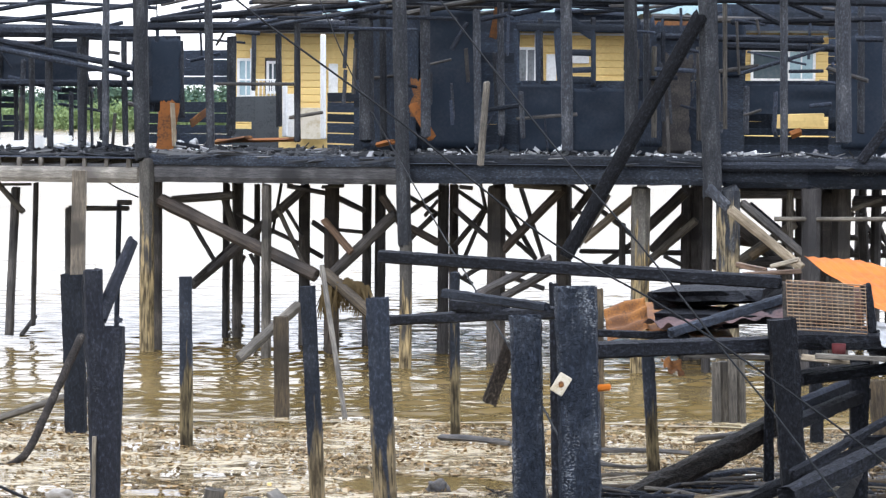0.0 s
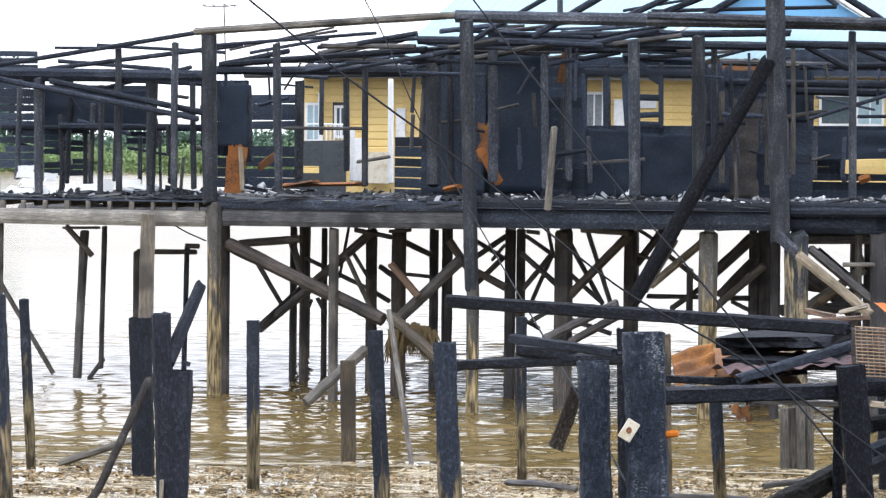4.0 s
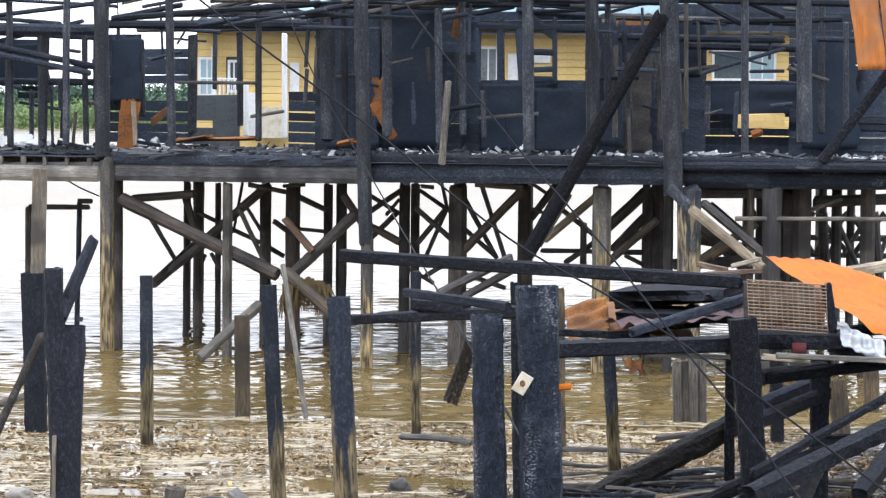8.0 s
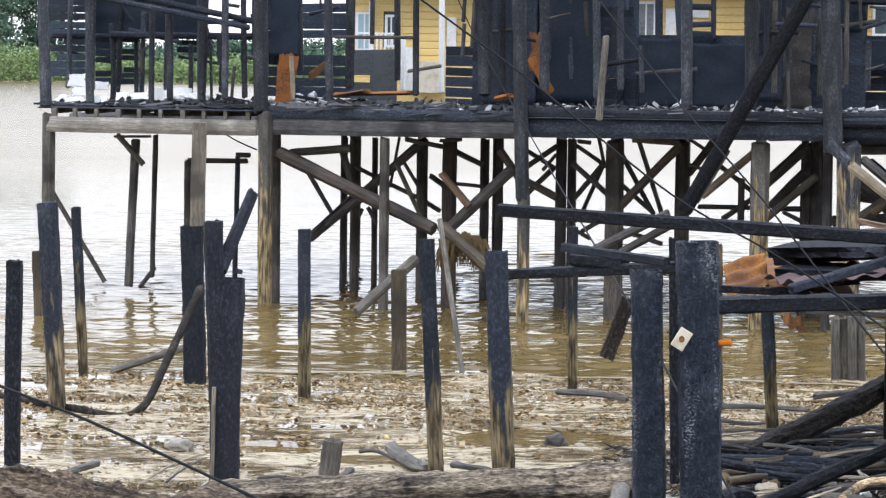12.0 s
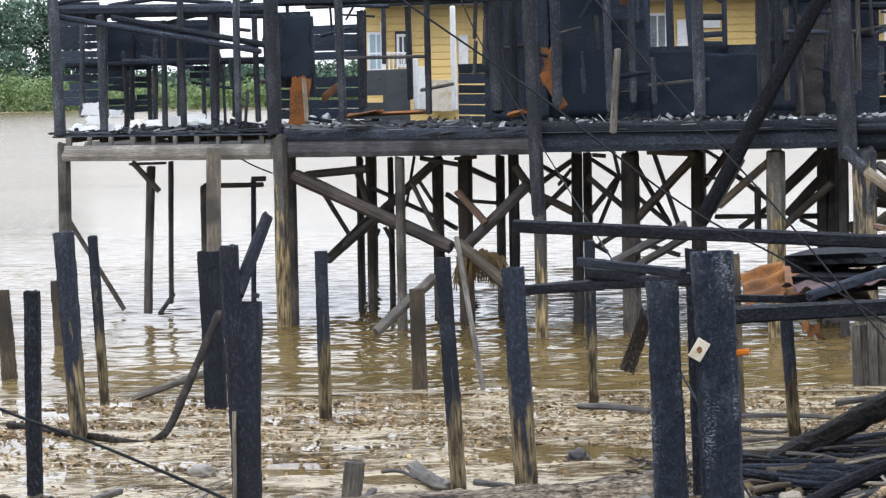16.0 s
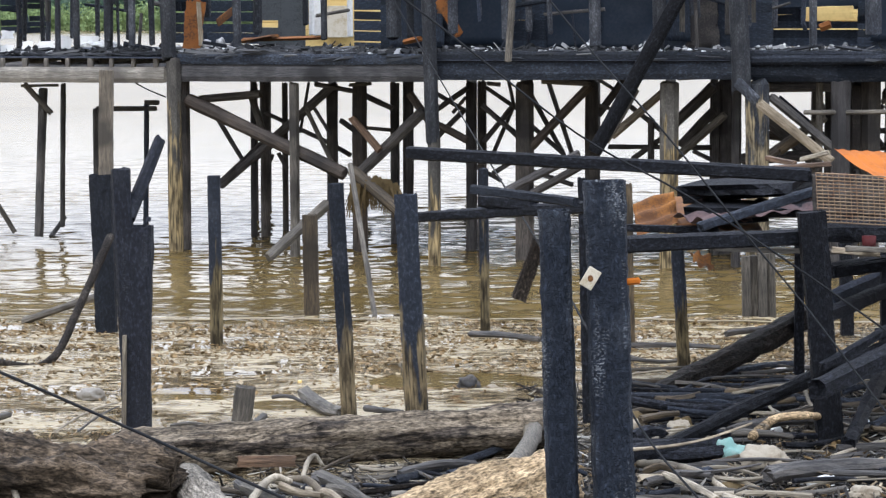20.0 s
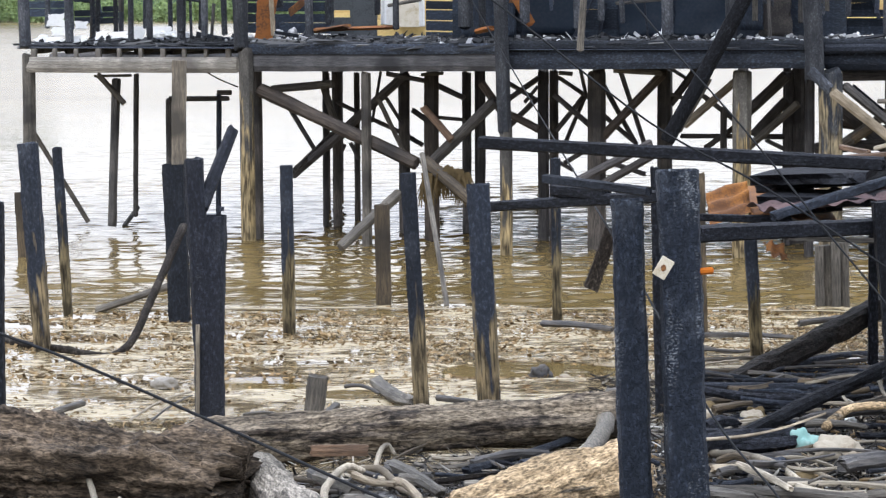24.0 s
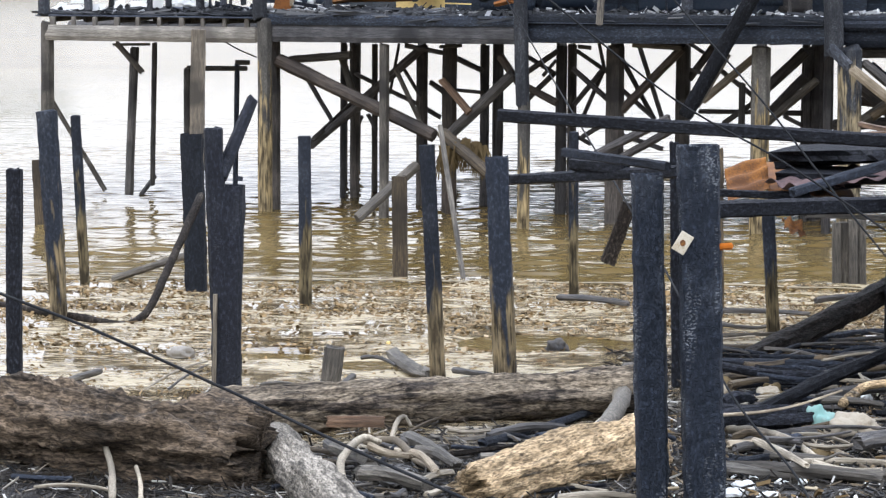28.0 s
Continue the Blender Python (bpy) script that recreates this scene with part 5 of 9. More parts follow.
stick("brace", house, (6.22, 41.36, 1.57), (8.42, 41.08, 1.55), 0.093, None, UNDER_DARK)
stick("stilt", house, (5.84, 38.63, -0.70), (5.84, 38.63, 2.82), 0.240, None, UNDER_DARK, wear=0.05)
stick("brace", house, (-0.30, 40.92, 2.16), (-0.07, 40.87, 2.44), 0.057, None, UNDER_DARK)
stick("brace", house, (0.23, 39.99, 2.62), (0.75, 39.85, 2.27), 0.066, None, UNDER_DARK)
stick("brace", house, (0.16, 39.40, 2.37), (0.76, 39.24, 1.86), 0.084, None, UNDER_DARK)
stick("brace", house, (0.19, 40.20, 1.72), (0.71, 40.06, 2.36), 0.085, None, UNDER_DARK)
stick("brace", house, (0.36, 40.56, 1.53), (0.71, 40.46, 2.35), 0.067, None, UNDER_DARK)
stick("brace", house, (0.59, 39.69, 2.75), (0.69, 39.67, 2.29), 0.056, None, UNDER_DARK)
stick("brace", house, (0.95, 39.80, 2.50), (1.48, 39.66, 1.54), 0.076, None, UNDER_DARK)
stick("brace", house, (1.22, 40.33, 2.76), (1.64, 40.22, 1.47), 0.076, None, UNDER_DARK)
stick("brace", house, (0.91, 38.81, 1.71), (1.86, 38.54, 2.73), 0.128, None, SMOKED_BROWN)
stick("brace", house, (0.95, 39.40, 2.03), (1.46, 39.26, 1.59), 0.074, None, UNDER_DARK)
stick("brace", house, (1.98, 39.53, 2.17), (2.43, 39.40, 2.80), 0.112, None, UNDER_DARK)
stick("brace", house, (2.02, 39.92, 2.74), (2.45, 39.80, 2.46), 0.056, None, UNDER_DARK)
stick("brace", house, (1.98, 39.11, 2.37), (2.28, 39.04, 2.27), 0.055, None, UNDER_DARK)
stick("brace", house, (2.04, 37.68, 1.85), (2.50, 37.55, 2.66), 0.054, None, GREY_WOOD)
stick("brace", house, (2.12, 38.26, 1.90), (2.96, 38.04, 2.65), 0.117, None, TAN_GREY)
stick("brace", house, (2.50, 39.59, 2.33), (3.00, 39.45, 1.94), 0.074, None, UNDER_DARK)
stick("brace", house, (2.80, 39.10, 2.18), (2.80, 39.10, 1.47), 0.101, None, UNDER_DARK)
stick("brace", house, (2.18, 40.08, 1.66), (3.14, 39.82, 1.67), 0.076, None, UNDER_DARK)
stick("brace", house, (2.52, 39.38, 1.50), (3.01, 39.24, 1.86), 0.084, None, UNDER_DARK)
stick("brace", house, (3.11, 39.01, 2.03), (3.77, 38.83, 2.69), 0.166, None, UNDER_DARK)
stick("brace", house, (3.27, 39.38, 1.70), (3.81, 39.23, 2.29), 0.149, None, UNDER_DARK)
stick("brace", house, (3.01, 38.22, 1.50), (3.85, 37.99, 2.28), 0.117, None, GREY_WOOD)
stick("brace", house, (3.45, 39.94, 1.65), (4.07, 39.78, 1.66), 0.085, None, UNDER_DARK)
stick("brace", house, (3.11, 37.99, 2.80), (3.65, 37.84, 2.83), 0.045, None, GREY_WOOD)
stick("brace", house, (3.48, 39.53, 1.63), (3.83, 39.43, 1.46), 0.066, None, UNDER_DARK)
stick("brace", house, (0.91, 38.60, 1.01), (1.69, 38.39, 1.47), 0.12, None, UNDER_DARK)
stick("brace", house, (0.95, 39.39, 1.32), (1.61, 39.22, 1.11), 0.074, None, UNDER_DARK)
stick("brace", house, (0.33, 39.76, 1.25), (0.76, 39.64, 1.52), 0.076, None, UNDER_DARK)
stick("brace", house, (-0.09, 40.47, 1.42), (0.50, 40.32, 1.10), 0.067, None, UNDER_DARK)
stick("brace", house, (-4.27, 42.36, 2.02), (-3.80, 42.15, 1.27), 0.081, None, UNDER_DARK)
stick("brace", house, (-4.22, 41.96, 0.90), (-3.22, 41.49, 1.74), 0.128, None, UNDER_DARK)
stick("brace", house, (-3.39, 41.57, 1.61), (-2.25, 41.03, 2.62), 0.137, None, UNDER_DARK)
stick("brace", house, (-3.49, 42.38, 2.13), (-2.28, 41.82, 1.60), 0.070, None, UNDER_DARK)
stick("brace", house, (-2.39, 41.67, 1.67), (-1.97, 41.48, 1.44), 0.078, None, UNDER_DARK)
stick("brace", house, (-4.41, 40.62, 2.41), (-3.32, 40.10, 2.52), 0.124, None, GREY_WOOD)
stick("brace", house, (-3.60, 40.91, 2.55), (-3.38, 40.79, 1.87), 0.116, None, GREY_WOOD)
stick("brace", house, (-2.68, 40.64, 2.29), (-2.22, 40.43, 1.36), 0.077, None, GREY_WOOD)
stick("brace", house, (-2.56, 40.98, 2.26), (-2.27, 40.84, 1.81), 0.059, None, UNDER_DARK)
stick("brace", house, (-2.89, 42.49, 1.77), (-2.73, 42.42, 2.64), 0.050, None, UNDER_DARK)
stick("brace", house, (-1.73, 40.76, 2.47), (-1.24, 40.54, 2.25), 0.087, None, UNDER_DARK)
stick("brace", house, (-1.74, 41.36, 1.91), (-1.26, 41.13, 1.88), 0.059, None, UNDER_DARK)
stick("brace", house, (-1.89, 39.39, 2.18), (-1.40, 39.13, 1.65), 0.111, None, RUSTY_WOOD)
stick("brace", house, (-2.15, 41.17, 2.05), (-1.89, 41.04, 1.88), 0.088, None, UNDER_DARK)
stick("brace", house, (-0.97, 39.21, 2.57), (-0.63, 39.03, 2.10), 0.121, None, SMOKED_BROWN)
stick("brace", house, (-0.71, 39.26, 2.16), (-0.04, 39.06, 1.82), 0.111, None, SMOKED_BROWN)
stick("brace", house, (-0.59, 40.00, 2.23), (-0.04, 39.85, 2.62), 0.085, None, UNDER_DARK)
stick("brace", house, (-0.62, 40.61, 1.72), (-0.08, 40.46, 2.26), 0.087, None, UNDER_DARK)
stick("brace", house, (-0.62, 41.01, 2.52), (-0.08, 40.86, 2.20), 0.068, None, UNDER_DARK)
stick("brace", house, (-3.79, 42.72, 1.22), (-3.33, 42.51, 1.58), 0.071, None, UNDER_DARK)
stick("brace", house, (-3.25, 42.27, 1.46), (-3.09, 42.21, 1.16), 0.070, None, UNDER_DARK)
stick("brace", house, (-3.37, 42.72, 1.40), (-3.50, 42.78, 1.10), 0.061, None, UNDER_DARK)
stick("brace", house, (-2.49, 39.98, 2.68), (-1.85, 39.66, 2.57), 0.076, None, UNDER_DARK)
stick("brace", house, (-1.93, 39.89, 2.66), (-1.56, 39.71, 2.69), 0.056, None, GREY_WOOD)
stick("brace", house, (1.05, 38.16, 2.78), (1.80, 37.96, 2.74), 0.099, None, GREY_WOOD)
stick("brace", house, (0.24, 38.68, 2.72), (0.47, 38.62, 2.70), 0.063, None, UNDER_DARK)
stick("stilt", house, (-3.71, 42.68, -0.70), (-3.69, 42.68, 2.72), 0.099, None, UNDER_DARK, wear=0.06)
stick("stilt", house, (-1.01, 40.81, -0.70), (-0.99, 40.81, 2.72), 0.127, None, UNDER_DARK, wear=0.06)
stick("stilt", house, (3.83, 39.43, -0.70), (3.85, 39.43, 2.72), 0.132, None, UNDER_DARK, wear=0.06)
stick("stilt", house, (5.84, 37.40, 2.82), (5.86, 37.40, 1.38), 0.370, None, SCORCHED_PANEL)
stick("stilt", house, (6.45, 38.60, 2.39), (6.52, 38.60, 1.30), 0.148, None, UNDER_DARK)
stick("stilt", house, (7.28, 38.80, 2.39), (7.40, 38.80, 1.29), 0.131, None, UNDER_DARK)
stick("brace", house, (6.66, 39.20, 1.61), (6.89, 39.20, 2.34), 0.071, None, UNDER_DARK)
stick("brace", house, (6.81, 39.60, 2.29), (7.22, 39.60, 1.41), 0.080, None, UNDER_DARK)
stick("brace", house, (7.47, 39.40, 1.60), (7.78, 39.40, 2.34), 0.080, None, UNDER_DARK)
stick("brace", house, (7.43, 39.80, 1.94), (8.02, 39.80, 1.93), 0.063, None, UNDER_DARK)
stick("rail", house, (6.21, 38.20, 2.55), (7.71, 38.20, 2.61), 0.172, None, UNDER_DARK)
stick("brace", house, (6.38, 39.00, 1.98), (6.75, 39.00, 1.87), 0.070, None, UNDER_DARK)
stick("brace", house, (7.72, 39.90, 2.30), (8.02, 39.90, 1.49), 0.081, None, UNDER_DARK)
stick("brace", house, (6.50, 39.40, 1.69), (6.67, 39.40, 2.13), 0.089, None, UNDER_DARK)
stick("brace", house, (7.05, 40.10, 1.65), (7.48, 40.10, 2.31), 0.072, None, UNDER_DARK)
stick("brace", house, (6.02, 37.00, 2.48), (6.48, 37.00, 2.65), 0.075, None, GREY_WOOD)
stick("rail", house, (4.80, 36.40, 2.36), (7.51, 35.86, 2.40), 0.065, None, GREY_WOOD)
stick("brace", house, (3.80, 36.22, 2.84), (4.12, 36.165, 2.52), 0.155, 0.07, CHAR_POST)
stick("brace", house, (4.11, 36.17, 2.53), (5.18, 36.00, 1.66), 0.14, 0.07, TAN_WOOD)
stick("floor_beam", house, (4.15, 37.20, 2.70), (5.60, 36.98, 2.72), 0.16, 0.1, UNDER_DARK, wear=0.05)
stick("stilt", house, (3.95, 37.40, -0.70), (3.95, 37.40, 2.80), 0.14, None, UNDER_DARK, wear=0.05)
stick("stilt", house, (5.12, 37.00, 2.80), (5.12, 37.00, 1.60), 0.10, None, GREY_WOOD, wear=0.05)
stick("stilt", house, (5.50, 38.00, -0.70), (5.50, 38.00, 2.80), 0.32, None, UNDER_DARK, wear=0.05)
stick("brace", house, (4.50, 38.60, 2.22), (5.32, 38.46, 1.48), 0.22, None, UNDER_DARK)
stick("brace", house, (4.10, 38.40, 1.56), (5.75, 38.20, 1.66), 0.17, None, UNDER_DARK)
stick("brace", house, (4.30, 38.90, 1.95), (5.40, 38.75, 1.80), 0.13, None, SMOKED_BROWN)
stick("brace", house, (4.33, 36.53, 2.60), (5.44, 36.36, 1.68), 0.131, None, DARK_WOOD)
stick("brace", house, (4.51, 36.91, 1.76), (4.89, 36.86, 2.02), 0.124, None, BROWN_WOOD)
stick("brace", house, (1.80, 36.85, 1.75), (3.72, 36.30, 5.35), 0.21, 0.12, CHAR_DARK)
stick("brace", house, (6.00, 36.17, 3.18), (7.05, 36.02, 4.65), 0.15, 0.08, CHAR_DARK)
stick("stud", house, (-7.72, 40.78, 5.09), (-7.69, 40.77, 3.16), 0.128, None, CHAR_POST)
stick("stud", house, (-7.68, 42.84, 5.08), (-7.67, 42.84, 3.15), 0.077, None, CHAR_POST)
stick("stud", house, (-7.25, 42.60, 5.03), (-7.24, 42.60, 3.13), 0.077, None, CHAR_POST)
stick("stud", house, (-6.71, 40.98, 4.99), (-6.72, 40.98, 3.14), 0.092, None, CHAR_POST)
stick("stud", house, (-6.38, 40.65, 5.58), (-6.36, 40.65, 3.24), 0.101, None, CHAR_POST)
stick("stud", house, (-6.21, 41.92, 4.17), (-6.21, 41.92, 3.20), 0.075, None, CHAR_POST)
stick("stud", house, (-5.93, 41.10, 5.23), (-5.91, 41.10, 3.20), 0.129, None, CHAR_POST)
stick("stud", house, (-5.42, 40.36, 5.67), (-5.43, 40.36, 3.26), 0.109, None, CHAR_POST)
stick("stud", house, (-5.27, 41.43, 5.06), (-5.24, 41.43, 3.26), 0.093, None, CHAR_POST)
stick("stud", house, (-4.40, 41.91, 5.03), (-4.37, 41.90, 3.71), 0.113, None, CHAR_POST)
stick("stud", house, (-3.75, 39.97, 5.66), (-3.70, 39.95, 3.20), 0.126, None, CHAR_POST)
stick("stud", house, (-3.53, 41.87, 5.13), (-3.54, 41.87, 3.43), 0.151, None, CHAR_POST)
stick("stud", house, (-3.31, 43.78, 5.27), (-3.31, 43.78, 4.20), 0.079, None, CHAR_POST)
stick("stud", house, (-2.77, 42.07, 5.16), (-2.75, 42.07, 3.58), 0.104, None, CHAR_POST)
stick("stud", house, (-2.33, 39.91, 5.55), (-2.32, 39.91, 3.36), 0.099, None, CHAR_POST)
stick("stud", house, (-2.10, 43.70, 5.19), (-2.09, 43.70, 3.36), 0.098, None, WHITE)
stick("stud", house, (-2.78, 44.02, 4.31), (-2.78, 44.02, 3.39), 0.089, None, WHITE)
stick("stud", house, (-1.24, 39.54, 5.60), (-1.20, 39.52, 3.35), 0.231, None, CHAR_POST)
stick("stud", house, (-0.98, 40.19, 5.57), (-0.96, 40.19, 3.39), 0.108, None, CHAR_POST)
stick("stud", house, (-0.30, 38.72, 5.57), (-0.27, 38.72, 3.45), 0.148, None, CHAR_POST)
stick("stud", house, (0.49, 38.32, 5.45), (0.53, 38.31, 3.37), 0.112, None, CHAR_POST)
stick("stud", house, (0.64, 37.28, 4.34), (0.55, 37.30, 3.06), 0.101, None, GREY_WOOD)
stick("stud", house, (0.86, 38.82, 5.69), (0.90, 38.82, 3.49), 0.105, None, CHAR_POST)
stick("stud", house, (1.17, 38.14, 4.20), (1.21, 38.14, 3.47), 0.077, None, CHAR_POST)
stick("stud", house, (1.54, 40.47, 5.40), (1.56, 40.47, 4.31), 0.082, None, CHAR_POST)
stick("stud", house, (1.81, 37.47, 5.65), (1.85, 37.46, 3.26), 0.17, None, CHAR_POST)
stick("stud", house, (2.38, 40.26, 5.40), (2.39, 40.26, 4.27), 0.081, None, CHAR_POST)
stick("stud", house, (2.79, 37.81, 5.74), (2.83, 37.81, 3.52), 0.187, None, CHAR_POST)
stick("stud", house, (3.09, 38.55, 5.56), (3.11, 38.55, 3.79), 0.095, None, CHAR_POST)
stick("stud", house, (3.24, 38.82, 4.92), (3.25, 38.82, 3.48), 0.079, None, GREY_WOOD)
stick("stud", house, (3.91, 38.64, 4.92), (3.93, 38.64, 3.45), 0.078, None, DARK_WOOD)
stick("stud", house, (4.18, 37.57, 5.58), (4.21, 37.57, 3.63), 0.068, None, GREY_WOOD)
stick("stud", house, (4.93, 36.64, 5.76), (4.97, 36.64, 3.30), 0.107, None, CHAR_POST)
stick("stud", house, (4.66, 38.72, 4.32), (4.66, 38.72, 3.54), 0.087, None, CHAR_POST)
stick("stud", house, (0.70, 37.86, 6.74), (0.72, 37.86, 5.90), 0.085, None, CHAR_POST)
stick("stud", house, (5.85, 37.01, 6.07), (5.90, 37.01, 3.41), 0.216, None, CHAR_POST)
stick("stud", house, (6.64, 37.91, 5.28), (6.67, 37.91, 3.56), 0.085, None, CHAR_POST)
stick("stud", house, (6.36, 38.47, 5.81), (6.39, 38.47, 3.57), 0.104, None, CHAR_POST)
stick("stud", house, (-8.18, 41.70, 5.27), (-8.24, 41.71, 3.39), 0.084, None, CHAR_POST)
stick("stud", house, (-7.69, 40.97, 5.15), (-7.72, 40.97, 3.40), 0.111, None, CHAR_POST)
stick("stud", house, (-7.45, 42.42, 5.28), (-7.53, 42.43, 3.32), 0.076, None, CHAR_POST)
stick("stud", house, (-6.98, 41.79, 4.69), (-7.02, 41.79, 3.32), 0.085, None, CHAR_POST)
stick("stud", house, (-6.50, 41.35, 5.04), (-6.54, 41.36, 3.37), 0.084, None, CHAR_POST)
stick("stud", house, (-5.83, 40.89, 5.11), (-5.88, 40.90, 3.32), 0.129, None, CHAR_POST)
stick("stud", house, (-5.57, 41.46, 5.12), (-5.64, 41.47, 3.35), 0.084, None, CHAR_POST)
stick("top_plate", house, (-5.07, 40.03, 5.81), (-0.77, 37.90, 6.00), 0.114, None, GREY_WOOD)
stick("top_plate", house, (-0.90, 37.97, 5.98), (5.64, 36.32, 5.82), 0.184, None, CHAR_POST)
stick("top_plate", house, (1.95, 36.97, 5.96), (5.62, 36.17, 5.84), 0.115, None, CHAR_POST)
stick("purlin", house, (-8.51, 40.75, 5.25), (-5.10, 40.43, 5.81), 0.073, None, CHAR)
stick("purlin", house, (-7.57, 41.45, 5.59), (-6.43, 41.34, 5.59), 0.047, None, CHAR)
stick("purlin", house, (-6.94, 41.88, 5.66), (-4.73, 41.59, 5.54), 0.056, None, CHAR)
stick("rafter", house, (-8.49, 40.65, 5.08), (-5.01, 40.32, 4.42), 0.091, None, CHAR)
stick("purlin", house, (-7.68, 41.26, 5.23), (-4.35, 40.75, 5.64), 0.074, None, CHAR)
stick("purlin", house, (-8.76, 41.95, 5.17), (-5.01, 41.61, 5.02), 0.085, None, CHAR)
stick("purlin", house, (-7.70, 42.45, 5.41), (-5.76, 42.27, 5.27), 0.067, None, CHAR)
stick("purlin", house, (-7.15, 42.00, 4.87), (-5.32, 41.83, 5.31), 0.066, None, CHAR)
stick("rail", house, (-8.56, 41.93, 4.27), (-5.10, 41.62, 4.29), 0.085, None, CHAR)
stick("purlin", house, (-4.86, 40.70, 5.62), (-2.12, 39.32, 5.78), 0.054, None, CHAR)
stick("purlin", house, (-4.67, 41.09, 5.33), (-1.32, 39.38, 5.54), 0.100, None, CHAR)
stick("purlin", house, (-5.03, 41.81, 5.25), (-1.20, 39.91, 5.22), 0.138, None, CHAR)
stick("purlin", house, (-4.69, 42.99, 5.45), (-2.49, 41.94, 5.44), 0.076, None, CHAR)
stick("purlin", house, (-4.69, 43.95, 5.23), (-1.57, 42.46, 5.24), 0.087, None, DARK_WOOD)
stick("purlin", house, (-3.20, 41.32, 5.63), (-1.50, 40.46, 5.76), 0.074, None, CHAR)
stick("rail", house, (-3.68, 40.51, 4.29), (-2.34, 39.83, 4.29), 0.054, None, DARK_WOOD)
stick("rail", house, (-2.64, 42.98, 3.74), (-2.05, 42.70, 3.84), 0.058, None, GREY_WOOD)
stick("purlin", house, (-1.50, 39.28, 5.67), (3.96, 37.60, 5.55), 0.130, None, CHAR)
stick("purlin", house, (-1.48, 40.06, 5.53), (2.57, 38.79, 5.56), 0.124, None, CHAR)
stick("purlin", house, (-0.39, 39.14, 5.74), (4.21, 37.97, 5.77), 0.104, None, CHAR)
stick("rafter", house, (-0.60, 38.40, 5.64), (1.10, 37.96, 6.62), 0.077, None, CHAR)
stick("rafter", house, (0.30, 38.37, 5.68), (1.86, 37.96, 6.62), 0.103, None, CHAR)
stick("rafter", house, (1.50, 38.26, 5.90), (3.04, 37.84, 6.62), 0.094, None, CHAR)
stick("rafter", house, (1.93, 38.34, 5.93), (3.72, 37.87, 6.64), 0.094, None, CHAR)
stick("rafter", house, (2.87, 38.30, 6.00), (3.83, 38.04, 6.56), 0.112, None, CHAR)
stick("rafter", house, (4.45, 37.93, 6.64), (5.53, 37.77, 5.96), 0.102, None, CHAR)
stick("rafter", house, (4.26, 38.57, 6.68), (4.96, 38.47, 6.21), 0.078, None, CHAR)
stick("rafter", house, (4.34, 37.75, 5.59), (5.04, 37.64, 5.22), 0.093, None, CHAR)
stick("rafter", house, (5.04, 37.85, 5.60), (5.70, 37.75, 5.33), 0.085, None, CHAR)
stick("purlin", house, (1.72, 39.41, 6.16), (3.70, 38.90, 6.49), 0.044, None, CHAR)
stick("purlin", house, (3.24, 39.53, 5.38), (6.07, 39.02, 5.29), 0.106, None, DARK_WOOD)
stick("purlin", house, (4.37, 39.37, 4.94), (6.09, 39.12, 4.90), 0.124, None, CHAR)
stick("purlin", house, (3.30, 39.21, 5.06), (5.86, 38.75, 5.02), 0.114, None, CHAR)
stick("rail", house, (2.12, 38.70, 6.12), (4.89, 38.07, 6.17), 0.060, None, CHAR)
stick("rail", house, (4.38, 37.13, 4.47), (5.59, 36.95, 4.85), 0.058, None, CHAR)
stick("rail", house, (-8.50, 40.95, 5.15), (-4.83, 40.60, 5.12), 0.183, None, CHAR)
stick("rafter", house, (-7.52, 40.66, 5.03), (-4.92, 40.41, 4.52), 0.100, None, CHAR)
stick("rail", house, (-7.55, 41.74, 4.30), (-4.96, 41.50, 4.29), 0.112, None, CHAR)
stick("rail", house, (-8.56, 42.13, 5.10), (-6.52, 41.94, 5.11), 0.113, None, CHAR)
stick("purlin", house, (3.96, 37.29, 5.57), (7.64, 36.76, 5.50), 0.117, None, CHAR)
stick("purlin", house, (6.19, 37.98, 5.02), (7.86, 37.76, 4.99), 0.085, None, CHAR)
stick("rail", house, (4.39, 38.76, 5.29), (6.69, 38.42, 5.34), 0.104, None, CHAR)
cladding(house, (-8.66, 42.04), (-7.86, 41.97), 3.59, 5.06, 11, CHAR_WALL, 0.88, cover=(0.86, 1.12))
cladding(house, (-8.62, 42.04), (-7.94, 41.97), 5.10, 5.67, 5, CHAR_WALL, 0.8, cover=(0.86, 1.12))
cladding(house, (-7.99, 42.67), (-6.03, 42.49), 4.29, 5.01, 5, CHAR_WALL, 1, chew=0.0, cover=(0.86, 1.12))
cladding(house, (-7.98, 42.77), (-7.68, 42.74), 3.47, 4.29, 7, CHAR_WALL, 0.85, cover=(0.86, 1.12))
cladding(house, (-7.68, 42.74), (-7.19, 42.69), 3.46, 4.28, 8, CHAR_WALL, 0.6, cover=(0.86, 1.12))
cladding(house, (-6.57, 42.74), (-6.12, 42.70), 4.02, 4.23, 2, CHAR_WALL, 1, chew=0.0, cover=(0.86, 1.12))
cladding(house, (-5.13, 41.42), (-4.30, 41.10), 3.99, 5.06, 8, CHAR_WALL, 1, chew=0.0)
cladding(house, (-4.98, 41.60), (-4.31, 41.30), 3.13, 3.99, 5, CHAR_WALL, 0.8, cover=(0.86, 1.12))
cladding(house, (-4.48, 42.90), (-3.64, 42.49), 3.99, 5.01, 7, CHAR_WALL, 0.8, cover=(0.86, 1.12))
cladding(house, (-4.60, 43.15), (-3.59, 42.67), 3.10, 3.99, 5, CHAR_WALL, 0.8, cover=(0.86, 1.12))
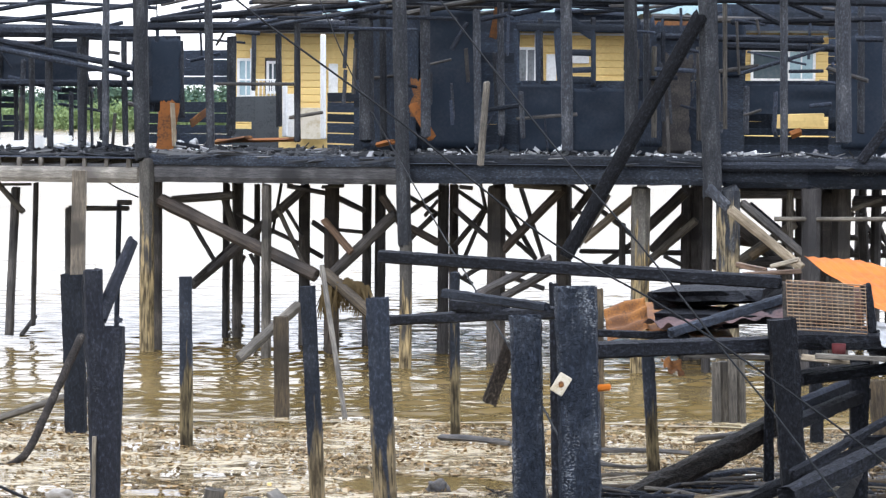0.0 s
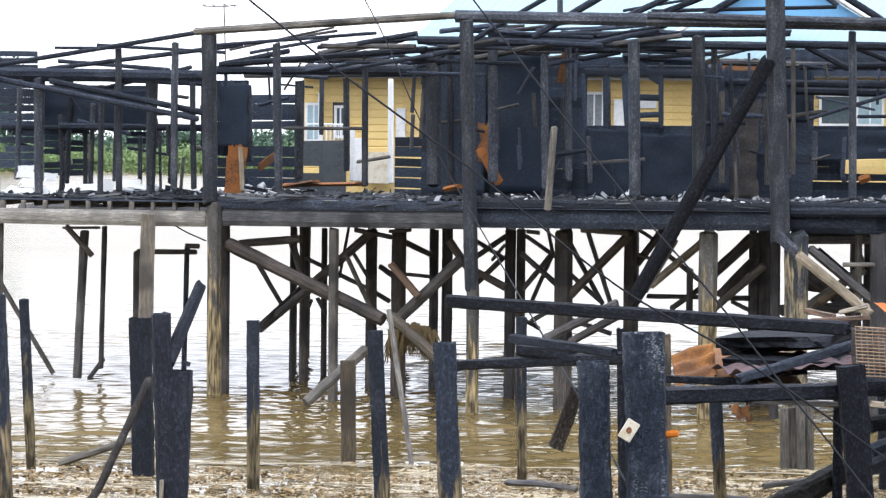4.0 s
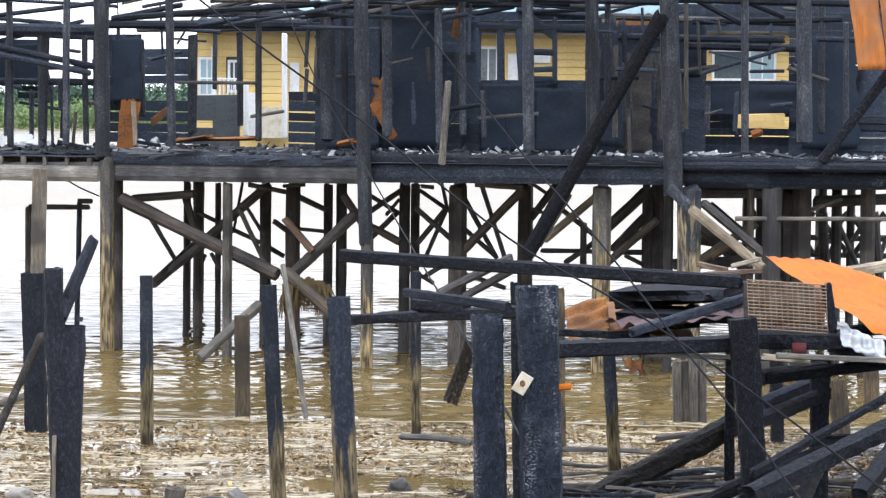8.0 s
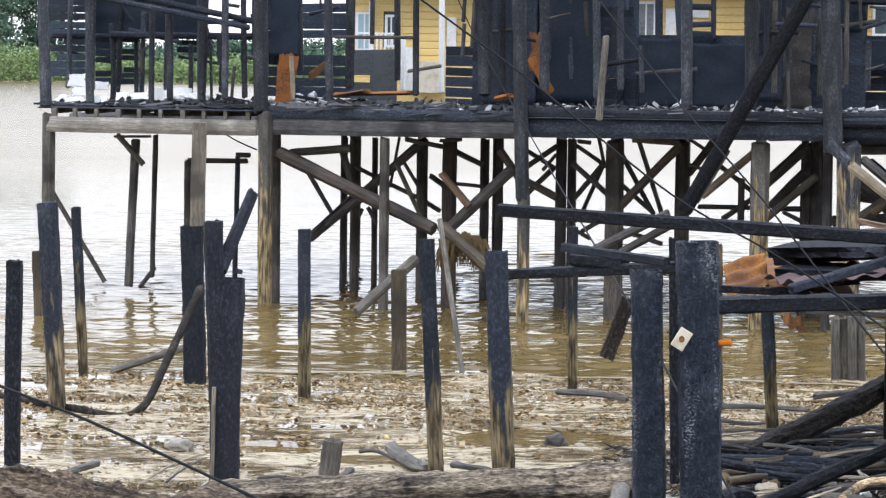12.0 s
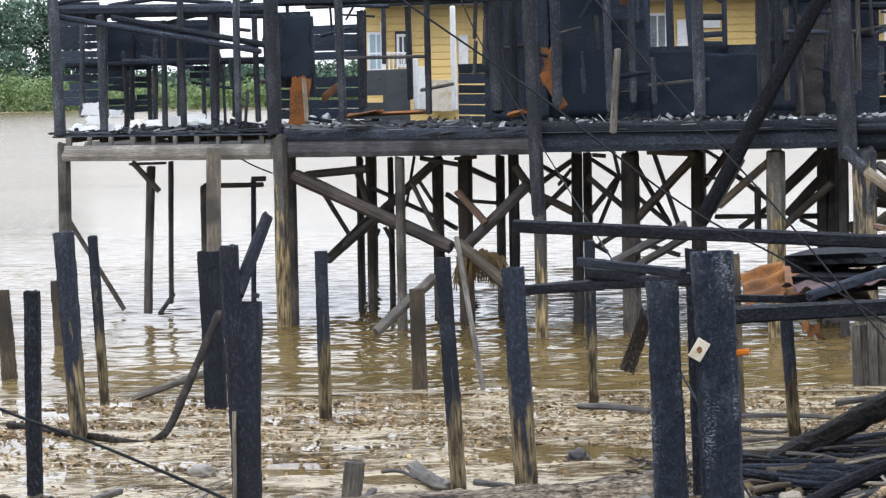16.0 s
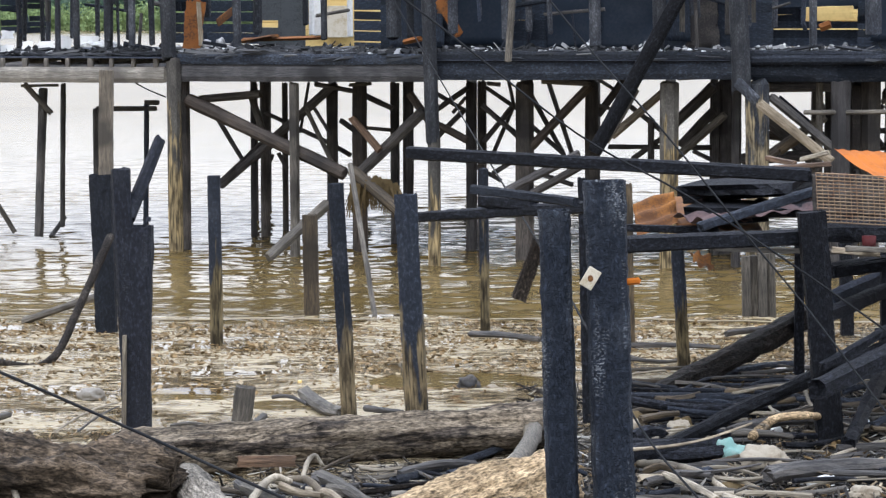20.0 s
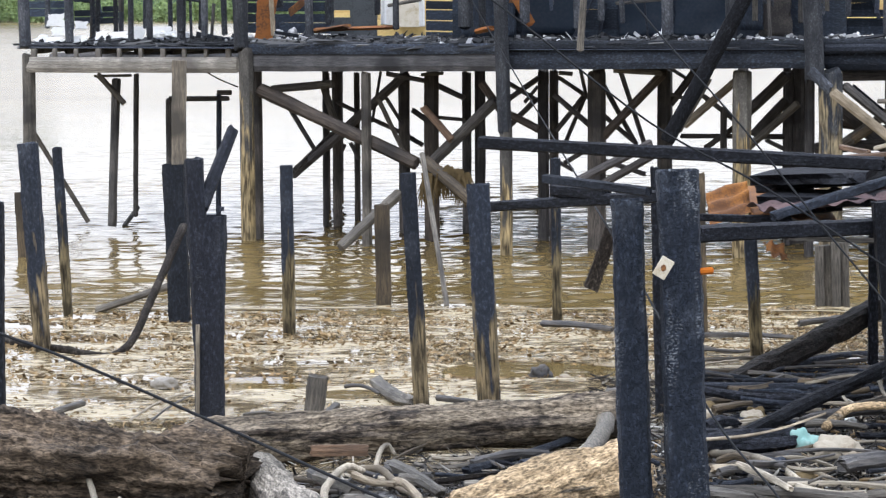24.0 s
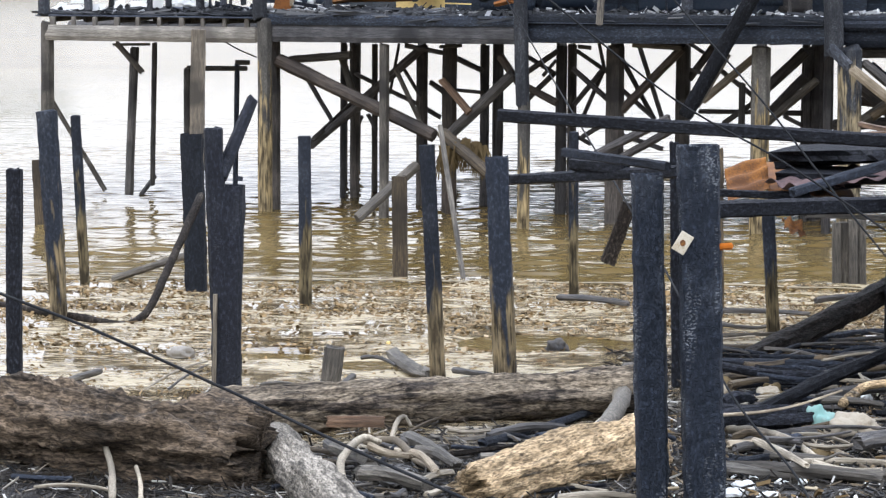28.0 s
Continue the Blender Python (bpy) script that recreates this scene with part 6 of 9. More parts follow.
cladding(house, (-3.69, 43.87), (-2.85, 43.47), 3.09, 4.10, 7, SOOT_GREY, 1, chew=0.15)
cladding(house, (-1.95, 42.16), (-1.33, 41.85), 3.14, 4.18, 6, CHAR_WALL, 1, chew=0.0, cover=(0.86, 1.12))
cladding(house, (-1.46, 40.83), (0.54, 40.11), 3.17, 5.59, 16, CHAR_WALL, 1, chew=0.0)
cladding(house, (0.23, 40.79), (1.22, 40.55), 3.18, 5.49, 14, CHAR_WALL, 1, chew=0.0)
cladding(house, (0.97, 40.63), (3.20, 40.08), 3.19, 4.38, 7, CHAR_WALL, 1, chew=0.0)
cladding(house, (1.15, 40.77), (3.03, 40.30), 5.21, 5.73, 4, CHAR_WALL, 0.8)
cladding(house, (2.85, 39.94), (4.74, 39.52), 3.22, 5.26, 14, CHAR_WALL, 1, chew=0.0)
cladding(house, (2.89, 40.13), (3.15, 40.07), 4.32, 5.22, 6, CHAR_WALL, 1, chew=0.0)
cladding(house, (4.35, 39.88), (7.73, 39.42), 3.83, 4.40, 5, CHAR_WALL, 1, chew=0.0)
cladding(house, (4.35, 39.88), (5.25, 39.76), 3.61, 3.88, 2, CHAR_WALL, 1, chew=0.0)
cladding(house, (6.06, 39.64), (7.73, 39.42), 3.63, 3.89, 2, CHAR_WALL, 1, chew=0.0, cover=(0.86, 1.12))
cladding(house, (4.36, 39.88), (7.74, 39.42), 3.24, 3.66, 3, CHAR_WALL, 1, chew=0.0, cover=(0.86, 1.12))
cladding(house, (5.99, 39.14), (9.48, 38.70), 3.20, 3.95, 7, CHAR_WALL, 0.8, cover=(0.86, 1.12))
cladding(house, (6.06, 39.74), (9.60, 39.30), 3.95, 5.34, 10, CHAR_WALL, 0.95, cover=(0.86, 1.12))
cladding(house, (4.27, 40.19), (9.64, 39.50), 5.20, 5.61, 3, CHAR_WALL, 0.8)


def wall_sheet(a, b, z0, z1, mat, label, bite=0.06):
    """A warped sheet of wall lining between the plan points a and b, its rim eaten by the fire."""
    nx, nz, thick = 14, 18, 0.012
    seed = random.random() * 80
    p, q = Vector((a[0], a[1], 0)), Vector((b[0], b[1], 0))
    out = Vector((q - p)).cross(Vector((0, 0, 1))).normalized()
    bm = bmesh.new()
    sides = []
    for side in (0, 1):
        grid = []
        for j in range(nz + 1):
            row = []
            for i in range(nx + 1):
                u, v = i / nx, j / nz
                e = bite * noise.noise((u * 5 + seed, v * 5, 1)) + 0.5 * bite * noise.noise((u * 15 + seed, v * 15, 2))
                if i in (0, nx):
                    u += e * (1 if i else -1)
                if j == nz:
                    v += e
                c = p.lerp(q, u) + out * (0.03 * noise.noise((u * 2 + seed, v * 3, 5)) + side * thick)
                row.append(bm.verts.new(Vector((c.x, c.y, z0 + (z1 - z0) * v)) - house.location))
            grid.append(row)
        sides.append(grid)
        for j in range(nz):
            for i in range(nx):
                bm.faces.new((grid[j][i], grid[j][i + 1], grid[j + 1][i + 1], grid[j + 1][i]))
    t, u = sides
    rim = [(j, 0) for j in range(nz)] + [(nz, i) for i in range(nx)] + [(j, nx) for j in range(nz, 0, -1)] + [(0, i) for i in range(nx, 0, -1)]
    for (j, i), (j2, i2) in zip(rim, rim[1:] + rim[:1]):
        bm.faces.new((t[j][i], t[j2][i2], u[j2][i2], u[j][i]))
    tidy(bm, "wall_sheet", mat, house, label, True)


wall_sheet((-0.30, 40.22), (0.52, 39.92), 3.30, 5.52, SOOT_SHEET, "smooth soot-black wall lining")
wall_sheet((-1.30, 40.58), (-0.42, 40.26), 3.25, 5.45, CHAR_WALL, "charred wall lining")
wall_sheet((-8.05, 42.52), (-6.10, 42.34), 4.26, 4.93, SOOT_SHEET, "smooth soot-black wall lining", 0.04)
wall_sheet((-4.76, 40.95), (-4.28, 40.82), 3.98, 5.02, SOOT_SHEET, "smooth soot-black wall lining", 0.1)
wall_sheet((3.06, 39.35), (3.42, 39.25), 3.35, 5.30, CHAR_WALL, "charred wall lining", 0.1)
wall_sheet((3.38, 39.30), (3.86, 39.16), 3.25, 4.75, SCORCHED_PANEL, "scorched grey-brown wall lining", 0.16)
wall_sheet((4.70, 39.40), (6.30, 39.16), 3.86, 4.33, SOOT_SHEET, "smooth soot-black wall lining", 0.05)
wall_sheet((6.15, 39.02), (7.00, 38.90), 3.35, 5.10, SOOT_SHEET, "smooth soot-black wall lining", 0.12)
wall_sheet((1.20, 40.05), (1.92, 39.85), 3.25, 4.32, SOOT_SHEET, "smooth soot-black wall lining", 0.05)
wall_sheet((2.05, 39.90), (2.95, 39.66), 3.25, 4.25, SOOT_SHEET, "smooth soot-black wall lining", 0.06)

wall_sheet((7.10, 39.25), (9.00, 39.00), 3.75, 5.30, CHAR_WALL, "charred wall lining", 0.1)
wall_sheet((4.20, 39.60), (4.66, 39.52), 4.45, 5.45, SOOT_SHEET, "smooth soot-black wall lining", 0.14)

stick("wall_board", house, (2.00, 40.10, 4.83), (2.38, 40.10, 4.82), 0.099, 0.03, CHAR_WALL)
stick("wall_board", house, (1.98, 40.10, 4.54), (2.40, 40.10, 4.56), 0.090, 0.03, CHAR_WALL)
stick("wall_board", house, (2.00, 40.10, 4.39), (2.40, 40.10, 4.38), 0.117, 0.03, CHAR_WALL)
stick("wall_board", house, (1.94, 40.00, 5.38), (2.39, 40.00, 5.07), 0.144, 0.03, CHAR_WALL)
stick("wall_board", house, (1.13, 40.00, 5.22), (2.89, 40.00, 5.20), 0.126, 0.03, CHAR_WALL)
stick("wall_board", house, (1.80, 40.00, 5.25), (1.87, 40.00, 4.31), 0.135, 0.03, CHAR_WALL)
stick("wall_board", house, (1.13, 40.00, 5.20), (1.17, 40.00, 4.32), 0.072, 0.03, CHAR_WALL)
stick("wall_board", house, (1.49, 40.00, 5.20), (1.50, 40.00, 4.32), 0.081, 0.03, CHAR_WALL)
stick("wall_board", house, (2.37, 40.00, 5.19), (2.38, 40.00, 4.33), 0.063, 0.03, CHAR_WALL)
stick("wall_board", house, (2.99, 39.00, 5.36), (3.05, 39.00, 4.05), 0.079, 0.03, CHAR_WALL)
stick("wall_board", house, (3.12, 38.90, 5.44), (3.18, 38.90, 4.13), 0.079, 0.03, CHAR_POST)

# ---- the yellow house behind ----
def window_unit(parent, x0, x1, y, z0, z1, glass):
    """A framed window: four rails as one frame, a pane and a mullion in it."""
    bm = bmesh.new()
    w, h, t = x1 - x0, z1 - z0, 0.05
    for cx, cz, sx, sz in ((0, h / 2 - t / 2, w, t), (0, t / 2 - h / 2, w, t), (w / 2 - t / 2, 0, t, h - 2 * t), (t / 2 - w / 2, 0, t, h - 2 * t)):
        made = bmesh.ops.create_cube(bm, size=1)["verts"]
        bmesh.ops.scale(bm, vec=(sx, 0.06, sz), verts=made)
        bmesh.ops.translate(bm, vec=(cx, 0, cz), verts=made)
    win = tidy(bm, "window", WHITE, parent)
    win.location = Vector(((x0 + x1) / 2, y, (z0 + z1) / 2)) - parent.location
    pane = block("pane", None, -w / 2 + t, w / 2 - t, -0.008, 0.008, -h / 2 + t, h / 2 - t, glass)
    pane.parent = win
    bar = block("mullion", None, -0.015, 0.015, -0.03, -0.012, -h / 2 + t, h / 2 - t, WHITE)
    bar.parent = win


yellow = thing("yellow_house", (1.0, 47.0, 3.0), "yellow-painted timber house standing behind the burnt one", "house")


for k in range(15):
    z = 3.32 + k * 0.139
    block("wall_board", yellow, -3.98, 7.93, 48.00, 48.14, z, z + 0.127, YELLOW, soft=0.01)

block("wall", yellow, -3.98, 7.93, 48.02, 48.12, 3.12, 5.38, YELLOW)
block("eave_board", yellow, -4.03, 7.88, 47.88, 47.94, 5.32, 5.36, WHITE)
block("window_frame", yellow, -3.41, -3.14, 47.95, 47.99, 4.17, 4.85, DARK_WOOD)
window_unit(yellow, -3.38, -3.14, 47.94, 4.17, 4.79, DARK_GLASS)
window_unit(yellow, -3.94, -3.60, 47.94, 4.09, 4.84, PALE_GLASS)
block("window_frame", yellow, -3.69, -3.61, 47.92, 47.97, 4.09, 5.03, WHITE)
block("baluster", yellow, -3.57, -3.55, 47.30, 47.33, 4.09, 4.41, WHITE)
block("baluster", yellow, -3.50, -3.47, 47.30, 47.33, 4.09, 4.41, WHITE)
block("baluster", yellow, -3.42, -3.40, 47.30, 47.33, 4.09, 4.41, WHITE)
block("baluster", yellow, -3.35, -3.32, 47.30, 47.33, 4.09, 4.41, WHITE)
block("baluster", yellow, -3.27, -3.25, 47.30, 47.33, 4.10, 4.41, WHITE)
block("baluster", yellow, -3.20, -3.18, 47.30, 47.33, 4.10, 4.42, WHITE)
block("baluster", yellow, -3.12, -3.10, 47.30, 47.33, 4.10, 4.42, WHITE)
block("handrail", yellow, -3.87, -3.06, 47.30, 47.35, 4.41, 4.44, WHITE)
block("handrail", yellow, -3.87, -3.06, 47.30, 47.35, 4.08, 4.11, WHITE)
block("door", yellow, -3.00, -2.78, 47.94, 47.98, 3.35, 4.17, WHITE)
block("low_wall", yellow, -2.77, -2.28, 47.70, 47.80, 3.31, 3.91, CREAM)
block("wall_panel", yellow, -2.20, -2.02, 47.94, 47.98, 4.18, 4.75, WHITE)
window_unit(yellow, 1.38, 1.77, 47.94, 4.39, 5.09, GREY_PAINT)
block("window_frame", yellow, 1.35, 1.43, 47.92, 47.97, 4.39, 5.44, WHITE)
block("window_frame", yellow, 1.72, 1.77, 47.92, 47.97, 4.39, 5.45, WHITE)
window_unit(yellow, 5.84, 7.07, 47.94, 4.48, 5.09, DARK_GLASS)
window_unit(yellow, 6.53, 7.07, 47.92, 4.48, 5.09, PALE_GLASS)
block("wall_panel", yellow, 1.95, 2.14, 47.94, 47.98, 4.42, 4.96, WHITE)
block("wall_panel", yellow, 2.33, 2.76, 47.94, 47.98, 4.79, 4.97, WHITE)

# ---- the blue gabled house beyond ----
blue = thing("blue_house", (4.0, 60.0, 3.0), "far house with a pale teal sheet roof and blue gable", "house")

sheet("roof", blue, (-3.05, 60.80, 6.05), (12.95, 0.00, 0.25), (2.15, 4.80, 2.40), 60, 0.03, TEAL_ROOF, crumple=0.0, nx=240, ny=6)

def gable():
    bm = bmesh.new()
    front = [bm.verts.new(Vector(p) - blue.location) for p in ((4.36, 60.80, 7.03), (8.70, 60.80, 7.05), (6.61, 60.80, 8.29))]
    back = [bm.verts.new(v.co + Vector((0, 0.12, 0))) for v in front]
    bm.faces.new(front)
    bm.faces.new(back[::-1])
    for i in range(3):
        bm.faces.new((front[i], front[(i + 1) % 3], back[(i + 1) % 3], back[i]))
    tidy(bm, "gable", BLUE, blue)


gable()

stick("bargeboard", blue, (3.86, 60.70, 6.78), (6.61, 60.70, 8.39), 0.1, 0.28, WHITE, wear=0.0)
stick("bargeboard", blue, (9.20, 60.70, 6.80), (6.61, 60.70, 8.39), 0.1, 0.28, WHITE, wear=0.0)
block("wall", blue, -2.37, 9.98, 62.30, 62.50, 2.9, 6.67, GREY_PAINT)

for x in (-3.32, 0.02, 1.32, 4.78):
    stick("stilt", blue, (x, 60.3, -0.8), (x, 60.3, 3.0), 0.2, None, DARK_WOOD)
for x in (-3.93, -2.11, 0.01, 1.05, 2.37, 3.81, 4.86, 6.60, 8.00):
    stick("stilt", yellow, (x, 48.1, -0.8), (x, 48.1, 3.0), 0.2, None, DARK_WOOD)


# ---- fallen timbers and sheets by the shore ----
def fallen(p, q, w, mat, label, d=None, **shape):
    shape = {"sides": 10, "step": 0.07, "grit": 0.07, "wear": 0.12, **shape}
    return tagged(stick("fallen_beam", None, p, q, w, d, mat, **shape), label, "timber", "fallen timbers")


fallen((-0.61, 24.00, 2.52), (3.06, 22.50, 2.40), 0.125, CHAR_DARK, "long charred beam lying across burnt posts", wear=0.05)
fallen((1.24, 20.50, 1.97), (2.87, 21.50, 1.94), 0.142, CHAR_DARK, "thick charred beam resting on burnt posts", wear=0.06)
fallen((-0.50, 23.20, 1.97), (1.01, 21.50, 2.20), 0.101, CHAR_DARK, "charred crossbeam between burnt posts")
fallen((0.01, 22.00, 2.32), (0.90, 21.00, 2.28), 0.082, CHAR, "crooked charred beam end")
fallen((0.09, 22.50, 2.18), (0.58, 22.00, 2.18), 0.110, CHAR_DARK, "charred crossbeam between burnt posts")
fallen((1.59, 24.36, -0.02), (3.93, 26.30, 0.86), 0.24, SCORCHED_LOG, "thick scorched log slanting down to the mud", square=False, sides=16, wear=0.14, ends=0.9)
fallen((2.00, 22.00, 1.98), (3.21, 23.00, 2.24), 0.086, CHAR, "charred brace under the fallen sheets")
fallen((2.77, 20.00, 0.84), (4.64, 22.00, 1.32), 0.161, CHAR_DARK, "charred beam slanting over the debris")
fallen((3.11, 22.00, 1.19), (3.99, 23.50, 1.29), 0.133, CHAR_DARK, "charred beam slanting over the debris")
fallen((3.27, 22.60, 1.52), (4.80, 22.80, 1.69), 0.102, CHAR_DARK, "charred beam under the burnt platform")
fallen((3.22, 23.00, 1.89), (4.88, 23.20, 1.94), 0.104, CHAR_DARK, "charred beam under the burnt platform")
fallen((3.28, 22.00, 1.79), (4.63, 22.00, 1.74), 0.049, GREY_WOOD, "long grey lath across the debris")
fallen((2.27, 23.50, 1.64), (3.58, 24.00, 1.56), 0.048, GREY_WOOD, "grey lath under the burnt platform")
fallen((2.95, 21.00, 0.88), (4.58, 22.50, 1.49), 0.078, CHAR_DARK, "charred beam slanting over the debris")
fallen((3.68, 20.00, 0.85), (4.28, 21.00, 1.27), 0.138, CHAR_DARK, "charred beam slanting over the debris")
fallen((1.48, 24.00, 1.80), (2.38, 24.00, 1.77), 0.076, CHAR_DARK, "charred beam under the rusted sheets")
fallen((2.10, 25.00, 1.99), (3.38, 25.00, 2.09), 0.090, CHAR_DARK, "charred beam under the rusted sheets")
fallen((2.09, 24.50, 1.81), (2.92, 24.50, 1.87), 0.110, CHAR_DARK, "charred beam under the rusted sheets")
fallen((3.79, 22.40, 2.41), (3.87, 22.40, 1.95), 0.091, CHAR_DARK, "short charred upright beside a wire panel")
tagged(sheet("roofing_sheet", None, (3.91, 27.00, 2.40), (2.18, 0.50, -0.42), (0.29, -4.60, -0.45), 17, 0.006, ORANGE, crumple=0.03, nx=170), "rust-orange corrugated roofing sheet sliding off the debris", "metal sheet")
tagged(sheet("roofing_sheet", None, (1.59, 24.60, 1.99), (0.02, -0.40, -0.29), (0.41, 0.10, 0.11), 3, 0.022, RUST, crumple=0.01), "crumpled brown rusted roofing sheet", "metal sheet")
tagged(sheet("roofing_sheet", None, (2.04, 26.00, 1.96), (0.85, 0.00, -0.07), (-0.05, -1.70, -0.17), 4, 0.01, RUST, crumple=0.012), "crumpled brown rusted roofing sheet", "metal sheet")
tagged(sheet("roofing_sheet", None, (1.95, 24.20, 1.92), (1.42, 0.80, 0.08), (0.24, -1.00, 0.01), 6, 0.02, PURPLE_RUST), "sooty grey roofing sheet on the debris", "metal sheet")
tagged(sheet("roofing_sheet", None, (3.88, 22.30, 2.07), (0.39, -0.10, -0.17), (0.01, -0.20, -0.19), 4, 0.012, ZINC, crumple=0.03, nx=24), "bright zinc corrugated offcut", "metal sheet")
for x0, x1, low in ((6.2, 6.61, 4.52), (6.625, 6.84, 4.6), (6.86, 7.3, 4.67)):
    sheet("hanging_sheet", house, (x0, 35.5, 5.9), (x1 - x0, 0.0, 0.01), (0.19, -0.06, low - 5.9), 2, 0.008, STREAKED_ORANGE, "rust-orange sheet streaked brown, hanging from the frame", crumple=0.02, nx=16, ny=14)

panel = thing("wire_mesh_panel", (3.05, 22.20, 2.44), "rusty wire mesh panel standing on a charred beam", "mesh panel")
for k in range(15):
    f = k / 14
    a = Vector((3.05, 22.20, 2.44)).lerp(Vector((3.07, 22.20, 2.01)), f)
    bent("wire", panel, [a, a + Vector((0.35, 0.02, -0.02)), a + Vector((0.71, 0.00, -0.04))], 0.0065, RUSTY_WIRE, wear=0.0, taper=1.0, sides=4)
for k in range(15):
    f = k / 14
    a = Vector((3.05, 22.20, 2.44)).lerp(Vector((3.75, 22.20, 2.41)), f)
    b = a + Vector((0.03, 0.00, -0.43))
    bent("wire", panel, [a, a.lerp(b, 0.5), b], 0.004, RUSTY_WIRE, wear=0.0, taper=1.0, sides=4)


tagged(sheet("roofing_sheet", None, (3.06, 22.55, 2.41), (0.66, 0.04, -0.04), (0.02, 0.03, -0.36), 5, 0.01, SCORCHED_PANEL, crumple=0.01), "sooty brown sheet standing behind a wire panel", "metal sheet")


plaque = thing("plaque", (0.79, 16.43, 2.14), "small white diamond plaque nailed to a charred post", "plaque")
pb = bmesh.new()
bmesh.ops.create_cube(pb, size=1)
bmesh.ops.scale(pb, vec=(0.092, 0.012, 0.138), verts=pb.verts[:])
bmesh.ops.bevel(pb, geom=pb.edges[:], offset=0.004, segments=1, affect="EDGES")
plate = tidy(pb, "plate", CREAM, plaque)
plate.rotation_euler = (0, radians(31), 0)
eb = bmesh.new()
bmesh.ops.create_icosphere(eb, subdivisions=2, radius=0.019)
bmesh.ops.scale(eb, vec=(1, 0.25, 1.2), verts=eb.verts[:])
emblem = tidy(eb, "emblem", RUST, plaque, "brown emblem")
emblem.location = (0, -0.008, 0)
stick("bolt", None, (1.00, 16.55, 2.10), (1.13, 16.55, 2.11), 0.045, None, ORANGE, label="rusty bolt through a charred post")


# ---- slack cables ----
tagged(bent("cable", None, [(-2.19, 16.00, 5.31), (-1.88, 16.00, 5.07), (-1.08, 15.70, 4.45), (-0.26, 15.50, 3.86), (0.64, 15.20, 3.16), (1.35, 15.00, 2.76), (2.23, 14.80, 2.17), (3.29, 14.60, 1.39)], 0.0065, CABLE, wear=0.0, taper=1.0), "black cable sagging across the scene", "cable")
tagged(bent("cable", None, [(-0.68, 18.00, 5.61), (-0.41, 18.00, 5.21), (0.10, 17.60, 4.54), (0.75, 17.00, 3.70), (1.29, 16.40, 3.07), (1.80, 16.00, 2.42), (2.16, 15.70, 1.97), (2.71, 15.00, 1.21)], 0.0065, CABLE, wear=0.0, taper=1.0), "black cable sagging across the scene", "cable")
tagged(bent("cable", None, [(-2.61, 38.00, 7.08), (-2.42, 38.00, 6.58), (-1.87, 37.00, 5.59), (-1.28, 36.00, 4.33), (-0.24, 33.00, 2.68), (0.70, 20.50, 1.74), (1.25, 18.50, 0.82), (1.63, 17.50, 0.43), (1.74, 17.00, 0.26)], 0.009, CABLE, wear=0.0, taper=1.0), "thin black wire hanging from the burnt roof", "cable")
tagged(bent("cable", None, [(-5.01, 17.00, 2.23), (-4.00, 17.00, 1.74), (-3.18, 16.70, 1.49), (-2.15, 16.50, 1.08), (-1.25, 16.00, 0.78), (-0.64, 15.60, 0.61), (0.03, 15.00, 0.46)], 0.011, CABLE, wear=0.0, taper=1.0), "slack cable hanging low over the shore", "cable")
stick("pole", house, (-7.15, 41.30, 0.09), (-7.03, 41.30, 2.60), 0.139, None, DARK_WOOD)
stick("pole", house, (-6.95, 42.50, 0.17), (-6.89, 42.50, 2.63), 0.086, None, DARK_WOOD)
stick("brace", house, (-7.34, 41.20, 2.67), (-6.87, 41.20, 2.15), 0.090, None, GREY_WOOD)
stick("rail", house, (-7.39, 41.20, 2.62), (-6.75, 41.20, 2.63), 0.046, None, GREY_WOOD)
frame_ruin = thing("timber_ruin", (-5.87, 42.00, 0.77), "charred remains of a timber frame standing in the water", "ruin")
stick("rail", frame_ruin, (-6.29, 42.00, 2.21), (-5.24, 42.00, 2.21), 0.085, None, DARK_WOOD)
stick("rail", frame_ruin, (-5.47, 42.00, 2.31), (-5.20, 42.00, 2.31), 0.085, None, DARK_WOOD)
stick("post", frame_ruin, (-6.28, 42.00, -0.08), (-6.26, 42.00, 2.23), 0.123, None, DARK_WOOD)
stick("post", frame_ruin, (-5.47, 42.00, -0.09), (-5.42, 42.00, 2.31), 0.085, None, CHAR)
tagged(bent("cable", None, [(-5.50, 41.00, 2.69), (-5.27, 41.00, 2.56), (-4.91, 40.40, 2.46)], 0.012, CABLE, wear=0.0, taper=1.0), "thin wire hanging under the house floor", "cable")

def fibre_clump():
    bm = bmesh.new()
    for k in range(170):
        x, y = random.uniform(-0.36, 0.34), random.uniform(-0.2, 0.2)
        top = Vector((x, y, 0.2 - abs(x) * 0.3 + random.uniform(-0.05, 0.1)))
        low = top + Vector((random.uniform(-0.12, 0.12), random.uniform(-0.05, 0.05), -random.uniform(0.2, 0.5)))
        side = Vector((0.018, 0.01, 0))
        v = [bm.verts.new(p) for p in (top - side, top + side, low + side * 0.3, low - side * 0.3)]
        bm.faces.new(v)
    ob = tidy(bm, "fibre_clump", STRAW)
    ob.location = (-1.45, 37.50, 1.10)
    tagged(ob, "clump of brown fibre caught on a fallen timber", "debris")


fibre_clump()

stick("fallen_beam", None, (-1.81, 37.60, 1.48), (-1.02, 37.00, 0.86), 0.168, None, BROWN_WOOD, label="brown fallen timber tangled with fibre under the house")

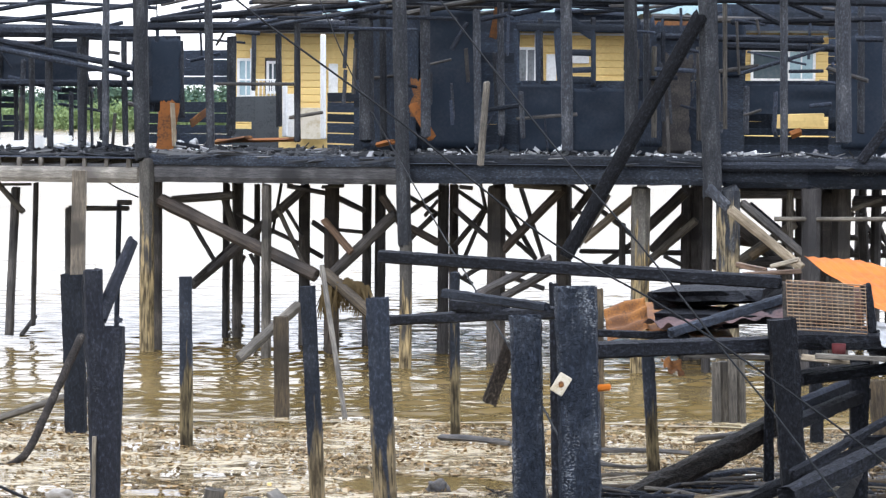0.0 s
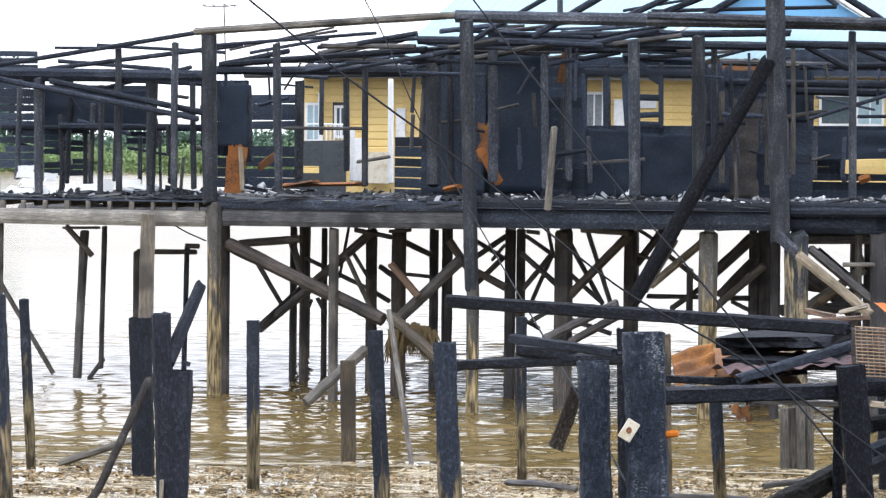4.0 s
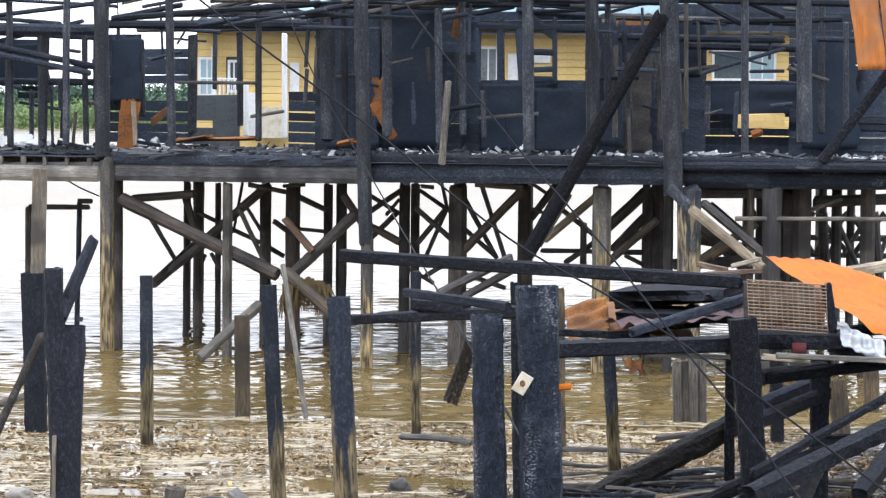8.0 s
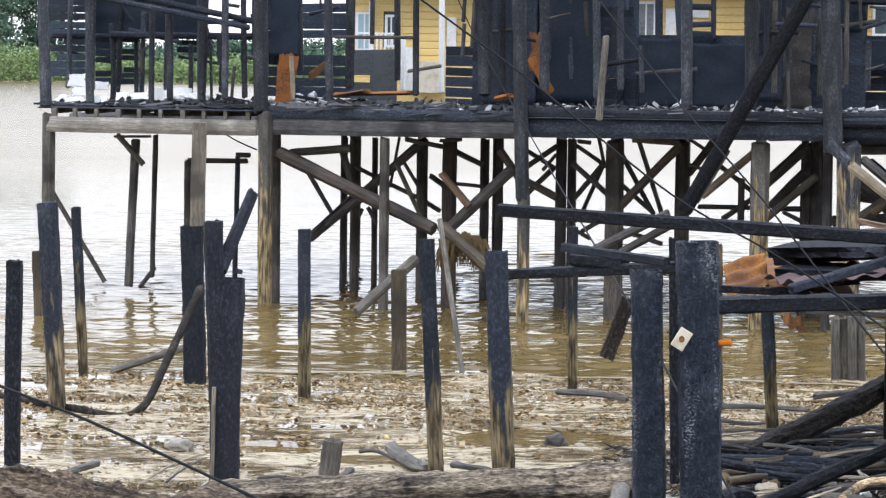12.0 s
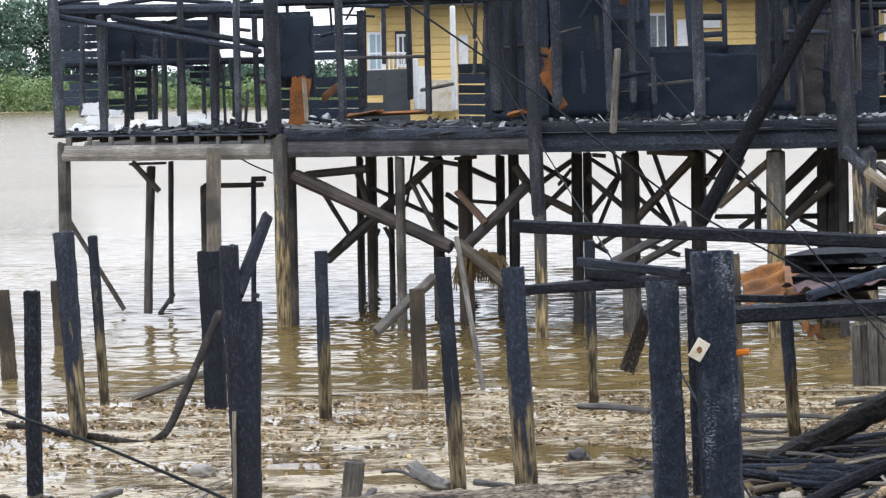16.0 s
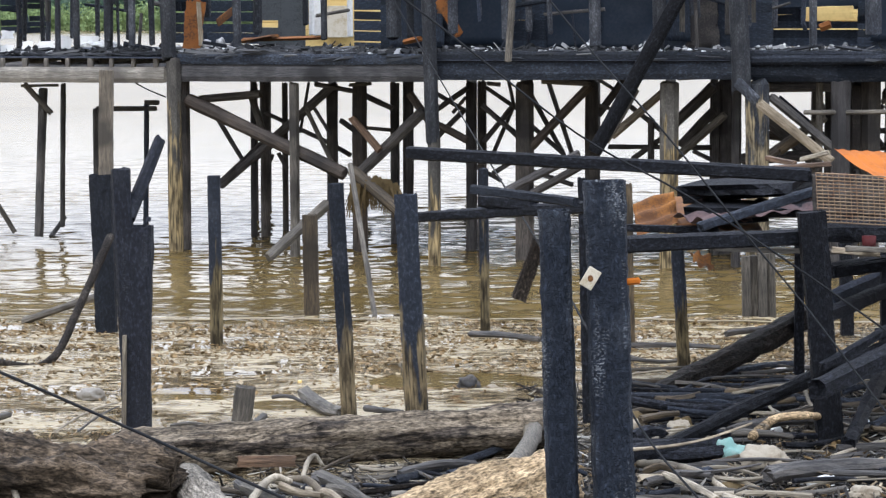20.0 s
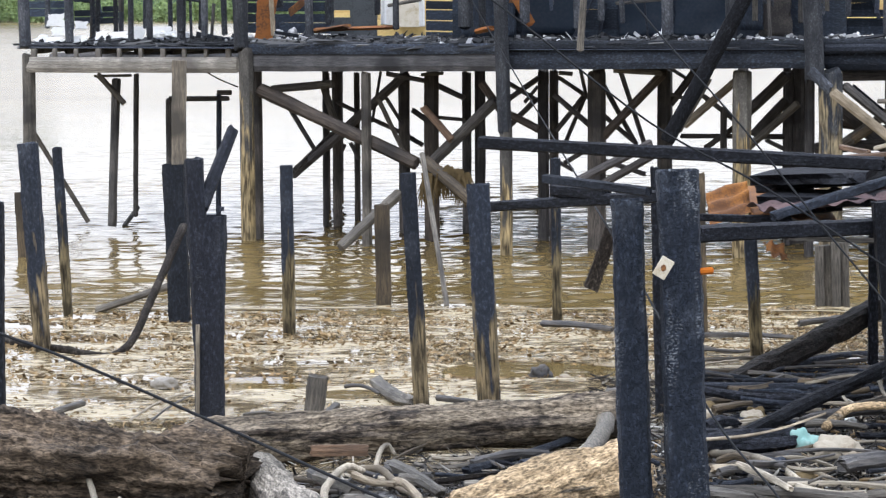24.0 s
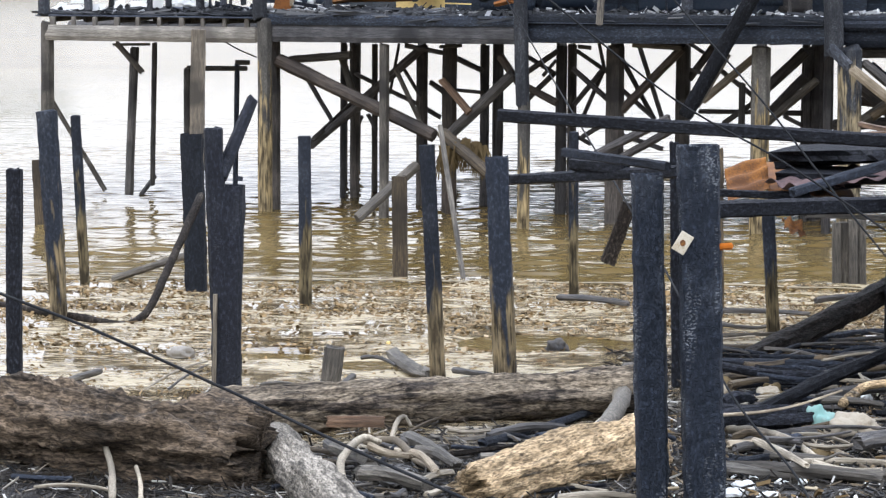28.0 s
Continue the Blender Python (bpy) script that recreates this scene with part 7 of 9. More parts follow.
# ---- what the fire left on the floor ----
torn_panel("plywood_panel", (-4.69, 40.73, 3.15), (-4.62, 40.85, 4.12), (0.35, 0.00, 0.00), "scorched orange plywood panel leaning on a post", SCORCHED, bite=0.25)
tagged(stick("plywood_panel", None, (-4.35, 40.66, 3.26), (-4.39, 40.67, 3.99), 0.073, 0.03, TAN_WOOD, wear=0.12, sides=6), "pale broken panel edge by a charred post", "panel")
tagged(stick("fallen_board", None, (-4.22, 41.83, 3.62), (-3.93, 42.26, 3.88), 0.132, 0.03, RUST, wear=0.12, sides=6), "rusty brown board leaning in the ruin", "board")
tagged(stick("fallen_board", None, (-3.61, 40.76, 3.37), (-2.37, 40.14, 3.41), 0.064, 0.5, SCORCHED, wear=0.12, sides=6), "orange board lying on the burnt floor", "board")
tagged(stick("fallen_board", None, (-3.67, 40.41, 3.34), (-3.10, 40.12, 3.44), 0.055, 0.3, RUST, wear=0.12, sides=6), "orange board lying on the burnt floor", "board")
tagged(stick("fallen_board", None, (-0.16, 38.89, 3.43), (-0.50, 38.98, 4.02), 0.140, 0.03, SCORCHED, wear=0.12, sides=6), "orange scorched board leaning on the wall", "board")
torn_panel("plywood_panel", (-0.54, 39.78, 3.75), (-0.55, 39.90, 4.47), (0.27, 0.00, 0.00), "rusty panel standing against the burnt wall", RUST, bite=0.45)
tagged(stick("fallen_board", None, (-1.03, 38.84, 3.35), (-0.76, 38.70, 3.41), 0.079, 0.2, SCORCHED, wear=0.12, sides=6), "small orange board lying on the burnt floor", "board")
tagged(stick("fallen_board", None, (0.75, 39.06, 4.99), (0.84, 39.03, 5.50), 0.114, 0.03, RUST, wear=0.12, sides=6), "rusty strip hanging under the burnt roof", "board")
# added strip: stands in for the yellow house wall showing through a gap
tagged(stick("fallen_board", None, (5.10, 39.06, 3.76), (5.95, 38.94, 3.79), 0.202, 0.03, YELLOW, wear=0.12, sides=6), "yellow strip added to stand for the wall behind a gap", "board")
tagged(stick("fallen_board", None, (5.20, 37.83, 3.55), (5.41, 37.80, 3.63), 0.119, 0.2, SCORCHED, wear=0.12, sides=6), "orange scrap lying in the rubble", "board")
tagged(stick("fallen_board", None, (-5.64, 40.78, 3.32), (-5.06, 40.72, 3.21), 0.064, 0.03, CHAR, wear=0.12, sides=6), "charred batten lying on the floor", "board")
tagged(stick("fallen_board", None, (-4.29, 40.25, 3.34), (-3.62, 39.91, 3.24), 0.054, 0.03, CHAR_ASH, wear=0.12, sides=6), "ash-grey batten lying on the floor", "board")
tagged(stick("fallen_board", None, (1.12, 39.07, 3.77), (2.07, 38.82, 3.85), 0.053, 0.03, DARK_WOOD, wear=0.12, sides=6), "thin bent pipe in the ruin", "pipe")
torn_panel("pale_board", (-8.19, 41.30, 3.44), (-8.19, 41.35, 3.66), (0.34, 0.0, 0.0), "white painted board standing in the ruin", WHITE, "board", bite=0.3)
torn_panel("pale_board", (-8.09, 41.20, 3.29), (-8.09, 41.25, 3.45), (0.26, 0.0, 0.0), "white painted board standing in the ruin", WHITE, "board", bite=0.3)
torn_panel("pale_board", (-8.37, 41.00, 3.16), (-8.37, 41.05, 3.28), (0.56, 0.0, 0.0), "pale board lying on edge on the burnt floor", WHITE, "board", bite=0.3)
torn_panel("pale_board", (-6.75, 41.20, 3.20), (-6.75, 41.25, 3.45), (0.23, 0.0, 0.0), "white broken board on the burnt floor", WHITE, "board", bite=0.3)
torn_panel("pale_board", (-6.50, 41.30, 3.29), (-6.50, 41.35, 3.44), (0.42, 0.0, 0.0), "white broken board on the burnt floor", WHITE, "board", bite=0.3)
torn_panel("pale_board", (-7.70, 41.20, 3.39), (-7.70, 41.25, 3.53), (0.23, 0.0, 0.0), "pale curled scrap on the burnt floor", WHITE, "board", bite=0.3)
torn_panel("pale_board", (-7.34, 41.10, 3.21), (-7.34, 41.15, 3.36), (0.20, 0.0, 0.0), "pale scrap of board on the burnt floor", WHITE, "board", bite=0.3)
torn_panel("pale_board", (-7.12, 41.30, 3.24), (-7.12, 41.35, 3.35), (0.30, 0.0, 0.0), "pale scrap of board on the burnt floor", WHITE, "board", bite=0.3)
torn_panel("pale_board", (-7.70, 40.90, 3.15), (-7.70, 40.95, 3.30), (0.28, 0.0, 0.0), "grey curled scrap on the burnt floor", WHITE, "board", bite=0.3)
heap((-8.27, 41.51, 3.21), 0.19, 0.09, PLASTIC, "scorched white plastic scrap on the burnt floor")
heap((-6.28, 41.33, 3.25), 0.26, 0.10, PLASTIC, "scorched white plastic scrap on the burnt floor")
heap((-6.01, 41.31, 3.25), 0.38, 0.10, PLASTIC, "scorched white plastic scrap on the burnt floor")
heap((-4.23, 40.41, 3.27), 0.16, 0.11, ZINC, "scorched white plastic scrap on the burnt floor")
heap((-4.00, 40.29, 3.29), 0.12, 0.13, ZINC, "scorched white plastic scrap on the burnt floor")

def rubble(name, count, x0, x1, depth, height, label, y_of, z0, mat, size=(0.04, 0.22), seed=3, flat=0.5, kind="stuff", off=0.15, slim=(0.15, 0.6), clump=0.0, turn=None):
    """Many small broken pieces heaped on a surface, in one mesh."""
    rng = np.random.default_rng(seed)
    verts, faces = [], []
    for _ in range(count):
        x = rng.uniform(x0, x1)
        y = y_of(x) + off + depth * (rng.random() ** 1.4 if not clump else rng.random())
        if clump and noise.noise((x * 0.7, y * 1.5, 3)) + 0.5 * noise.noise((x * 2, y * 4, 3)) < rng.uniform(-0.5, 0.45) * clump:
            continue
        z = (z0(x, y) if callable(z0) else z0) + height * rng.random() ** 2 * (0.5 + 0.5 * noise.noise((x * 1.3, y, 0)))
        l = rng.uniform(*size)
        dims = np.array((l, l * rng.uniform(*slim), l * rng.uniform(0.5 * min(flat, slim[0]), flat)))
        e = Euler((rng.normal(0, 0.35), rng.normal(0, 0.35 if turn is None else 0.07), rng.uniform(0, 6.28) if turn is None else rng.normal(-0.3, turn))).to_matrix()
        k = len(verts)
        for sx, sy, sz in ((-1, -1, -1), (1, -1, -1), (1, 1, -1), (-1, 1, -1), (-1, -1, 1), (1, -1, 1), (1, 1, 1), (-1, 1, 1)):
            c = e @ Vector((sx * dims[0] / 2 * rng.uniform(0.6, 1), sy * dims[1] / 2 * rng.uniform(0.6, 1), sz * dims[2] / 2))
            verts.append((x + c.x, y + c.y, z + c.z + dims[2] / 2))
        faces += [tuple(k + i for i in f) for f in ((0, 3, 2, 1), (4, 5, 6, 7), (0, 1, 5, 4), (1, 2, 6, 5), (2, 3, 7, 6), (3, 0, 4, 7))]
    me = bpy.data.meshes.new(name)
    me.from_pydata(verts, [], faces)
    me.materials.append(mat)
    return tagged(new(name, me), label, "rubble", kind=kind)


def house_front(x):
    return float(np.interp(x, (-8.42, -4.76, -0.57, 3.91, 6.51, 8.08), (40.8, 40.2, 38.0, 36.8, 36.4, 36.2)))


rubble("burnt_rubble", 4600, -4.76, 6.51, 3.2, 0.17, "black charred rubble and ash covering the house floor", house_front, 3.11, RUBBLE, (0.04, 0.22), flat=0.4, off=-0.05)
rubble("burnt_battens", 900, -4.76, 7.6, 3.0, 0.2, "charred battens and splinters strewn over the house floor", house_front, 3.11, RUBBLE, (0.12, 0.6), 6, 0.05, slim=(0.03, 0.08))
rubble("burnt_laths", 420, -4.6, 7.6, 1.3, 0.16, "long charred laths lying along the edge of the house floor", house_front, 3.12, CHARRED_LATH, (0.5, 1.7), 21, 0.03, off=-0.12, slim=(0.02, 0.05), turn=0.22)
rubble("burnt_laths", 120, -8.3, -4.8, 1.2, 0.1, "long charred laths lying along the edge of the house floor", house_front, 3.13, CHARRED_LATH, (0.4, 1.3), 22, 0.03, off=0.0, slim=(0.02, 0.05), turn=0.22)
for x0, x1, many, seed in ((-0.2, 0.6, 90, 31), (0.95, 1.85, 260, 32), (2.3, 2.9, 170, 33), (3.1, 3.85, 220, 34), (4.2, 5.7, 620, 35), (6.3, 7.6, 420, 36), (-4.3, -3.2, 190, 37)):
    rubble("ash_flakes", many, x0, x1, 1.9, 0.24, "white ash and broken plaster heaped on the floor", house_front, 3.13, ASHES, (0.03, 0.17), seed, 0.35, clump=0.5)
rubble("burnt_rubble", 800, -8.32, -4.76, 3.0, 0.16, "charred rubble scattered on the house floor", house_front, 3.12, RUBBLE, (0.03, 0.16), 5)


antenna = thing("tv_antenna", (-5.46, 48.0, 3.1), "thin metal television antenna on a pole", "antenna")
bent("pole", antenna, [(-5.46, 48.0, 3.1), (-5.46, 48.0, 5.0), (-5.51, 48.00, 6.72)], 0.014, STEEL, wear=0.0, taper=1.0)
bent("boom", antenna, [(-5.93, 48.00, 6.67), (-5.59, 48.00, 6.66), (-5.26, 48.00, 6.69)], 0.012, STEEL, wear=0.0, taper=1.0)
for x in (-5.87, -5.70, -5.46, -5.33):
    bent("rod", antenna, [(x, 47.7, 6.68), (x, 48.0, 6.68), (x, 48.3, 6.68)], 0.01, STEEL, wear=0.0, taper=1.0)
block("fascia", yellow, 3.90, 7.83, 47.5, 47.56, 5.43, 5.69, RUST)
sheet("roof", yellow, (-4.09, 47.30, 5.37), (11.87, 0.00, 0.08), (0, 3.0, 0.3), 50, 0.02, CHAR_DARK, nx=200, ny=4, crumple=0.0)


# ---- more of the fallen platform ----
fallen((2.24, 25.00, 2.11), (3.34, 24.50, 2.18), 0.134, CHAR_DARK, "charred board stack under a beam", d=1.2)
fallen((2.21, 24.60, 1.94), (3.27, 24.20, 1.95), 0.121, CHAR_DARK, "charred board stack under a beam", d=1.0)
fallen((3.15, 22.50, 1.88), (3.99, 22.50, 1.89), 0.172, CHAR_DARK, "thick charred sill under a wire panel", d=0.5)
fallen((3.93, 22.60, 1.78), (4.90, 22.80, 1.81), 0.123, CHAR_DARK, "charred beam under an orange sheet", d=0.6)
fallen((3.22, 22.60, 1.52), (3.90, 23.00, 1.58), 0.144, CHAR_DARK, "charred beam under the burnt platform")
fallen((3.19, 22.20, 1.76), (3.64, 22.20, 1.72), 0.055, TAN_WOOD, "pale unburnt lath under the platform")
fallen((3.10, 26.00, 2.23), (3.74, 26.00, 2.28), 0.053, RUSTY_WOOD, "reddish board end on the debris")
fallen((4.48, 28.00, 2.06), (5.56, 28.50, 2.19), 0.127, TAN_WOOD, "pale plank behind an orange sheet")
fallen((3.12, 26.50, 2.31), (3.36, 26.00, 2.28), 0.059, RUSTY_WOOD, "reddish splintered board on the debris")
fallen((3.48, 26.50, 2.29), (3.71, 26.00, 2.40), 0.047, STICK, "pale splintered board on the debris")
fallen((3.46, 24.40, 2.13), (4.13, 24.40, 2.05), 0.329, PURPLE_RUST, "rusty sheet edge behind the wire panel", d=0.03)
fallen((4.34, 22.00, 1.24), (4.94, 22.50, 1.80), 0.110, CHAR, "charred beam slanting over the debris")
fallen((3.54, 22.00, 1.04), (4.74, 22.00, 1.09), 0.089, CHAR_DARK, "charred beam lying over the debris")
fallen((3.28, 23.00, 1.22), (4.12, 24.30, 1.34), 0.138, CHAR, "charred beam slanting under the platform")
tagged(sheet("roofing_sheet", None, (2.09, 23.80, 1.59), (0.17, 0.00, -0.04), (0.05, -0.20, -0.13), 2, 0.015, RUST, nx=10, ny=6), "small dangling scrap of rusty sheet", "metal sheet")
tagged(sheet("roofing_sheet", None, (2.21, 24.80, 2.01), (0.52, 0.00, -0.06), (-0.04, -0.90, -0.09), 5, 0.01, PURPLE_RUST, crumple=0.012), "crumpled purple-brown roofing sheet", "metal sheet")

tin = thing("red_tin", (3.52, 22.15, 1.76), "dented red tin sitting under the burnt platform", "tin")
tb = bmesh.new()
bmesh.ops.create_cone(tb, cap_ends=True, segments=16, radius1=0.06, radius2=0.064, depth=0.12)
can = tidy(tb, "can", plain_material("red_enamel", (0.075, 0.012, 0.013), 0.7, (0.06, 0.02, 0.02), 0.8, 9.0), tin, "", True)
can.location = (0, 0, 0.065)


def sprig(at):
    bm = bmesh.new()
    for k in range(26):
        a, h = random.uniform(0, 6.28), random.uniform(0, 0.26)
        c = Vector((math.cos(a) * 0.05, math.sin(a) * 0.05, h - 0.1))
        d = Vector((math.cos(a), math.sin(a), random.uniform(-0.2, 0.7))).normalized() * 0.07
        s = d.cross(Vector((0, 0, 1))).normalized() * 0.02
        bm.faces.new([bm.verts.new(p) for p in (c, c + d * 0.5 + s, c + d, c + d * 0.5 - s)])
    ob = tidy(bm, "weed", leaf_material("fresh_leaves", (0.1, 0.2, 0.02), (0.3, 0.36, 0.04)))
    ob.location = at
    tagged(ob, "yellow-green weed growing out of the debris", "plant", kind="stuff")


sprig((5.09, 26.00, 2.29))


# ---- driftwood on the mud ----
def drift(p, q, w, mat, label="", bow=0.0, d=None):
    ob = stick("driftwood", None, p, q, w, d, mat, wear=0.22, sides=9, square=False, step=0.1, bow=bow or random.uniform(-0.05, 0.05), taper=random.uniform(0.6, 1.0))
    return tagged(ob, label or "charred stick lying on the mud", "driftwood", "stranded driftwood")


drift((1.29, 23.53, 0.22), (2.54, 23.45, 0.23), 0.074, CHAR, "charred beam lying among the driftwood")
drift((1.83, 23.23, 0.22), (2.62, 23.00, 0.22), 0.052, CHAR_ASH, "charred beam lying among the driftwood")
drift((1.35, 22.33, 0.25), (2.04, 22.68, 0.24), 0.081, BROWN_WOOD, "red-brown plank lying among driftwood")
drift((1.19, 20.77, 0.26), (2.53, 22.20, 0.23), 0.034, STICK, "long thin brown stick across the debris")
drift((1.13, 19.75, 0.34), (2.11, 20.34, 0.32), 0.144, CHAR_DARK, "thick charred log among driftwood")
drift((1.14, 21.24, 0.29), (1.68, 21.05, 0.30), 0.124, CHAR_DARK, "charred beam lying among the driftwood")
drift((2.21, 21.33, 0.28), (3.10, 21.98, 0.27), 0.097, DARK_WOOD, "dark weathered stick lying on the mud")
drift((2.10, 21.65, 0.24), (2.61, 21.33, 0.25), 0.039, GREY_WOOD, "dark weathered stick lying on the mud")
drift((1.54, 19.54, 0.29), (2.68, 19.91, 0.28), 0.035, DARK_WOOD, "dark weathered stick lying on the mud")
drift((2.23, 18.94, 0.35), (3.37, 19.34, 0.34), 0.146, DARK_WOOD, "thick silvered log half buried in debris")
drift((1.76, 19.52, 0.29), (2.26, 19.16, 0.29), 0.039, STICK, "pale dry stick lying on the debris")
drift((2.92, 20.17, 0.27), (3.58, 21.12, 0.25), 0.033, STICK, "pale dry stick lying on the debris")
drift((2.77, 23.11, 0.21), (2.85, 21.17, 0.25), 0.030, STICK, "pale dry stick lying on the debris")
drift((2.94, 22.28, 0.24), (3.92, 22.52, 0.24), 0.060, DARK_WOOD, "dark weathered stick lying on the mud")
drift((3.57, 23.98, 0.21), (4.24, 24.38, 0.20), 0.054, CHAR, "charred beam lying among the driftwood")
drift((1.26, 24.43, 0.19), (2.02, 24.26, 0.20), 0.049, CHAR_ASH, "charred beam lying among the driftwood")
drift((1.24, 24.07, 0.20), (2.05, 23.98, 0.20), 0.038, GREY_WOOD, "dark weathered stick lying on the mud")
drift((2.11, 24.65, 0.19), (3.25, 24.43, 0.19), 0.044, CHAR, "charred beam lying among the driftwood")
drift((2.36, 22.73, 0.22), (3.16, 22.61, 0.22), 0.036, STICK, "pale dry stick lying on the debris")
drift((1.88, 18.92, 0.30), (2.16, 18.72, 0.30), 0.034, STICK, "pale dry stick lying on the debris")
drift((1.51, 18.58, 0.32), (2.08, 18.38, 0.32), 0.066, GREY_WOOD, "dark weathered stick lying on the mud")
drift((2.13, 18.43, 0.31), (2.83, 18.67, 0.31), 0.050, GREY_WOOD, "dark weathered stick lying on the mud")
drift((1.53, 21.90, 0.23), (2.07, 21.83, 0.23), 0.025, STICK, "pale dry stick lying on the debris")
drift((2.06, 22.34, 0.23), (2.53, 21.96, 0.24), 0.045, CHAR, "charred beam lying among the driftwood")
drift((2.33, 20.19, 0.27), (2.91, 20.45, 0.26), 0.027, STICK, "pale dry stick lying on the debris")
drift((1.11, 18.90, 0.32), (1.73, 18.70, 0.32), 0.076, CHAR_DARK, "charred beam lying among the driftwood")
drift((2.97, 19.58, 0.29), (3.37, 19.32, 0.29), 0.044, STICK, "pale dry stick lying on the debris")
drift((2.96, 21.49, 0.25), (3.79, 21.81, 0.25), 0.049, GREY_WOOD, "dark weathered stick lying on the mud")
drift((3.01, 20.51, 0.28), (3.60, 20.65, 0.28), 0.065, DARK_WOOD, "dark weathered stick lying on the mud")
drift((2.64, 24.42, 0.19), (3.36, 25.27, 0.18), 0.050, CHAR, "charred beam lying among the driftwood")
drift((3.39, 23.14, 0.23), (4.07, 23.43, 0.23), 0.073, CHAR, "charred beam lying among the driftwood")
drift((1.56, 25.78, 0.16), (2.34, 26.00, 0.16), 0.041, GREY_WOOD, "dark weathered stick lying on the mud")
drift((2.75, 26.02, 0.16), (3.43, 25.78, 0.16), 0.035, GREY_WOOD, "dark weathered stick lying on the mud")
drift((1.43, 26.66, 0.14), (2.08, 26.46, 0.15), 0.036, DARK_WOOD, "dark weathered stick lying on the mud")
drift((1.30, 23.66, 0.24), (1.82, 23.50, 0.26), 0.027, CHAR, "charred beam lying among the driftwood")
drift((1.29, 18.49, 0.38), (1.49, 18.70, 0.36), 0.059, DARK_WOOD, "dark weathered stick lying on the mud")
drift((1.58, 20.57, 0.27), (1.84, 20.44, 0.29), 0.023, STICK, "pale dry stick lying on the debris")
drift((1.77, 18.72, 0.36), (2.10, 18.96, 0.32), 0.021, CHAR_DARK, "charred beam lying among the driftwood")
drift((1.48, 19.28, 0.30), (2.43, 20.34, 0.30), 0.027, BROWN_WOOD, "wet brown lath lying in the debris")
drift((1.86, 22.37, 0.30), (2.51, 22.53, 0.30), 0.030, GREY_WOOD, "dark weathered stick lying on the mud")
drift((3.16, 22.29, 0.24), (3.48, 22.25, 0.23), 0.025, DARK_WOOD, "dark weathered stick lying on the mud")
drift((3.10, 21.80, 0.29), (3.97, 21.59, 0.33), 0.039, DARK_WOOD, "dark weathered stick lying on the mud")
drift((2.93, 20.72, 0.27), (3.25, 21.04, 0.26), 0.028, CHAR_DARK, "charred beam lying among the driftwood")
drift((3.81, 23.29, 0.29), (4.06, 23.27, 0.25), 0.042, DARK_WOOD, "dark weathered stick lying on the mud")
drift((2.30, 19.20, 0.31), (2.76, 18.96, 0.35), 0.021, BROWN_WOOD, "wet brown lath lying in the debris")
drift((3.58, 21.93, 0.26), (3.81, 22.04, 0.25), 0.049, DARK_WOOD, "dark weathered stick lying on the mud")
drift((1.30, 19.14, 0.36), (1.50, 19.12, 0.36), 0.026, DARK_WOOD, "dark weathered stick lying on the mud")
drift((2.72, 22.28, 0.27), (3.63, 22.83, 0.24), 0.025, GREY_WOOD, "dark weathered stick lying on the mud")
drift((1.68, 22.39, 0.28), (2.15, 22.14, 0.24), 0.025, CHAR_DARK, "charred beam lying among the driftwood")
drift((1.54, 18.95, 0.36), (1.83, 18.74, 0.39), 0.059, DARK_WOOD, "dark weathered stick lying on the mud")
drift((1.58, 18.76, 0.34), (1.77, 18.80, 0.33), 0.034, DARK_WOOD, "dark weathered stick lying on the mud")
drift((3.02, 22.92, 0.23), (3.27, 23.00, 0.24), 0.031, DARK_WOOD, "dark weathered stick lying on the mud")
drift((3.54, 22.46, 0.25), (3.97, 22.96, 0.25), 0.031, BROWN_WOOD, "wet brown lath lying in the debris")
drift((1.33, 24.49, 0.23), (1.85, 24.22, 0.22), 0.033, DARK_WOOD, "dark weathered stick lying on the mud")
drift((3.19, 22.78, 0.27), (3.79, 22.31, 0.28), 0.025, GREY_WOOD, "dark weathered stick lying on the mud")
drift((1.06, 18.84, 0.39), (1.57, 19.14, 0.33), 0.060, BROWN_WOOD, "wet brown lath lying in the debris")
drift((3.08, 21.72, 0.30), (3.39, 21.45, 0.26), 0.019, STICK, "pale dry stick lying on the debris")
drift((3.18, 24.06, 0.28), (4.12, 23.76, 0.27), 0.043, GREY_WOOD, "dark weathered stick lying on the mud")
drift((1.38, 22.69, 0.24), (1.91, 22.06, 0.29), 0.025, CHAR, "charred beam lying among the driftwood")
drift((3.60, 22.83, 0.25), (4.49, 22.90, 0.25), 0.026, CHAR_DARK, "charred beam lying among the driftwood")
drift((2.40, 18.55, 0.38), (3.05, 18.99, 0.30), 0.042, CHAR_DARK, "charred beam lying among the driftwood")
drift((2.22, 18.94, 0.36), (2.63, 19.10, 0.34), 0.017, STICK, "pale dry stick lying on the debris")
drift((3.55, 24.21, 0.25), (4.43, 24.50, 0.24), 0.022, STICK, "pale dry stick lying on the debris")
drift((3.07, 19.78, 0.31), (3.91, 20.05, 0.28), 0.022, DARK_WOOD, "dark weathered stick lying on the mud")
drift((2.28, 19.12, 0.30), (3.14, 19.89, 0.30), 0.022, STICK, "pale dry stick lying on the debris")
drift((3.45, 21.48, 0.28), (3.93, 21.81, 0.26), 0.049, BROWN_WOOD, "wet brown lath lying in the debris")
drift((1.78, 22.56, 0.25), (2.80, 23.56, 0.27), 0.041, CHAR_DARK, "charred beam lying among the driftwood")
drift((2.42, 23.80, 0.24), (2.69, 23.62, 0.27), 0.053, BROWN_WOOD, "wet brown lath lying in the debris")
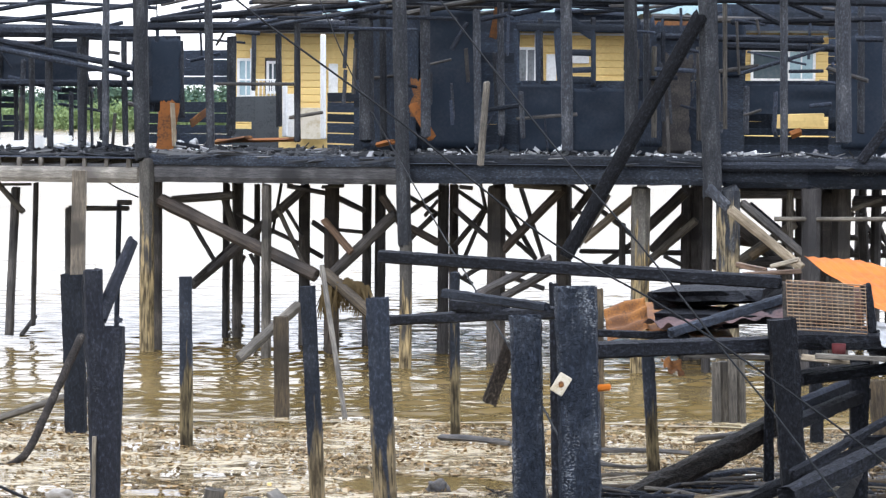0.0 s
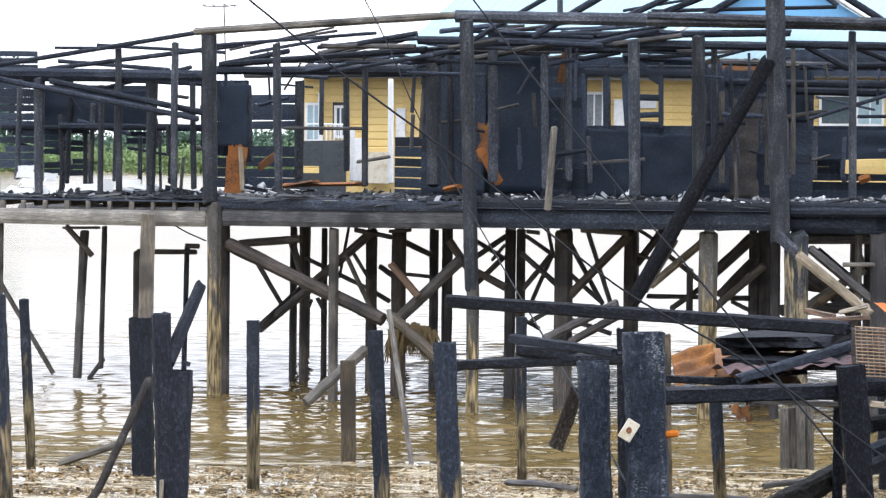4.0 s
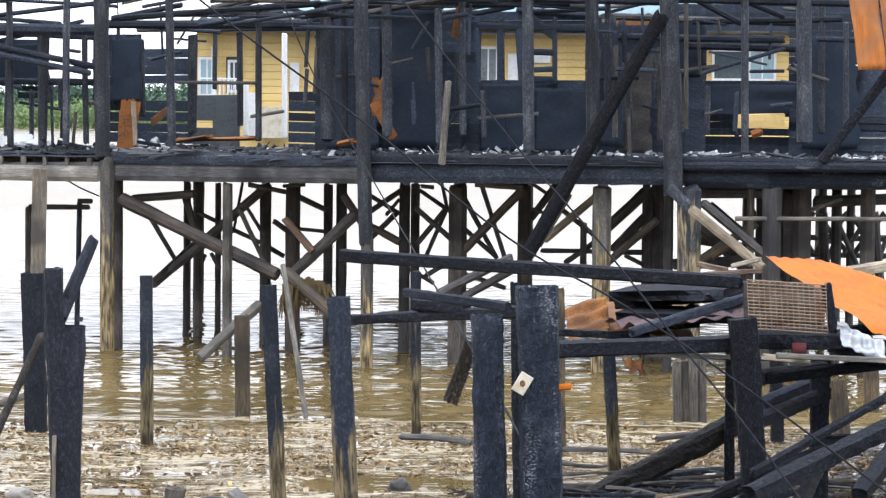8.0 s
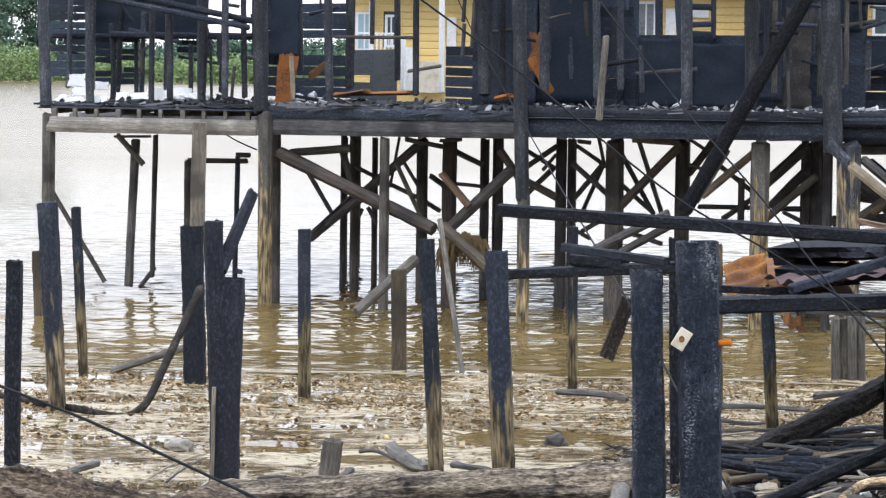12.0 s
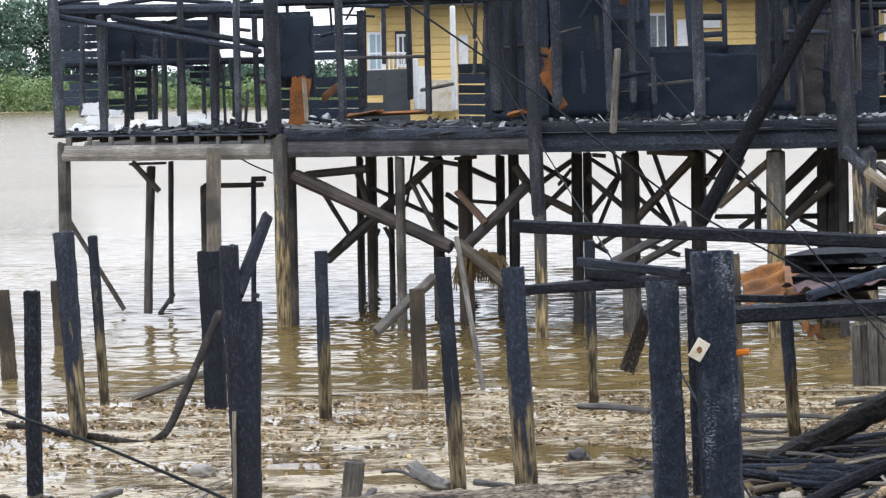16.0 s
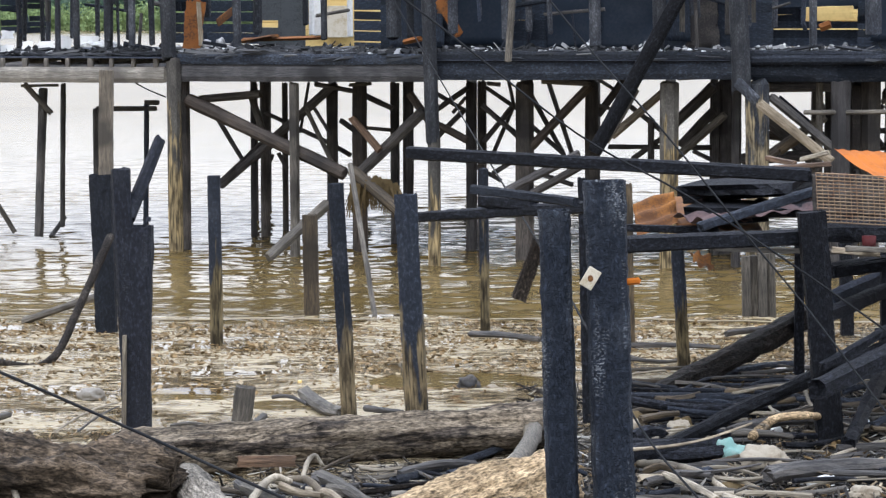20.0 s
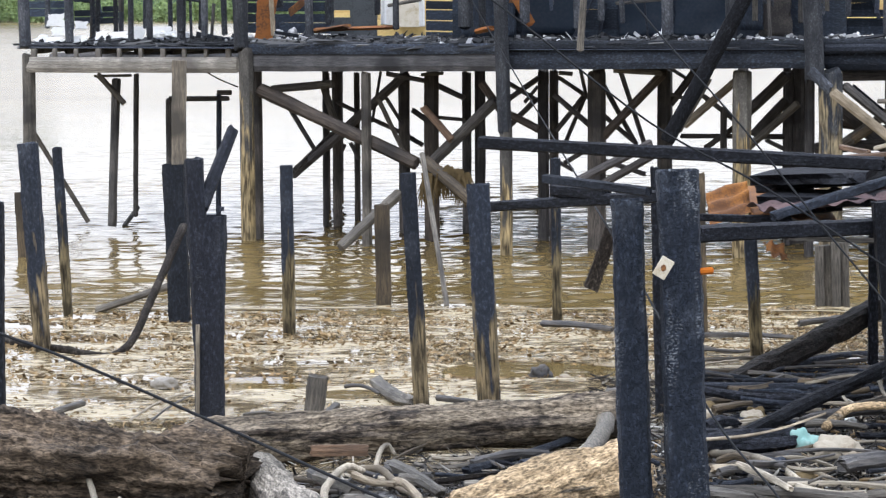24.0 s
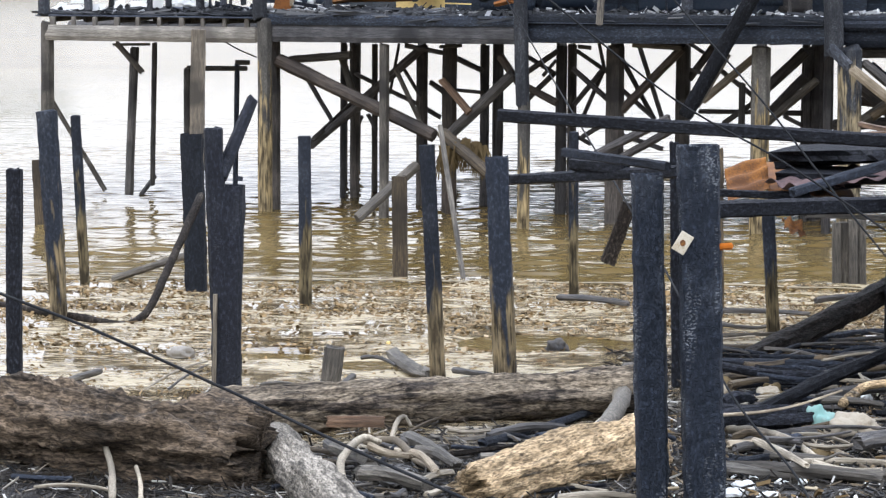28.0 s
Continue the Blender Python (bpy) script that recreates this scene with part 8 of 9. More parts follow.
drift((2.56, 23.84, 0.22), (3.33, 24.36, 0.23), 0.076, DARK_WOOD, "dark weathered stick lying on the mud")
drift((2.50, 19.13, 0.35), (3.18, 18.94, 0.36), 0.060, DARK_WOOD, "dark weathered stick lying on the mud")
drift((1.71, 23.28, 0.25), (2.18, 23.51, 0.27), 0.074, BROWN_WOOD, "wet brown lath lying in the debris")
drift((3.04, 23.32, 0.25), (3.94, 22.95, 0.24), 0.052, CHAR, "charred beam lying among the driftwood")
drift((2.46, 23.49, 0.27), (3.46, 24.05, 0.26), 0.027, STICK, "pale dry stick lying on the debris")
drift((1.32, 19.07, 0.35), (1.59, 18.99, 0.38), 0.060, BROWN_WOOD, "wet brown lath lying in the debris")
drift((1.30, 18.89, 0.30), (1.91, 18.43, 0.30), 0.025, DARK_WOOD, "dark weathered stick lying on the mud")
drift((1.11, 18.55, 0.34), (1.67, 18.94, 0.34), 0.042, GREY_WOOD, "dark weathered stick lying on the mud")
drift((3.47, 21.55, 0.28), (3.79, 21.87, 0.31), 0.068, CHAR, "charred beam lying among the driftwood")
drift((2.75, 19.77, 0.32), (3.03, 19.96, 0.31), 0.036, BROWN_WOOD, "wet brown lath lying in the debris")
drift((3.33, 20.24, 0.31), (4.13, 19.97, 0.28), 0.027, DARK_WOOD, "dark weathered stick lying on the mud")
drift((2.39, 18.73, 0.33), (3.21, 18.93, 0.33), 0.017, STICK, "pale dry stick lying on the debris")
drift((3.91, 24.06, 0.21), (4.58, 24.47, 0.24), 0.055, BROWN_WOOD, "wet brown lath lying in the debris")
drift((2.43, 18.61, 0.30), (3.28, 19.12, 0.31), 0.021, STICK, "pale dry stick lying on the debris")
drift((2.34, 22.70, 0.27), (2.70, 22.77, 0.28), 0.031, DARK_WOOD, "dark weathered stick lying on the mud")
drift((3.13, 19.10, 0.35), (3.33, 19.18, 0.30), 0.043, CHAR_DARK, "charred beam lying among the driftwood")
drift((1.70, 19.35, 0.32), (1.93, 19.46, 0.32), 0.061, CHAR, "charred beam lying among the driftwood")
drift((1.58, 23.27, 0.22), (2.33, 24.21, 0.24), 0.053, DARK_WOOD, "dark weathered stick lying on the mud")
drift((1.85, 23.73, 0.20), (2.11, 23.73, 0.21), 0.027, CHAR_DARK, "charred beam lying among the driftwood")
drift((-1.49, 18.29, 0.31), (-1.31, 18.61, 0.30), 0.029, DARK_WOOD, "dark weathered stick lying on the mud")
drift((-1.13, 17.36, 0.33), (-0.88, 17.70, 0.32), 0.039, GREY_WOOD, "dark weathered stick lying on the mud")
drift((0.39, 19.53, 0.28), (0.64, 19.60, 0.28), 0.031, STICK, "pale dry stick lying on the debris")
drift((-1.56, 18.19, 0.31), (-1.16, 18.62, 0.31), 0.041, STICK, "pale dry stick lying on the debris")
drift((-0.06, 17.48, 0.33), (0.34, 17.08, 0.34), 0.039, STICK, "pale dry stick lying on the debris")
drift((-1.55, 18.84, 0.30), (-1.34, 18.58, 0.31), 0.042, STICK, "pale dry stick lying on the debris")
drift((-0.59, 17.34, 0.32), (-0.18, 17.51, 0.32), 0.027, STICK, "pale dry stick lying on the debris")
drift((-1.97, 18.73, 0.30), (-1.64, 18.45, 0.31), 0.042, BROWN_WOOD, "wet brown lath lying in the debris")
drift((-0.62, 18.52, 0.30), (-0.32, 18.67, 0.30), 0.021, CHAR_DARK, "charred beam lying among the driftwood")
drift((-1.16, 17.23, 0.32), (-0.72, 17.63, 0.32), 0.020, GREY_WOOD, "dark weathered stick lying on the mud")
drift((-0.27, 19.01, 0.30), (0.04, 18.94, 0.30), 0.043, DARK_WOOD, "dark weathered stick lying on the mud")
drift((0.16, 19.59, 0.28), (0.68, 19.32, 0.29), 0.031, GREY_WOOD, "dark weathered stick lying on the mud")
drift((-1.33, 17.31, 0.32), (-0.94, 17.73, 0.31), 0.020, GREY_WOOD, "dark weathered stick lying on the mud")
drift((-1.85, 17.78, 0.32), (-1.55, 18.00, 0.32), 0.040, BROWN_WOOD, "wet brown lath lying in the debris")
drift((-1.56, 19.06, 0.30), (-1.04, 18.46, 0.31), 0.042, DARK_WOOD, "dark weathered stick lying on the mud")
drift((-1.02, 19.33, 0.29), (-0.56, 19.33, 0.29), 0.043, GREY_WOOD, "dark weathered stick lying on the mud")
drift((-0.30, 18.68, 0.30), (0.17, 19.11, 0.29), 0.030, STICK, "pale dry stick lying on the debris")
drift((-0.72, 19.55, 0.28), (-0.29, 19.12, 0.29), 0.030, DARK_WOOD, "dark weathered stick lying on the mud")
drift((0.19, 18.77, 0.30), (0.56, 18.61, 0.30), 0.029, GREY_WOOD, "dark weathered stick lying on the mud")
drift((-1.19, 19.54, 0.28), (-0.71, 20.50, 0.26), 0.023, BROWN_WOOD, "wet brown lath lying in the debris")
drift((0.33, 18.03, 0.32), (0.79, 18.49, 0.31), 0.041, GREY_WOOD, "dark weathered stick lying on the mud")
drift((0.15, 18.48, 0.30), (0.44, 18.27, 0.30), 0.021, DARK_WOOD, "dark weathered stick lying on the mud")
drift((-0.58, 17.44, 0.32), (-0.40, 17.39, 0.32), 0.027, DARK_WOOD, "dark weathered stick lying on the mud")
drift((-1.87, 17.92, 0.32), (-1.34, 17.99, 0.32), 0.040, GREY_WOOD, "dark weathered stick lying on the mud")
drift((-1.59, 17.03, 0.33), (-1.26, 17.35, 0.32), 0.027, GREY_WOOD, "dark weathered stick lying on the mud")
drift((-0.44, 19.38, 0.29), (-0.15, 19.06, 0.30), 0.043, CHAR_DARK, "charred beam lying among the driftwood")
drift((1.63, 20.72, 0.26), (3.92, 22.32, 0.95), 0.13, CHAR_DARK, "long charred beam slanting over the debris")
drift((3.10, 20.48, 0.31), (4.03, 23.67, 0.75), 0.129, CHAR_DARK, "charred beam leaning among the driftwood")
drift((1.17, 17.97, 0.34), (2.47, 17.85, 0.35), 0.089, GREY_WOOD, "long grey half log at the edge of the debris")
drift((1.79, 18.41, 0.31), (2.53, 18.28, 0.32), 0.050, STICK, "thick pale stick at the edge of the debris")
drift((1.50, 19.41, 0.29), (1.76, 18.44, 0.31), 0.038, STICK, "pale dry stick lying on the debris")
drift((1.25, 19.12, 0.30), (1.51, 19.30, 0.29), 0.043, TAN_WOOD, "pale splintered lath on the debris")
drift((1.56, 19.31, 0.29), (2.07, 19.00, 0.30), 0.039, TAN_WOOD, "pale splintered lath on the debris")
drift((1.46, 23.45, 0.23), (2.65, 23.04, 0.24), 0.084, CHAR_DARK, "charred beam lying among the driftwood")
drift((1.84, 23.18, 0.23), (2.54, 22.95, 0.23), 0.062, CHAR_DARK, "charred beam lying among the driftwood")
drift((1.28, 20.25, 0.33), (2.09, 20.49, 0.33), 0.156, CHAR_DARK, "thick charred log among driftwood")
drift((-0.60, 18.87, 0.32), (0.52, 21.20, 0.27), 0.081, CHAR, "charred pole lying across a log")
drift((-0.92, 19.82, 0.27), (-0.58, 19.85, 0.27), 0.018, STICK, "pale dry stick lying on the debris")
drift((-0.68, 18.74, 0.30), (-0.25, 19.13, 0.29), 0.034, GREY_WOOD, "dark weathered stick lying on the mud")
drift((-1.69, 18.49, 0.34), (-1.34, 17.77, 0.36), 0.106, GREY_WOOD, "flat grey plank on the debris")
drift((-1.17, 18.93, 0.34), (-0.73, 17.82, 0.36), 0.124, GREY_WOOD, "flat grey plank on the debris")
drift((-1.40, 17.44, 0.37), (-0.89, 16.95, 0.38), 0.116, GREY_WOOD, "flat grey plank on the debris")
drift((-0.57, 19.21, 0.31), (0.05, 19.65, 0.30), 0.070, DARK_WOOD, "dark weathered stick lying on the mud")
drift((-0.38, 18.77, 0.31), (0.31, 19.59, 0.29), 0.052, GREY_WOOD, "dark weathered stick lying on the mud")
drift((-3.62, 21.55, 0.24), (-3.33, 23.44, 0.20), 0.020, STICK, "pale dry stick lying on the debris")
drift((-3.42, 21.60, 0.24), (-3.29, 23.25, 0.20), 0.020, DARK_WOOD, "dark weathered stick lying on the mud")
drift((-1.59, 23.64, 0.26), (-1.14, 22.34, 0.28), 0.145, GREY_WOOD, "short grey log stuck in the mud")
drift((-0.99, 22.93, 0.23), (-0.61, 22.60, 0.24), 0.061, DARK_WOOD, "dark weathered stick lying on the mud")
drift((-0.03, 29.06, 0.11), (0.80, 28.46, 0.12), 0.071, DARK_WOOD, "dark log lying along the waterline")
drift((1.73, 27.87, 0.13), (2.78, 27.71, 0.13), 0.063, DARK_WOOD, "dark log lying along the waterline")
drift((2.93, 28.93, 0.12), (4.04, 29.44, 0.11), 0.079, DARK_WOOD, "dark log lying along the waterline")
drift((1.70, 26.85, 0.15), (2.23, 26.60, 0.15), 0.048, GREY_WOOD, "dark weathered stick lying on the mud")
drift((-1.93, 21.76, 0.26), (-1.86, 22.39, 0.25), 0.070, GREY_WOOD, "dark weathered stick lying on the mud")
drift((-2.65, 21.89, 0.24), (-2.11, 21.47, 0.25), 0.034, GREY_WOOD, "dark weathered stick lying on the mud")
drift((-2.11, 21.55, 0.24), (-1.44, 21.77, 0.24), 0.029, GREY_WOOD, "dark weathered stick lying on the mud")
drift((-1.89, 23.69, 0.21), (-1.53, 23.26, 0.21), 0.042, DARK_WOOD, "dark weathered stick lying on the mud")
drift((1.36, 20.74, 0.26), (2.47, 22.26, 0.23), 0.034, STICK, "long thin brown stick across the debris")
drift((-4.37, 21.82, 0.26), (-4.19, 22.54, 0.24), 0.070, GREY_WOOD, "dark weathered stick lying on the mud")
drift((-3.42, 17.28, 0.33), (-3.88, 17.35, 0.33), 0.039, CHAR, "charred beam lying among the driftwood")
drift((-3.64, 16.99, 0.33), (-3.07, 16.91, 0.33), 0.023, STICK, "pale dry stick lying on the debris")
drift((-2.09, 17.51, 0.32), (-1.82, 17.71, 0.32), 0.032, GREY_WOOD, "dark weathered stick lying on the mud")
drift((-2.00, 17.08, 0.33), (-1.54, 17.29, 0.33), 0.035, CHAR, "charred beam lying among the driftwood")
tagged(bent("driftwood_branch", None, [(-1.29, 18.84, 0.30), (-1.27, 19.30, 0.39), (-1.22, 19.47, 0.41), (-1.16, 19.42, 0.34)], 0.022, STICK), "hooked pale branch on the driftwood", "driftwood", "stranded driftwood")
tagged(bent("driftwood_branch", None, [(-1.48, 18.95, 0.30), (-1.24, 18.77, 0.35), (-1.07, 18.32, 0.31), (-0.89, 17.81, 0.32)], 0.035, TAN_WOOD), "forked tan branch on the driftwood", "driftwood", "stranded driftwood")
tagged(bent("driftwood_branch", None, [(-1.42, 16.71, 0.34), (-1.55, 17.47, 0.43), (-1.46, 18.22, 0.47), (-1.34, 18.40, 0.41)], 0.032, STICK), "arched pale root on the driftwood", "driftwood", "stranded driftwood")
tagged(bent("driftwood_branch", None, [(-3.00, 16.49, 0.35), (-3.12, 17.13, 0.44), (-3.29, 17.77, 0.52)], 0.028, STICK), "upright pale stick before a log", "driftwood", "stranded driftwood")
tagged(bent("driftwood_branch", None, [(-2.81, 16.51, 0.35), (-2.88, 16.90, 0.40), (-2.97, 17.27, 0.43)], 0.018, STICK), "upright pale stick before a log", "driftwood", "stranded driftwood")
tagged(bent("driftwood_branch", None, [(2.33, 20.66, 0.35), (2.56, 20.96, 0.45), (2.80, 21.02, 0.47), (3.00, 21.26, 0.42)], 0.04, PALE_LOG), "pale barkless branch lying over a sack", "driftwood", "stranded driftwood")
tagged(bent("driftwood_branch", None, [(1.34, 19.81, 0.28), (1.54, 19.46, 0.34), (1.76, 19.02, 0.35), (1.92, 18.45, 0.31)], 0.035, STICK), "crooked pale branch on the debris", "driftwood", "stranded driftwood")
tagged(bent("driftwood_branch", None, [(3.14, 23.40, 0.31), (3.12, 22.96, 0.27), (3.15, 22.49, 0.23)], 0.02, STICK), "short pale stick on the debris", "driftwood", "stranded driftwood")
tagged(bent("driftwood_root", None, [(0.60, 21.49, 0.47), (0.54, 20.77, 0.42), (0.46, 20.04, 0.38), (0.27, 19.35, 0.29)], 0.085, GREY_WOOD), "knotted silvery driftwood root", "driftwood", "stranded driftwood")
tagged(bent("driftwood_root", None, [(0.46, 21.07, 0.46), (0.46, 20.18, 0.39), (0.18, 19.21, 0.29)], 0.05, STICK), "knotted silvery driftwood root", "driftwood", "stranded driftwood")
heap((2.37, 19.97, 0.23), 0.45, 0.16, SACK, "muddy pale sack lying in the debris")
heap((2.11, 20.19, 0.22), 0.25, 0.20, TEAL_CLOTH, "teal cloth bundle lying in the debris")
heap((1.44, 21.92, 0.19), 0.18, 0.10, SACK, "brown dry husk on the debris")
heap((1.81, 21.66, 0.19), 0.19, 0.14, SACK, "brown dry husk on the debris")
heap((1.24, 20.37, 0.22), 0.16, 0.08, RUST, "reddish scrap lying on the debris")
heap((1.13, 19.65, 0.24), 0.11, 0.07, SACK, "muddy scrap lying on the debris")
heap((2.68, 21.81, 0.19), 0.09, 0.06, PLASTIC, "white plastic lid on the debris")
heap((2.94, 18.57, 0.26), 0.25, 0.09, SACK, "pale plastic bag on the debris")
heap((-3.66, 24.01, 0.15), 0.25, 0.11, STONE, "flat grey stone on the mud")
heap((-0.03, 24.76, 0.13), 0.22, 0.13, DARK_WOOD, "dark broken box half sunk in a puddle")
heap((0.21, 24.53, 0.14), 0.17, 0.05, SACK, "pale flat scrap lying in a puddle")
heap((-0.49, 21.79, 0.19), 0.29, 0.07, STONE, "mud lump beside a log")
heap((-1.72, 25.03, 0.13), 0.04, 0.03, YELLOW, "small yellow scrap on the mud")
heap((-2.70, 30.49, 0.02), 0.10, 0.04, SACK, "small floating scrap at the waterline")
heap((1.30, 19.86, 0.23), 0.06, 0.04, PLASTIC, "scrap of white plastic in the debris")
heap((1.79, 24.20, 0.14), 0.08, 0.04, PLASTIC, "scrap of white plastic in the debris")
heap((2.15, 22.68, 0.17), 0.07, 0.04, PLASTIC, "scrap of white plastic in the debris")
heap((2.14, 20.14, 0.23), 0.06, 0.04, PLASTIC, "scrap of white plastic in the debris")
heap((2.55, 19.06, 0.25), 0.06, 0.03, PLASTIC, "scrap of white plastic in the debris")
heap((3.53, 22.31, 0.18), 0.07, 0.04, PLASTIC, "scrap of white plastic in the debris")
heap((1.36, 22.50, 0.18), 0.07, 0.04, PLASTIC, "scrap of white plastic in the debris")
heap((3.60, 24.60, 0.14), 0.08, 0.04, PLASTIC, "scrap of white plastic in the debris")
heap((1.30, 17.52, 0.28), 0.14, 0.05, PLASTIC, "scrap of white foam in the debris")
heap((1.22, 17.26, 0.28), 0.19, 0.04, PLASTIC, "scrap of white foam in the debris")
heap((1.25, 19.30, 0.24), 0.08, 0.04, PLASTIC, "scrap of white foam in the debris")
heap((1.73, 17.69, 0.27), 0.06, 0.04, PLASTIC, "scrap of white foam in the debris")
heap((1.46, 17.24, 0.28), 0.12, 0.03, PLASTIC, "scrap of white foam in the debris")
heap((1.97, 17.88, 0.27), 0.05, 0.03, PLASTIC, "scrap of white foam in the debris")
heap((1.87, 21.99, 0.19), 0.17, 0.11, STRAW, "brown dry husk on the debris")
heap((1.87, 21.47, 0.20), 0.24, 0.11, STRAW, "brown dry husk on the debris")
heap((1.47, 22.13, 0.19), 0.20, 0.12, STRAW, "brown dry husk on the debris")
heap((1.96, 18.81, 0.25), 0.17, 0.07, STRAW, "brown dry husk on the debris")
heap((1.79, 19.74, 0.23), 0.13, 0.06, STRAW, "brown dry husk on the debris")

drift((-1.75, 18.66, 0.34), (-1.41, 17.89, 0.34), 0.100, DARK_WOOD, "flat grey plank wedged between the logs")
drift((-1.40, 18.21, 0.42), (-1.06, 17.85, 0.42), 0.075, TAN_WOOD, "forked tan branch on the driftwood")
drift((-1.07, 18.05, 0.40), (-0.86, 17.31, 0.40), 0.070, TAN_WOOD, "forked tan branch on the driftwood")
drift((-1.21, 18.80, 0.36), (-0.81, 18.52, 0.36), 0.085, DARK_WOOD, "flat grey plank wedged between the logs")
drift((-1.07, 18.50, 0.34), (-0.72, 17.94, 0.34), 0.090, GREY_WOOD, "flat grey plank wedged between the logs")
drift((-0.80, 18.02, 0.40), (-0.25, 18.45, 0.40), 0.045, CHAR_BROWN, "dark stick lying against a charred pole")
drift((-0.87, 19.12, 0.38), (-0.52, 19.15, 0.38), 0.035, STICK, "pale dry stick lying before a log")
drift((-1.44, 17.81, 0.30), (-1.05, 17.21, 0.30), 0.130, GREY_WOOD, "weathered grey stump lying among the logs")
drift((-1.41, 16.91, 0.34), (-1.03, 16.89, 0.34), 0.050, GREY_WOOD, "grey weathered stick lying on the mud")
drift((-1.01, 17.05, 0.36), (-0.75, 17.56, 0.36), 0.045, STICK, "pale dry stick lying on the debris")
drift((-0.91, 16.77, 0.36), (-0.68, 17.34, 0.36), 0.050, STICK, "pale dry stick lying on the debris")
drift((-0.22, 17.34, 0.55), (0.02, 17.55, 0.55), 0.045, GREY_WOOD, "grey weathered stick on a pale log")
drift((-0.65, 17.46, 0.42), (-0.39, 17.75, 0.42), 0.050, DARK_WOOD, "dark weathered stick lying on the mud")
drift((-0.57, 17.73, 0.45), (-0.40, 17.70, 0.45), 0.040, PALE_BEAM, "pale scrap of wood on the debris")
drift((-0.17, 18.51, 0.42), (-0.02, 18.62, 0.42), 0.080, GREY_WOOD, "grey block of wood on the debris")
drift((1.37, 22.32, 0.40), (2.47, 21.91, 0.40), 0.085, CHAR_DARK, "long charred beam lying on the debris")
drift((1.74, 22.10, 0.36), (2.43, 21.94, 0.36), 0.050, CHAR, "charred stick lying on the debris")
drift((1.46, 21.58, 0.34), (1.84, 21.95, 0.34), 0.070, BROWN_WOOD, "red-brown plank lying among driftwood")
drift((1.24, 19.12, 0.52), (2.30, 20.34, 0.52), 0.028, TAN_WOOD, "long thin tan stick slanting over the debris")
drift((1.30, 20.43, 0.36), (1.62, 20.76, 0.36), 0.130, CHAR_DARK, "thick charred log among driftwood")
drift((1.29, 19.95, 0.33), (2.06, 20.12, 0.33), 0.150, CHAR_DARK, "thick charred log among driftwood")
drift((2.18, 20.80, 0.36), (2.68, 20.59, 0.36), 0.060, GREY_WOOD, "grey weathered stick lying on the debris")
drift((1.46, 18.71, 0.40), (1.77, 17.76, 0.40), 0.055, STICK, "pale forked branch lying on the debris")
drift((1.25, 18.65, 0.38), (1.54, 18.77, 0.38), 0.060, TAN_WOOD, "pale forked branch lying on the debris")
drift((1.73, 18.89, 0.38), (2.21, 18.72, 0.38), 0.035, STICK, "pale dry stick lying on the debris")
drift((1.57, 18.69, 0.42), (2.23, 19.05, 0.42), 0.030, DARK_WOOD, "dark weathered stick lying on the debris")
drift((1.82, 18.05, 0.36), (2.34, 17.86, 0.36), 0.085, STICK, "long pale barkless pole on the debris")
drift((1.17, 18.07, 0.32), (2.33, 17.73, 0.32), 0.100, GREY_WOOD, "long silvered pole on the debris")
drift((1.20, 18.21, 0.33), (1.56, 18.48, 0.33), 0.090, CHAR, "charred beam lying among the driftwood")
drift((2.24, 18.83, 0.36), (2.51, 19.16, 0.36), 0.120, DARK_WOOD, "thick weathered log half buried in debris")
drift((1.92, 18.11, 0.38), (2.15, 18.22, 0.38), 0.025, GREY_WOOD, "grey weathered stick lying on the debris")
drift((1.46, 20.94, 0.36), (1.85, 21.03, 0.36), 0.030, STICK, "pale dry stick lying on the debris")
rng = random.Random(77)
KINDS = ((CHAR, "charred stick lying among the driftwood"), (CHAR_DARK, "black charred stick lying among the driftwood"), (DARK_WOOD, "dark weathered stick lying on the mud"),
         (BROWN_WOOD, "wet brown stick lying on the mud"), (GREY_WOOD, "grey weathered stick lying on the mud"), (STICK, "pale dry stick lying on the debris"))
for k in range(95):
    x, y = rng.uniform(1.1, 4.6), rng.uniform(17.6, 25.5)
    mat, words = KINDS[min(5, int(rng.random() ** 1.5 * 6))]
    run = rng.uniform(0.3, 1.3) * (0.6 if mat is STICK else 1)
    a = rng.gauss(0.12, 0.4)
    w = rng.uniform(0.02, 0.075) * (0.55 if mat is STICK else 1)
    dx, dy = run * math.cos(a), run * math.sin(a) * 1.4
    z = bed(x, y) + 0.5 * w + rng.uniform(0.0, 0.06)
    drift((x, y, z), (x + dx, y + dy, bed(x + dx, y + dy) + 0.5 * w + rng.uniform(0.0, 0.05)), w, mat, words)
for k in range(34):
    x, y = rng.uniform(-1.9, 0.7), rng.uniform(16.2, 19.4)
    mat, words = KINDS[int(rng.random() * 6)]
    run, a, w = rng.uniform(0.25, 0.8), rng.gauss(0.3, 0.6), rng.uniform(0.018, 0.06)
    dx, dy = run * math.cos(a), run * math.sin(a)
    drift((x, y, bed(x, y) + 0.5 * w + 0.03), (x + dx, y + dy, bed(x + dx, y + dy) + 0.5 * w + 0.02), w, mat, words)


